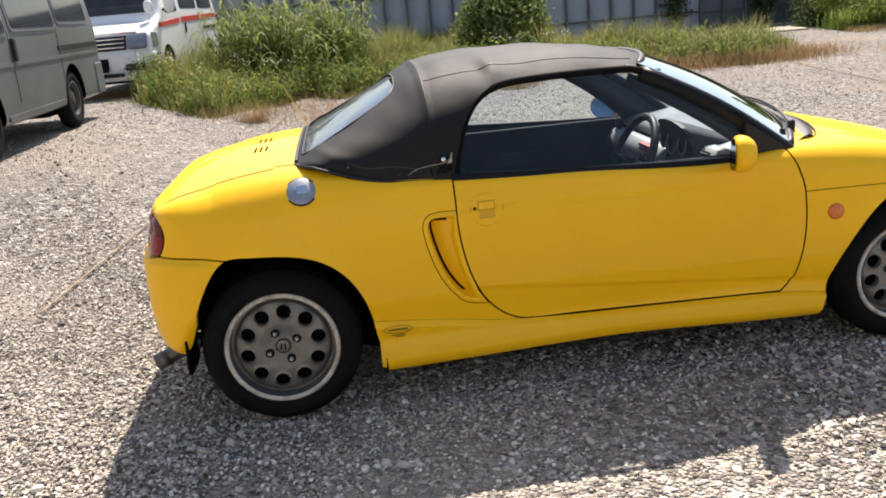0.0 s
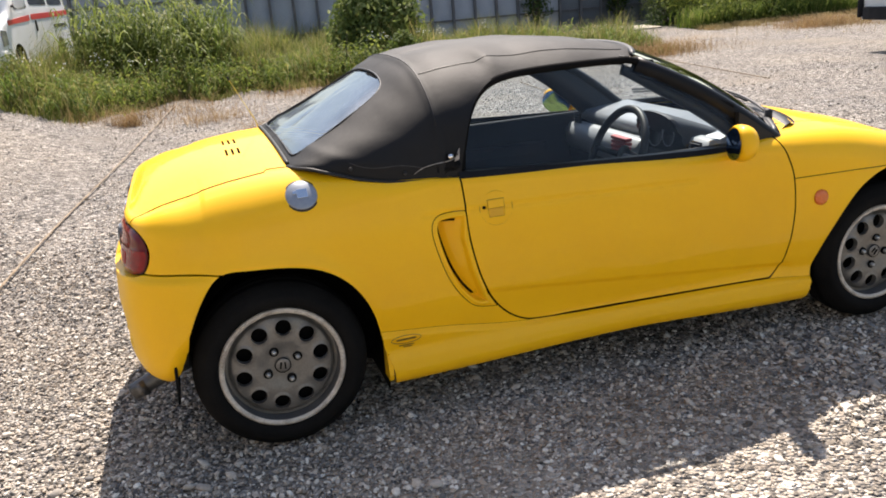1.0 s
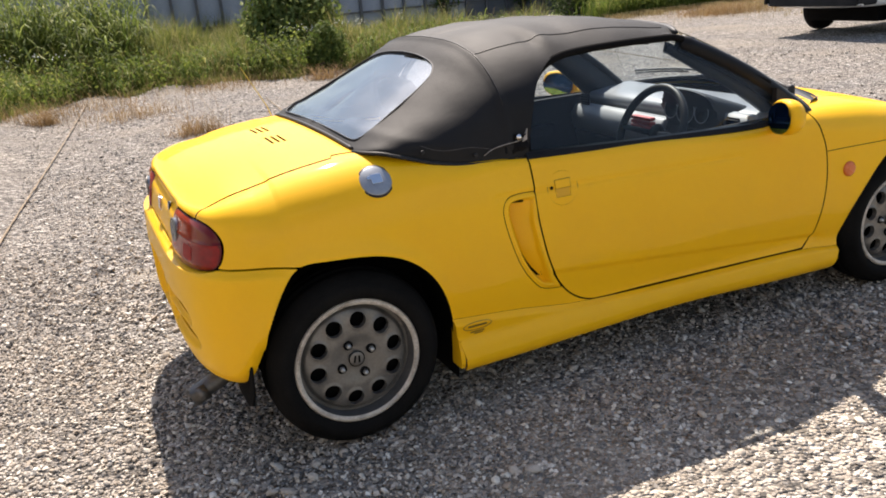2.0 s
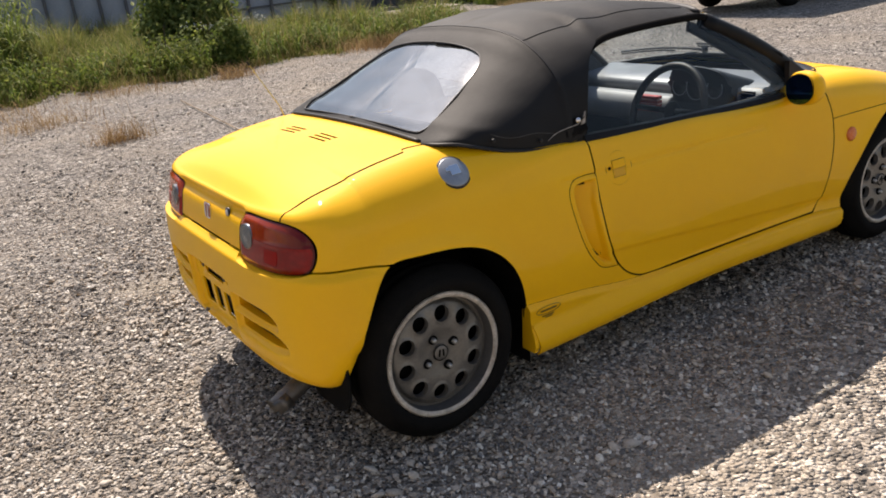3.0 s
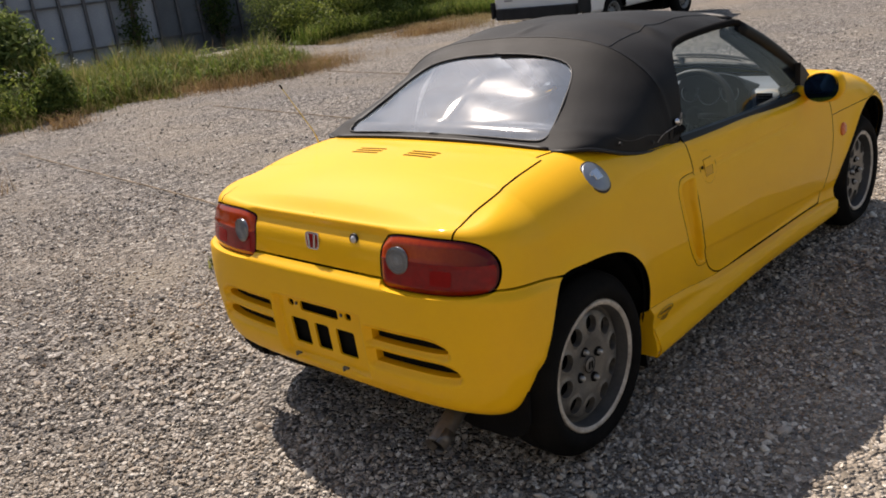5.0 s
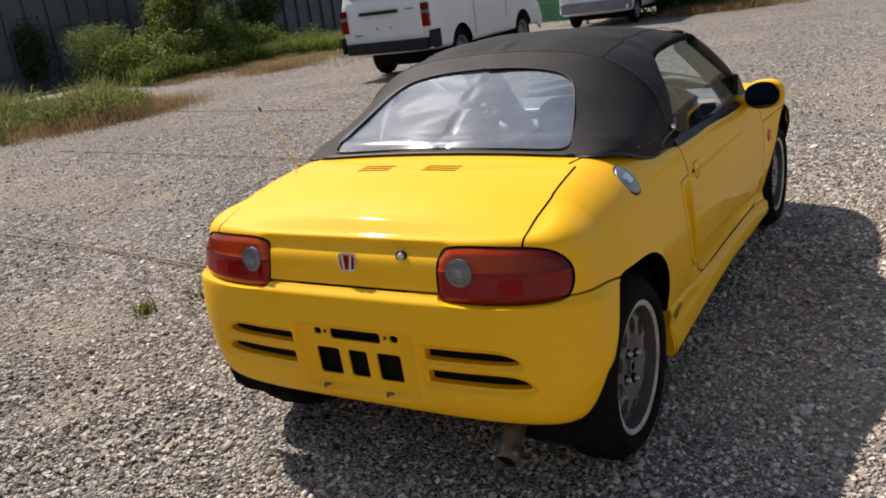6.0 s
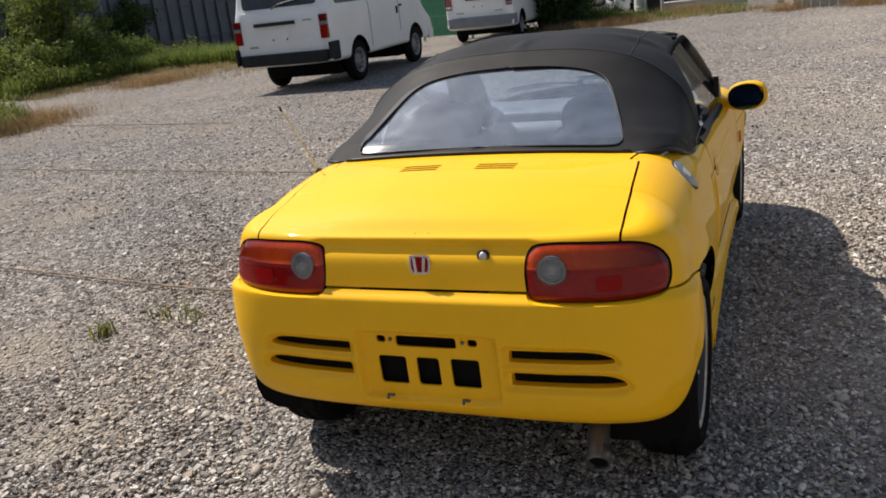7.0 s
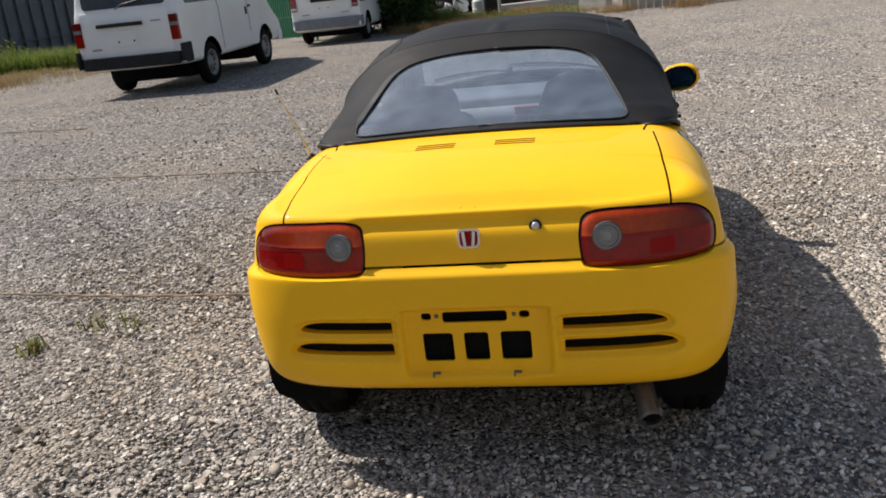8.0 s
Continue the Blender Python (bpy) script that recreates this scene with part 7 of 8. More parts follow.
# leafy weeds among the grass
lumps_w = []
gw = np.random.default_rng(91)
for cx, cy, sx, sy, n in ((-2.62, 10.5, 0.16, 0.2, 7), (-1.7, 9.9, 0.6, 0.4, 9), (-0.6, 11.4, 0.8, 0.5, 10), (0.9, 11.7, 0.6, 0.3, 5), (2.1, 11.2, 0.4, 0.2, 4), (4.7, 12.3, 0.3, 0.3, 4), (-2.3, 10.9, 0.5, 0.6, 8)):
    for k in range(n):
        x, y, r = gw.normal(cx, sx), gw.normal(cy, sy), 0.12 + 0.16 * gw.random()
        lumps_w.append(((x, y, float(ground_h(x, y)) + 0.12 + 0.34 * gw.random()), (r, r, r * 1.3)))
p, f = leaf_cloud([c for c, r in lumps_w], [r for c, r in lumps_w], 5200, 0.030)
tagged(child("weeds", raw_mesh("weeds", p, f, LEAF_LIGHT), None, "leafy pale green weeds standing among the grass"), "", "weeds", "", "stuff")
# the thicket that closes the yard beyond the grass
THICKET = (
    ("tree", 14.9, 16.5, 2.1, 1.5, 4.2, 34, 12000, 0.050, LEAF_LIGHT, 0.3, "young feathery pale green tree among the vines"),
    ("tree", 15.9, 17.4, 1.6, 1.2, 4.0, 26, 8000, 0.050, LEAF, 0.5, "dark green young tree behind the vines"),
    ("thicket", 12.9, 15.6, 2.0, 1.4, 0.95, 26, 7500, 0.046, LEAF_LIGHT, 0.0, "tangled pale green vines at the edge of the gravel"),
    ("thicket", 14.2, 15.3, 1.8, 0.9, 1.15, 26, 7500, 0.046, LEAF_LIGHT, 0.0, "tangled pale green vines at the edge of the gravel"),
    ("thicket", 15.5, 15.9, 1.6, 0.9, 1.15, 20, 6000, 0.044, LEAF, 0.0, "tangled green weeds by the fence"),
    ("thicket", 16.7, 15.6, 1.5, 0.8, 0.80, 16, 4500, 0.040, LEAF, 0.0, "tangled green weeds by the fence"),
    ("thicket", 13.4, 14.7, 2.8, 0.5, 0.42, 20, 4500, 0.044, LEAF_LIGHT, 0.0, "low trailing vines creeping over the gravel"),
    ("thicket", 17.0, 14.5, 1.2, 0.9, 0.50, 12, 2600, 0.036, LEAF_LIGHT, 0.0, "low pale green weeds by the fence"),
    ("thicket", 12.3, 16.6, 1.0, 0.5, 0.42, 9, 2600, 0.040, LEAF_DARK, 0.0, "low dark green mound of leaves"),
    # the hedge's shade is put into its leaf colour, LEAF_DARK
    ("thicket", 18.9, 4.35, 1.2, 1.5, 0.9, 26, 7000, 0.050, LEAF_DARK, -0.25, "dense dark green hedge beside the parked van"),
    ("thicket", 18.8, 4.6, 1.3, 1.4, 2.7, 40, 12000, 0.050, LEAF_DARK, 0.1, "dense dark green hedge beside the parked van"),
    ("thicket", 20.3, 4.5, 1.4, 1.5, 2.7, 36, 11000, 0.055, LEAF_DARK, 0.1, "dense dark green hedge beside the parked van"),
)
for i, (name, x, y, w, d, h, n, cnt, size, mat_, low, label) in enumerate(THICKET):
    shrub(name, x, y, lumps_for(w, d, h, n, 20 + i, low), cnt, size, mat_, label, "tree" if name == "tree" else "shrub", stems=4)
clipped = [((0.42 * math.copysign(1, a), 0.3 * math.copysign(1, b), 0.55 + 0.45 * c), (0.34, 0.34, 0.34)) for a in (-1, 1) for b in (-1, 1) for c in (-0.4, 0.5, 1.35)] + [((0.0, 0.0, 1.22), (0.55, 0.5, 0.30)), ((0.0, -0.2, 0.6), (0.6, 0.4, 0.5))]
shrub("clipped_bush", 12.6, 17.45, clipped, 11000, 0.026, BUSH_LEAF, "squat clipped green bush before the fence", stems=4)
# thin pole before the fence
bm = fresh()
tube(bm, [(19.1, 18.75, 0.0), (19.13, 18.75, 3.2)], 0.022, 8)
tagged(part("fence_pole", bm, plain("bare_pole", (0.24, 0.23, 0.22), (0.38, 0.37, 0.35), rough=0.8), None, "thin bare pole standing before the fence"), "", "pole")

# ---- the sheet fence along the back ----
SHEET = plain("fence_sheet", (0.20, 0.225, 0.27), (0.34, 0.37, 0.42), rough=0.6, scale=0.9, fine=30, metal=0.1)
SHEET_DARK = plain("weathered_fence_sheet", (0.055, 0.065, 0.080), (0.13, 0.145, 0.165), rough=0.65, scale=1.3, fine=30, metal=0.1)
POST = plain("fence_post", (0.05, 0.052, 0.058), (0.11, 0.11, 0.12), rough=0.6)
fence = thing("fence", pose(-10, 21.6, 0, 0, 0, -5.2), "tall pale blue-grey steel sheet fence with dark posts", "fence", "", "structure")
me_sheet = me_post = None
for k in range(60):
    bm = fresh()
    if me_sheet is None:
        prism(bm, [(0.0, 0.0), (0.0, 0.03), (0.05, 0.05), (0.28, 0.05), (0.33, 0.03), (0.625, 0.03), (0.625, 0.0)], "z", 0.0, 3.0)
        ob = part("sheet", bm, SHEET, fence)
        me_sheet = ob.data
        me_dark = me_sheet.copy()
        me_dark.materials[0] = SHEET_DARK
        bm = fresh()
        box(bm, (0.60, -0.06, 1.55), (0.07, 0.09, 3.1), 0.008)
        po = part("post", bm, POST, fence)
        me_post = po.data
    else:
        ob = child("sheet", me_sheet, fence)
        po = child("post", me_post, fence)
        bm.free()
    ob.location.x = po.location.x = 0.62 * k
    # sheets from the 34th on take the darker blue-grey
    if k >= 33:
        ob.data = me_dark
for z in (0.5, 1.62, 2.7):
    bm = fresh()
    box(bm, (18.6, -0.045, z), (37.2, 0.04, 0.05), 0.005)
    part("rail", bm, POST, fence)

# unseen sheet wall added behind the walk to block sky and bounce light
WALL = plain("wall_sheet", (0.26, 0.25, 0.235), (0.38, 0.365, 0.34), rough=0.85, scale=0.7, fine=25)
bm = fresh()
box(bm, (-5.4, -2.6, 2.0), (0.2, 14.0, 4.0), 0.02, Matrix.Rotation(radians(36.9), 3, "Z"))
tagged(part("wall_west", bm, WALL, None, "plain grey sheet wall closing the yard"), "", "wall", "", "structure")

# pale slab of a path, low kerb and the boards across the far end
CONCRETE = plain("concrete", (0.34, 0.32, 0.29), (0.50, 0.48, 0.44), rough=0.9, bump=0.4)
BOARD = plain("weathered_board", (0.34, 0.29, 0.21), (0.50, 0.44, 0.34), rough=0.85, bump=0.3)
bm = fresh()
prism(bm, [(9.6, 16.2), (11.4, 16.0), (11.8, 17.4), (9.9, 17.8)], "z", -0.05, 0.03, 0.01)
tagged(part("slab", bm, plain("dusty_slab", (0.25, 0.225, 0.18), (0.38, 0.34, 0.27), rough=0.95, bump=0.4), None, "worn pale concrete slab beside the grass"), "", "slab", "", "structure")
bm = fresh()
box(bm, (22.35, 1.0, 0.09), (0.35, 2.7, 0.24), 0.03, Matrix.Rotation(radians(17), 3, "Z"))
tagged(part("kerb", bm, CONCRETE, None, "long pale concrete kerb at the yard's end"), "", "kerb", "", "structure")
bm = fresh()
box(bm, (20.35, -0.42, 0.10), (0.3, 0.8, 0.30), 0.03, Matrix.Rotation(radians(-30), 3, "Z"))
tagged(part("kerb", bm, CONCRETE, None, "short pale concrete kerb block in the verge"), "", "kerb", "", "structure")
# dark shed behind the kerb
SHED_WALL = plain("tarred_board", (0.020, 0.015, 0.014), (0.055, 0.040, 0.036), rough=0.85, bump=0.3)
SHED_DOOR = plain("maroon_door", (0.060, 0.016, 0.020), (0.11, 0.030, 0.034), rough=0.7)
shed = thing("shed", pose(24.2, 2.4, 0, 0, 0, 8), "dark tarred timber shed with a maroon door", "shed")
bm = fresh()
box(bm, (1.35, 0.0, 1.2), (2.7, 5.6, 2.4), 0.02)
part("wall", bm, SHED_WALL, shed)
bm = fresh()
prism(bm, [(-0.35, 2.42), (-0.35, 2.50), (1.35, 3.10), (3.05, 2.50), (3.05, 2.42), (1.35, 3.02)], "y", -3.0, 3.0, 0.01)
part("roof", bm, plain("shed_roof", (0.05, 0.05, 0.052), (0.11, 0.11, 0.112), rough=0.7), shed)
me_plank = None
for k in range(24):
    if me_plank is None:
        bm = fresh()
        box(bm, (-0.012, 0, 1.2), (0.024, 0.215, 2.36), 0.004)
        o = part("plank", bm, SHED_WALL, shed)
        me_plank = o.data
    else:
        o = child("plank", me_plank, shed)
    o.location = (0.004 * (k % 3), -2.65 + 0.23 * k, 0.0)
bm = fresh()
box(bm, (-0.035, -1.0, 1.0), (0.03, 0.9, 1.96), 0.006)
part("door", bm, SHED_DOOR, shed, "faded maroon door")
boards = thing("board_fence", pose(18.2, -1.1, 0, 0, 0, -90), "buff weathered board fence at the yard's end", "fence", "", "structure")
me_board = None
for k in range(34):
    if me_board is None:
        bm = fresh()
        box(bm, (0, 0, 0.75), (0.17, 0.02, 1.5), 0.004)
        o = part("board", bm, BOARD, boards)
        me_board = o.data
    else:
        o = child("board", me_board, boards)
    o.location = (0.18 * k, 0.003 * (k % 3), 0.0)
bm = fresh()
box(bm, (3.0, 0.03, 1.1), (6.3, 0.04, 0.08))
part("rail", bm, BOARD, boards)
# green mesh panel by the far van
MESH_GREEN = plain("green_paint", (0.10, 0.30, 0.16), (0.20, 0.42, 0.25), rough=0.6)
SHEET_GREEN = plain("green_sheet", (0.030, 0.20, 0.10), (0.060, 0.29, 0.15), rough=0.6, scale=2.0)
panel = thing("mesh_panel", pose(18.2, 7.05, 0, 0, 0, 84), "green sheet panel behind pale green wire mesh", "fence panel")
bm = fresh()
box(bm, (0, -0.045, 0.93), (1.32, 0.012, 1.66), 0.003)
part("sheet", bm, SHEET_GREEN, panel, "deep green sheet")
for k in range(22):
    bm = fresh()
    tube(bm, [(-0.65 + 0.062 * k, 0, 0.12), (-0.65 + 0.062 * k, 0, 1.75)], 0.012, 5)
    part("wire", bm, MESH_GREEN, panel)
for z in (0.12, 0.6, 1.15, 1.75):
    bm = fresh()
    box(bm, (0, 0, z), (1.36, 0.03, 0.03))
    part("bar", bm, MESH_GREEN, panel)
for x in (-0.68, 0.68):
    bm = fresh()
    box(bm, (x, 0, 0.9), (0.05, 0.05, 1.82), 0.006)
    part("post", bm, MESH_GREEN, panel)
# scrapped scooter by the hedge
scoot = thing("scrap_scooter", pose(22.6, 3.6, 0.05, -62, 0, 72), "old white scooter lying among weeds", "scooter")
WHITE_PL = plain("scooter_white", (0.62, 0.62, 0.60), (0.76, 0.76, 0.74), rough=0.4)
bm = fresh()
cushion(bm, (0.25, 0, 0.48), (0.75, 0.3, 0.3), 3.0, Matrix.Rotation(radians(-18), 3, "Y"))
part("rear_body", bm, WHITE_PL, scoot, "", True)
bm = fresh()
cushion(bm, (-0.5, 0, 0.62), (0.16, 0.38, 0.6), 3.0, Matrix.Rotation(radians(18), 3, "Y"))
part("leg_shield", bm, WHITE_PL, scoot, "", True)
bm = fresh()
cushion(bm, (-0.15, 0, 0.28), (0.6, 0.28, 0.10), 3.5)
part("footboard", bm, BLACK_TRIM, scoot, "", True)
bm = fresh()
cushion(bm, (0.28, 0, 0.70), (0.6, 0.24, 0.12), 3.0)
part("saddle", bm, BLACK_TRIM, scoot, "black saddle", True)
for x in (-0.68, 0.55):
    bm = fresh()
    lathe(bm, [(-0.05, 0.14), (-0.05, 0.20), (-0.02, 0.225), (0.02, 0.225), (0.05, 0.20), (0.05, 0.14), (-0.05, 0.14)], "y", 24, (x, 0, 0.215))
    part("wheel", bm, TYRE, scoot, "", True)
bm = fresh()
tube(bm, [(-0.62, 0, 0.3), (-0.50, 0, 0.95), (-0.46, 0, 1.0)], 0.025, 8)
tube(bm, [(-0.44, -0.28, 1.02), (-0.46, 0, 1.0), (-0.44, 0.28, 1.02)], 0.014, 8)
part("handlebar", bm, BLACK_TRIM, scoot, "", True)
bm = fresh()
lathe(bm, [(0.0, 0.0), (0.0, 0.15), (0.03, 0.165), (0.15, 0.16), (0.17, 0.17), (0.19, 0.16), (0.38, 0.158), (0.42, 0.13), (0.43, 0.0)], "z", 28, (21.8, 2.8, 0.0))
tagged(part("plastic_drum", bm, WHITE_PL, None, "white plastic drum beside the scooter"), "", "drum")
crate = thing("rubbish_bin", pose(21.5, 2.4, 0, 0, 0, 12), "small black bin with a dull grey lid", "bin")
bm = fresh()
prism(bm, [(-0.17, 0.0), (0.17, 0.0), (0.20, 0.42), (-0.20, 0.42)], "y", -0.19, 0.19, 0.02)
part("bin_body", bm, BLACK_TRIM, crate)
bm = fresh()
cushion(bm, (0, 0, 0.46), (0.42, 0.42, 0.12), 3.5)
part("lid", bm, plain("grey_lid", (0.20, 0.20, 0.21), (0.34, 0.34, 0.35), rough=0.5), crate, "dull grey lid", True)
bm = fresh()
tube(bm, [(20.9, 2.1, 0), (20.9, 2.1, 1.5)], 0.045, 12)
tagged(part("pole", bm, CONCRETE, None, "short grey concrete pole at the verge"), "", "pole")


# ---- parked vans ----
VAN_WHITE = plain("van_white", (0.66, 0.66, 0.64), (0.78, 0.78, 0.77), rough=0.35, coat=0.3, scale=1.5)
VAN_SILVER = plain("van_silver", (0.130, 0.137, 0.148), (0.182, 0.189, 0.200), rough=0.35, metal=0.35, coat=0.3, scale=1.5)
DARK_GLASS = plain("dark_van_glass", (0.016, 0.019, 0.021), (0.040, 0.045, 0.049), rough=0.08, rough_var=0.03, spec=0.42)
GREY_BUMPER = plain("grey_bumper", (0.016, 0.017, 0.018), (0.032, 0.032, 0.033), rough=0.8, spec=0.15)
BLUE_GREY = plain("blue_grey_bumper", (0.12, 0.13, 0.15), (0.20, 0.21, 0.23), rough=0.55)
STRIPE_RED = plain("red_stripe", (0.50, 0.03, 0.02), (0.62, 0.06, 0.04), rough=0.4)
HEADLAMP = plain("headlamp_glass", (0.10, 0.105, 0.11), (0.34, 0.35, 0.37), rough=0.1, metal=0.4)
INK_GREY = plain("grey_ink", (0.25, 0.25, 0.25), (0.36, 0.36, 0.36), rough=0.5)
WHEEL_STEEL = plain("steel_wheel", (0.13, 0.13, 0.127), (0.26, 0.26, 0.25), rough=0.5, metal=0.4)

DARK_RIM = plain("dark_steel_wheel", (0.018, 0.018, 0.018), (0.05, 0.048, 0.046), rough=0.55, metal=0.3)


class Van:
    """A one-box van. x runs forward from the tail, y to its left, z up."""

    def __init__(self, name, m, label, length, width, height, belt, sill, axle_r, wheelbase, wheel_r, paint, nose=0.55, nose_z=0.95, lean=0.13, rim=None):
        self.ob = thing(name, m, label, "van")
        self.len, self.w, self.h, self.belt, self.sill = length, width / 2, height, belt, sill
        self.axles, self.wr, self.lean = (axle_r, axle_r + wheelbase), wheel_r, lean
        self.rim = rim or WHEEL_STEEL
        h = height
        self.outline = smooth_loop([(0.03, sill + 0.03), (0.0, 0.55), (0.0, belt), (0.05, belt + 0.25), (0.12, h - 0.12), (0.24, h - 0.01), (0.6, h + 0.02), (length * 0.5, h + 0.03), (length - nose - 0.75, h - 0.02), (length - nose - 0.45, h - 0.13),
                                    (length - nose, belt + 0.06), (length - 0.30, nose_z), (length - 0.06, nose_z - 0.18), (length, 0.55), (length - 0.03, sill + 0.03), (length * 0.8, sill), (length * 0.2, sill)], 5)
        gx, gz = np.linspace(-0.02, length + 0.02, 110), np.linspace(sill - 0.03, h + 0.06, 46)
        v = np.array([(x, -self.half(z), z) for x in gx for z in gz])
        t = grid_tris(110, 46)
        v, t = clip(v, t, -polygon_distance(v[:, 0], v[:, 2], self.outline) - 0.07)
        for a in self.axles:
            v, t = clip(v, t, np.hypot(v[:, 0] - a, (v[:, 2] - wheel_r) * 0.95) - wheel_r - 0.055)
        parts_v = [v, v * (1, -1, 1)]
        parts_t = [t, t[:, ::-1] + len(v)]
        o = self.outline
        c = o.mean(0)
        # the wrap across roof, nose and tail, rounded towards the sides
        nrm = np.stack([np.roll(o[:, 1], -1) - np.roll(o[:, 1], 1), -(np.roll(o[:, 0], -1) - np.roll(o[:, 0], 1))], 1)
        nrm /= np.linalg.norm(nrm, axis=1)[:, None]
        if ((o + nrm * 0.1 - c) ** 2).sum() > ((o - c) ** 2).sum():
            nrm = -nrm
        rows = []
        for fr, ins in ((-1, 0.072), (-0.995, 0.045), (-0.975, 0.018), (-0.93, 0.003), (-0.5, -0.012), (0, -0.018), (0.5, -0.012), (0.93, 0.003), (0.975, 0.018), (0.995, 0.045), (1, 0.072)):
            q = o + nrm * ins
            rows.append(np.stack([q[:, 0], fr * self.half(q[:, 1]), q[:, 1]], 1))
        wv = np.stack(rows, 1).reshape(-1, 3)
        base = sum(len(q) for q in parts_v)
        wt_ = grid_tris(len(o), len(rows), True)[:, ::-1]
        for a in self.axles:
            wv, wt_ = clip(wv, wt_, np.where(wv[:, 2] < 0.9, np.hypot(wv[:, 0] - a, (wv[:, 2] - wheel_r) * 0.95) - wheel_r - 0.055, 1.0))
        parts_v.append(wv)
        parts_t.append(wt_ + base)
        child("body", mesh_of(np.concatenate(parts_v), np.concatenate(parts_t), paint), self.ob)
        # dark underside and wheel wells
        bm = fresh()
        box(bm, (length / 2, 0, sill + 0.10), (length - 0.5, width - 0.46, 0.2), 0.02)
        for a in self.axles:
            box(bm, (a, 0, wheel_r + 0.12), (wheel_r * 2 + 0.14, width - 0.46, wheel_r * 1.7), 0.02)
        part("underbody", bm, MATT_BLACK, self.ob)
        src = None
        for a in self.axles:
            for s in (-1, 1):
                w = self.wheel()
                w.parent = self.ob
                w.matrix_basis = pose(a, s * (self.w - 0.105), wheel_r, 0, 20 * a, 0 if s < 0 else 180)

    def half(self, z):
        z = np.asarray(z, float)
        up = ((z - self.belt) / (self.h - self.belt)).clip(0, 1)
        low = ((0.6 - z) / 0.6).clip(0, 1)
        return self.w - self.lean * up ** 1.2 - 0.05 * low ** 2

    def wheel(self):
        r = self.wr
        ob = thing("wheel", pose(0, 0, 0), "", "")
        bm = fresh()
        lathe(bm, [(0.08, r * 0.62), (0.09, r * 0.8), (0.07, r - 0.012), (0.02, r), (-0.05, r), (-0.075, r - 0.02), (-0.085, r * 0.82), (-0.08, r * 0.66), (-0.06, r * 0.60)], sides=40)
        part("tyre", bm, TYRE, ob, "black tyre", True)
        bm = fresh()
        lathe(bm, [(-0.06, r * 0.62), (-0.078, r * 0.63), (-0.07, r * 0.56), (-0.03, r * 0.50), (-0.025, r * 0.34), (-0.05, r * 0.26), (-0.055, r * 0.12), (-0.058, 0.002)], sides=36)
        rim = part("rim", bm, self.rim, ob, "grey steel rim", True)
        for k in range(10):
            a = math.tau * k / 10
            bm = fresh()
            lathe(bm, [(-0.040, r * 0.055), (-0.046, r * 0.055), (-0.046, 0.001)], sides=10, origin=(r * 0.42 * math.cos(a), 0, r * 0.42 * math.sin(a)))
            part("rim_slot", bm, MATT_BLACK, rim)
        return ob

    def side_panel(self, name, poly, material, side=-1, proud=0.006, label="", thick=0.012, steps=(40, 16)):
        poly = np.asarray(poly, float)
        lo, hi = poly.min(0), poly.max(0)
        gx, gz = np.linspace(lo[0] - 0.01, hi[0] + 0.01, steps[0]), np.linspace(lo[1] - 0.01, hi[1] + 0.01, steps[1])
        v = np.array([(x, -self.half(z) - proud, z) for x in gx for z in gz])
        t = grid_tris(*steps)
        v, t = clip(v, t, -polygon_distance(v[:, 0], v[:, 2], poly))
        return sheet_part(name, v, t, material, self.ob, label, thick, side > 0)

    def end_x(self, z, front):
        o = self.outline
        mid = self.len / 2
        q = o[o[:, 0] > mid] if front else o[o[:, 0] < mid]
        q = q[(q[:, 0] > self.len - 1.6) if front else (q[:, 0] < 0.4)]
        q = q[np.argsort(q[:, 1])]
        return np.interp(z, q[:, 1], q[:, 0])

    def end_panel(self, name, poly, material, front=False, proud=0.022, label="", thick=0.02, steps=(26, 18)):
        poly = np.asarray(poly, float)
        lo, hi = poly.min(0), poly.max(0)
        gy, gz = np.linspace(lo[0] - 0.01, hi[0] + 0.01, steps[0]), np.linspace(lo[1] - 0.01, hi[1] + 0.01, steps[1])
        sg = 1 if front else -1
        v = np.array([(float(self.end_x(z, front)) + sg * (proud - 0.012 * (abs(y) / self.w) ** 6), y, z) for y in gy for z in gz])
        t = grid_tris(*steps)
        if not front:
            t = t[:, ::-1]
        v, t = clip(v, t, -polygon_distance(v[:, 1], v[:, 2], poly))
        return sheet_part(name, v, t, material, self.ob, label, thick)

    def bumper(self, front, z0, z1, material, deep=0.10, arm=0.26):
        bm = fresh()
        w = self.w + 0.012
        x = self.len if front else 0.0
        s = 1 if front else -1
        plan = [(x - s * arm, -w), (x - s * 0.05, -w), (x + s * (deep - 0.05), -w + 0.08), (x + s * deep, -w + 0.25), (x + s * deep, w - 0.25), (x + s * (deep - 0.05), w - 0.08), (x - s * 0.05, w), (x - s * arm, w), (x - s * arm, w - 0.05), (x - s * 0.02, w - 0.06), (x - s * 0.02, -w + 0.06), (x - s * arm, -w + 0.05)]
        prism(bm, plan, "z", z0, z1, 0.02)
        return part("front_bumper" if front else "rear_bumper", bm, material, self.ob)

    def block(self, name, c, s, material, label="", bevel=0.01, parent=None):
        bm = fresh()
        box(bm, c, s, bevel)
        return part(name, bm, material, parent or self.ob, label)


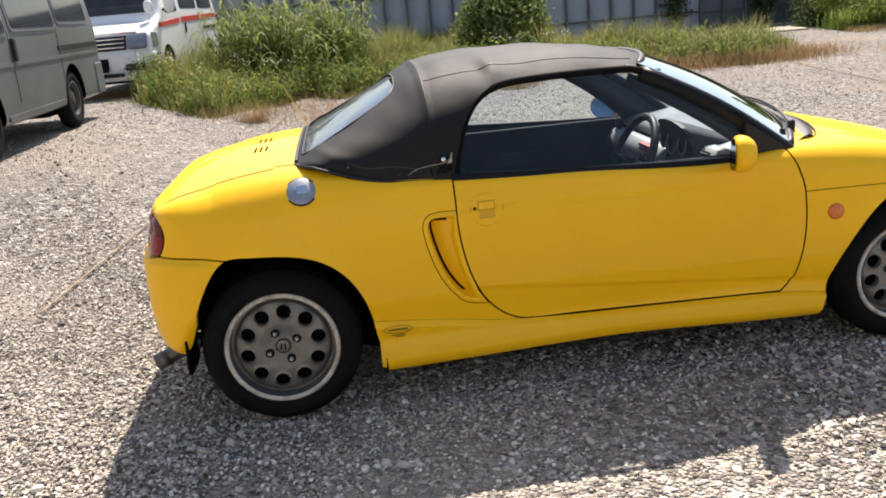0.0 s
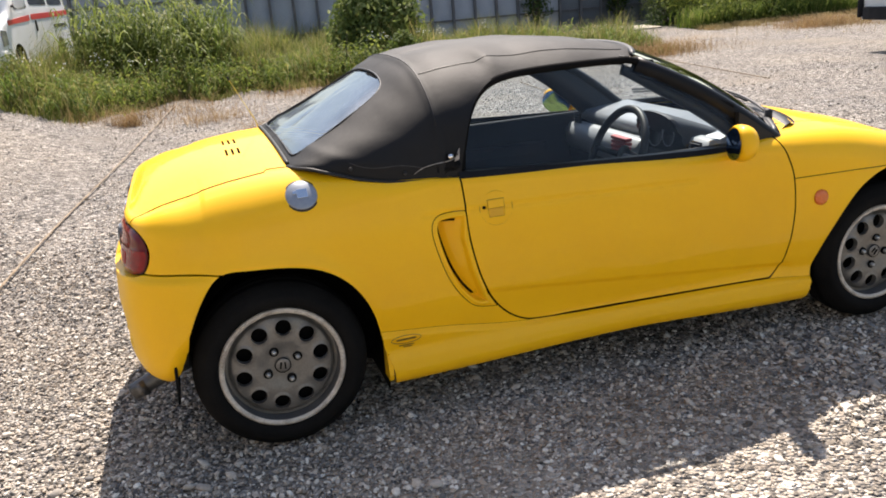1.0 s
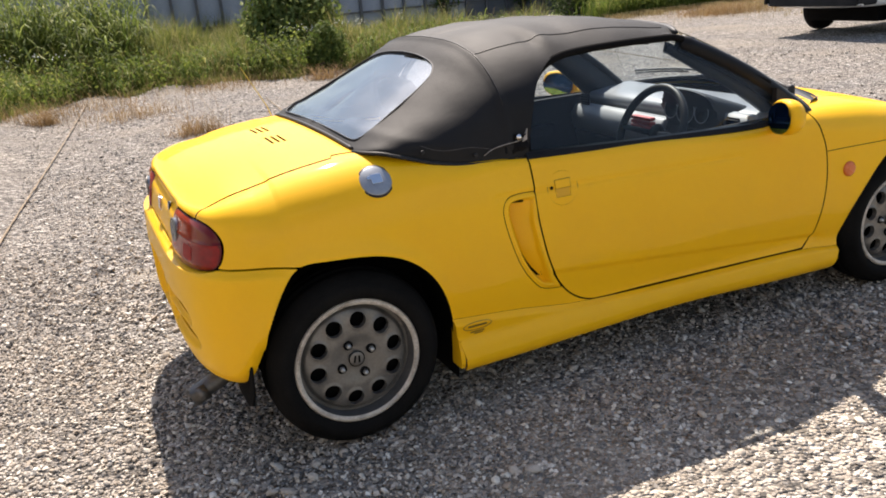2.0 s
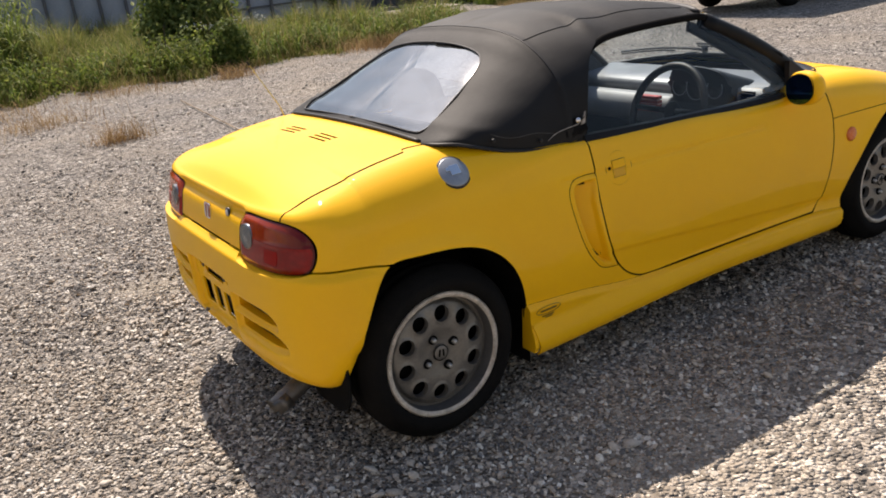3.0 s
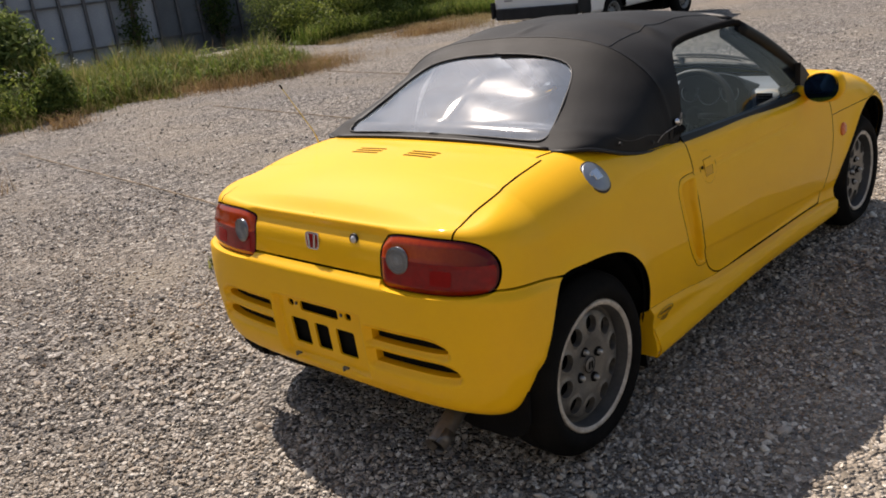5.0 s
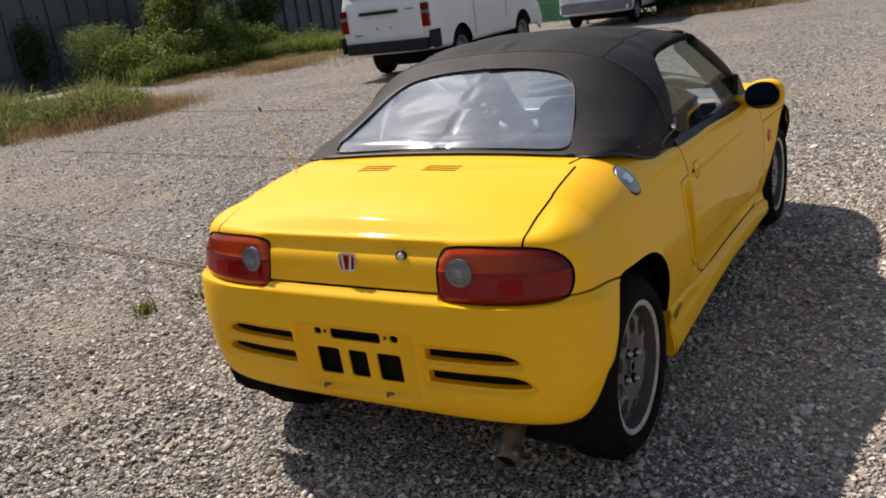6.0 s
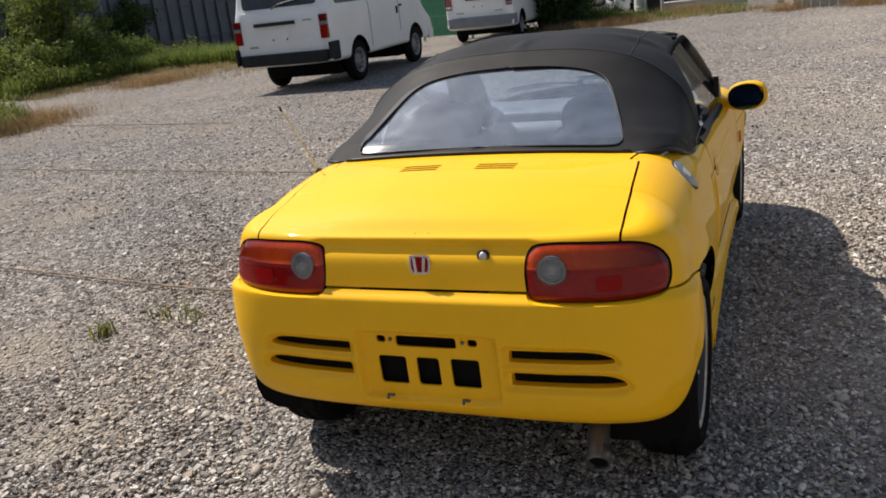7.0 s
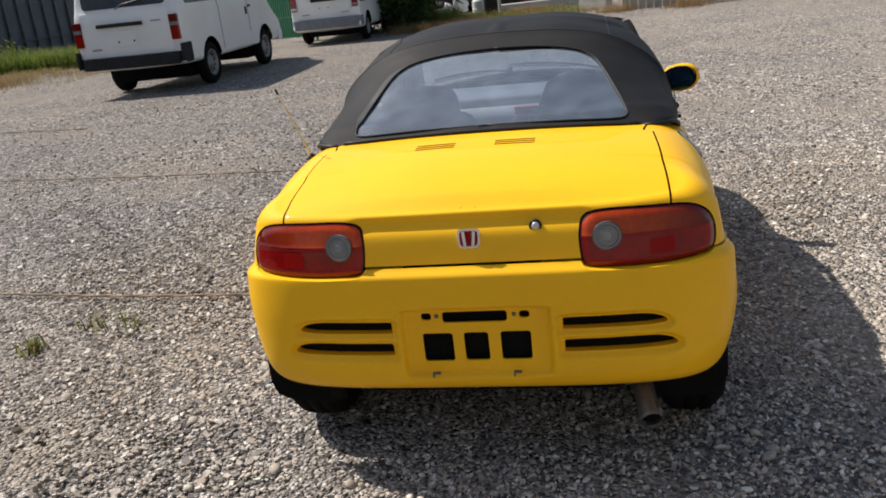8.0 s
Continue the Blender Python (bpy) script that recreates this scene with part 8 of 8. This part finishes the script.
def rounded(x0, x1, z0, z1, r=0.06):
    return smooth_loop([(x0 + r, z0), (x1 - r, z0), (x1 - 0.25 * r, z0 + 0.25 * r), (x1, z0 + r), (x1, z1 - r), (x1 - 0.25 * r, z1 - 0.25 * r), (x1 - r, z1), (x0 + r, z1), (x0 + 0.25 * r, z1 - 0.25 * r), (x0, z1 - r), (x0, z0 + r), (x0 + 0.25 * r, z0 + 0.25 * r)], 3)


# the nearer white van, seen from its right rear
v1 = Van("delivery_van", pose(9.52, 6.50, 0, 0, 0, 1.0), "white delivery van with a dark rear bumper", 4.45, 1.69, 1.95, 1.12, 0.40, 1.02, 2.50, 0.33, VAN_WHITE)
v1.end_panel("rear_window", rounded(-0.66, 0.66, 1.32, 1.78, 0.08), DARK_GLASS, label="dark tailgate window")
gate = v1.end_panel("tailgate", rounded(-0.72, 0.72, 0.62, 1.27, 0.05), VAN_WHITE, proud=0.016)
v1.block("tailgate_handle", (-0.045, 0.08, 1.075), (0.03, 0.74, 0.055), BLACK_TRIM, "black grab strip", 0.008, gate)
v1.block("plate_recess", (-0.022, 0.05, 0.88), (0.012, 0.42, 0.22), VAN_WHITE, "", 0.004, gate)
for y in (-0.11, 0.14):
    v1.block("plate_screw", (-0.032, y, 0.83), (0.008, 0.022, 0.03), BLACK_TRIM, "", 0.002, gate)
v1.block("lettering_bar", (-0.026, -0.50, 1.09), (0.006, 0.16, 0.022), INK_GREY, "plain grey bar of lettering", 0.001, gate)
v1.block("lettering_bar", (-0.026, 0.52, 0.74), (0.006, 0.16, 0.03), INK_GREY, "plain grey bar of lettering", 0.001, gate)
bm = fresh()
tube(bm, [(-0.03, 0.10, 1.30), (-0.03, -0.02, 1.36), (0.0, -0.40, 1.42)], 0.010, 6)
part("rear_wiper", bm, BLACK_TRIM, v1.ob)
for s in (-1, 1):
    lamp = v1.block("tail_lamp", (-0.005, s * 0.775, 0.895), (0.07, 0.13, 0.21), RED_LENS, "red and amber tail lamp", 0.012)
    v1.block("amber_lens", (-0.005, s * 0.775, 1.10), (0.07, 0.13, 0.11), AMBER_LENS, "amber lens", 0.012, lamp)
    v1.block("clear_lens", (-0.005, s * 0.775, 1.02), (0.072, 0.13, 0.05), CLEAR_LENS, "clear lens", 0.008, lamp)
v1.bumper(False, 0.44, 0.62, GREY_BUMPER)
v1.bumper(True, 0.38, 0.58, VAN_WHITE, 0.08)
for s in (-1, 1):
    v1.block("bumper_corner", (0.10, s * 0.850, 0.60), (0.34, 0.03, 0.26), GREY_BUMPER, "dark corner guard", 0.01)
    for a, b in ((0.35, 1.45), (1.60, 2.72), (2.95, 3.72)):
        v1.side_panel("side_window", rounded(a, b, 1.28, 1.72, 0.06), DARK_GLASS, s, label="dark side window")
    v1.side_panel("door_seam", [(2.80, 0.62), (2.80, 1.75), (2.812, 1.75), (2.812, 0.62)], BLACK_TRIM, s, 0.003, steps=(6, 20))
    v1.side_panel("door_seam", [(1.52, 0.45), (1.52, 1.75), (1.532, 1.75), (1.532, 0.45)], BLACK_TRIM, s, 0.003, steps=(6, 20))
    v1.block("door_handle", (2.70, s * 0.852, 1.03), (0.05, 0.03, 0.13), BLACK_TRIM, "black pull handle")
    v1.block("door_handle", (2.88, s * 0.852, 1.10), (0.10, 0.03, 0.04), BLACK_TRIM, "black pull handle")
v1.end_panel("windscreen", rounded(-0.68, 0.68, 1.20, 1.72, 0.08), DARK_GLASS, True)

# the farther white van
v2 = Van("compact_van", pose(16.25, 5.50, 0, 0, 0, 2.0), "white compact van with a blue-grey rear bumper", 3.9, 1.58, 1.86, 1.10, 0.30, 0.78, 2.40, 0.285, VAN_WHITE)
v2.end_panel("rear_window", rounded(-0.60, 0.60, 1.18, 1.68, 0.08), DARK_GLASS)
g2 = v2.end_panel("tailgate", rounded(-0.58, 0.58, 0.60, 1.13, 0.05), VAN_WHITE, proud=0.016)
v2.block("plate_lamp_bar", (-0.04, 0.0, 0.98), (0.03, 0.58, 0.08), GREY_BUMPER, "grey moulding over the plate", 0.01, g2)
for y in (-0.09, 0.11):
    v2.block("plate_screw", (-0.03, y, 0.80), (0.008, 0.022, 0.025), BLACK_TRIM, "", 0.002, g2)
for y in (-0.46, 0.44):
    v2.block("lettering_bar", (-0.026, y, 0.68), (0.006, 0.18, 0.025), INK_GREY, "plain grey bar of lettering", 0.001, g2)
for s in (-1, 1):
    l2 = v2.block("tail_lamp", (0.0, s * 0.70, 0.92), (0.06, 0.14, 0.30), RED_LENS, "red tail lamp", 0.012)
    v2.block("clear_lens", (0.0, s * 0.70, 0.82), (0.062, 0.14, 0.06), CLEAR_LENS, "", 0.006, l2)
    v2.side_panel("side_window", rounded(0.3, 1.4, 1.18, 1.62, 0.06), DARK_GLASS, s)
    v2.side_panel("side_window", rounded(1.55, 2.4, 1.18, 1.62, 0.06), DARK_GLASS, s)
    v2.side_panel("waist_moulding", rounded(0.10, 0.85, 0.86, 0.93, 0.03), GREY_BUMPER, s)
v2.bumper(False, 0.36, 0.58, BLUE_GREY)
v2.bumper(True, 0.34, 0.56, BLUE_GREY)
v2.end_panel("windscreen", rounded(-0.62, 0.62, 1.15, 1.60, 0.08), DARK_GLASS, True)

# silver minibus: tail away from the yard's middle, its left side in view
v3 = Van("silver_minibus", pose(-3.595, 8.30, 0.34, 0, 0, -90), "silver minibus with dark tinted side windows", 4.70, 1.69, 1.98, 1.10, 0.27, 1.29, 2.60, 0.325, VAN_SILVER, lean=0.11, rim=DARK_RIM)
for a, b, lo in ((0.36, 1.50, 1.20), (1.66, 2.96, 1.15), (3.14, 3.95, 1.11)):
    v3.side_panel("window_frame", rounded(a - 0.035, b + 0.035, lo - 0.035, 1.775, 0.08), VAN_SILVER, 1, 0.012)
    v3.side_panel("side_window", rounded(a, b, lo, 1.74, 0.07), DARK_GLASS, 1, 0.017, label="dark tinted side window")
v3.side_panel("slide_rail", rounded(0.10, 1.66, 0.885, 0.94, 0.02), BLACK_TRIM, 1, 0.010, label="dark sliding door rail")
v3.side_panel("crease", [(0.1, 0.80), (0.1, 0.835), (4.3, 0.835), (4.3, 0.80)], VAN_SILVER, 1, 0.010)
v3.side_panel("sill_moulding", [(1.72, 0.30), (1.72, 0.36), (3.44, 0.36), (3.44, 0.30)], VAN_SILVER, 1, 0.014)
v3.block("door_handle", (3.00, 0.858, 0.95), (0.07, 0.035, 0.22), BLACK_TRIM, "dark sliding door handle", 0.012)
for x in (1.60, 3.06):
    v3.side_panel("door_seam", [(x, 0.40), (x, 1.75), (x + 0.010, 1.75), (x + 0.010, 0.40)], BLACK_TRIM, 1, 0.003, steps=(6, 20))
v3.bumper(False, 0.30, 0.68, VAN_SILVER, 0.08, 0.34)
v3.bumper(True, 0.30, 0.62, VAN_SILVER, 0.10)
for s in (-1, 1):
    v3.block("tail_lamp", (0.0, s * 0.70, 1.0), (0.06, 0.11, 0.45), RED_LENS, "tall red tail lamp", 0.02)
v3.end_panel("rear_window", rounded(-0.62, 0.62, 1.20, 1.72, 0.08), DARK_GLASS)

# white ambulance, nose towards the yard
v4 = Van("ambulance", pose(-3.006, 15.78, 0.36, 0, 0, -95.6), "white ambulance with a red side stripe", 4.80, 1.70, 2.30, 1.20, 0.24, 0.95, 2.90, 0.33, VAN_WHITE, nose=0.80, nose_z=1.06, lean=0.14)
v4.end_panel("windscreen", rounded(-0.70, 0.70, 1.29, 1.82, 0.08), DARK_GLASS, True, 0.03)
gr = v4.end_panel("grille", rounded(-0.46, 0.46, 0.72, 0.94, 0.03), BLACK_TRIM, True, 0.035, "dark grille with chrome bars")
for z in (0.765, 0.83, 0.895):
    v4.block("grille_bar", (float(v4.end_x(z, True)) + 0.042, 0, z), (0.02, 0.88, 0.020), CHROME, "chrome bar", 0.004, gr)
v4.block("bonnet_trim", (float(v4.end_x(0.975, True)) + 0.03, 0, 0.975), (0.03, 1.25, 0.03), CHROME, "", 0.006)
for s in (-1, 1):
    v4.end_panel("headlamp", rounded(0.48, 0.80, 0.72, 0.96, 0.05) if s > 0 else rounded(-0.80, -0.48, 0.72, 0.96, 0.05), HEADLAMP, True, 0.045, "clear headlamp")
    v4.end_panel("fog_lamp", rounded(0.44, 0.76, 0.40, 0.50, 0.03) if s > 0 else rounded(-0.76, -0.44, 0.40, 0.50, 0.03), BLACK_TRIM, True, 0.11, "dark fog lamp recess")
    v4.side_panel("corner_lamp", [(4.40, 0.74), (4.40, 0.94), (4.68, 0.96), (4.68, 0.72)], HEADLAMP, s, 0.010, "clear corner lens")
v4.bumper(True, 0.24, 0.66, VAN_WHITE, 0.09, 0.40)
v4.bumper(False, 0.30, 0.60, VAN_WHITE, 0.08)
v4.end_panel("lower_intake", rounded(-0.40, 0.40, 0.31, 0.37, 0.02), BLACK_TRIM, True, 0.11, "dark slot in the bumper")
v4.end_panel("plate_panel", rounded(-0.17, 0.17, 0.40, 0.60, 0.02), MATT_BLACK, True, 0.115, "blank dark plate panel")
for a, b in ((1.55, 2.72), (0.30, 1.40)):
    v4.side_panel("side_window", rounded(a, b, 1.32, 1.80, 0.06), DARK_GLASS, 1)
v4.side_panel("door_window", [(2.95, 1.28), (3.72, 1.25), (3.55, 1.55), (3.30, 1.82), (2.95, 1.82)], DARK_GLASS, 1)
v4.side_panel("red_stripe", [(0.05, 1.13), (0.05, 1.22), (2.80, 1.17), (2.80, 1.08)], STRIPE_RED, 1, 0.008, "red stripe")
v4.side_panel("red_stripe", [(2.90, 1.07), (2.90, 1.16), (4.20, 1.09), (4.20, 1.02)], STRIPE_RED, 1, 0.008, "red stripe")
v4.block("door_handle", (2.55, 0.858, 0.98), (0.05, 0.03, 0.18), BLACK_TRIM)
v4.side_panel("slide_rail", rounded(0.25, 1.25, 0.92, 0.98, 0.02), GREY_BUMPER, 1, 0.010)
bm = fresh()
cushion(bm, (3.85, 0.98, 1.40), (0.10, 0.18, 0.30), 3.2)
mm = part("door_mirror", bm, VAN_WHITE, v4.ob, "white door mirror", True)
bm = fresh()
tube(bm, [(3.80, 0.80, 1.28), (3.82, 0.94, 1.33)], 0.02, 8)
part("mirror_arm", bm, BLACK_TRIM, mm)
bm = fresh()
cushion(bm, (4.22, 0.74, 1.36), (0.10, 0.14, 0.20), 3.0)
tube(bm, [(4.26, 0.72, 1.06), (4.22, 0.74, 1.3)], 0.018, 8)
part("wing_mirror", bm, VAN_WHITE, v4.ob, "white wing mirror on the bonnet edge", True)
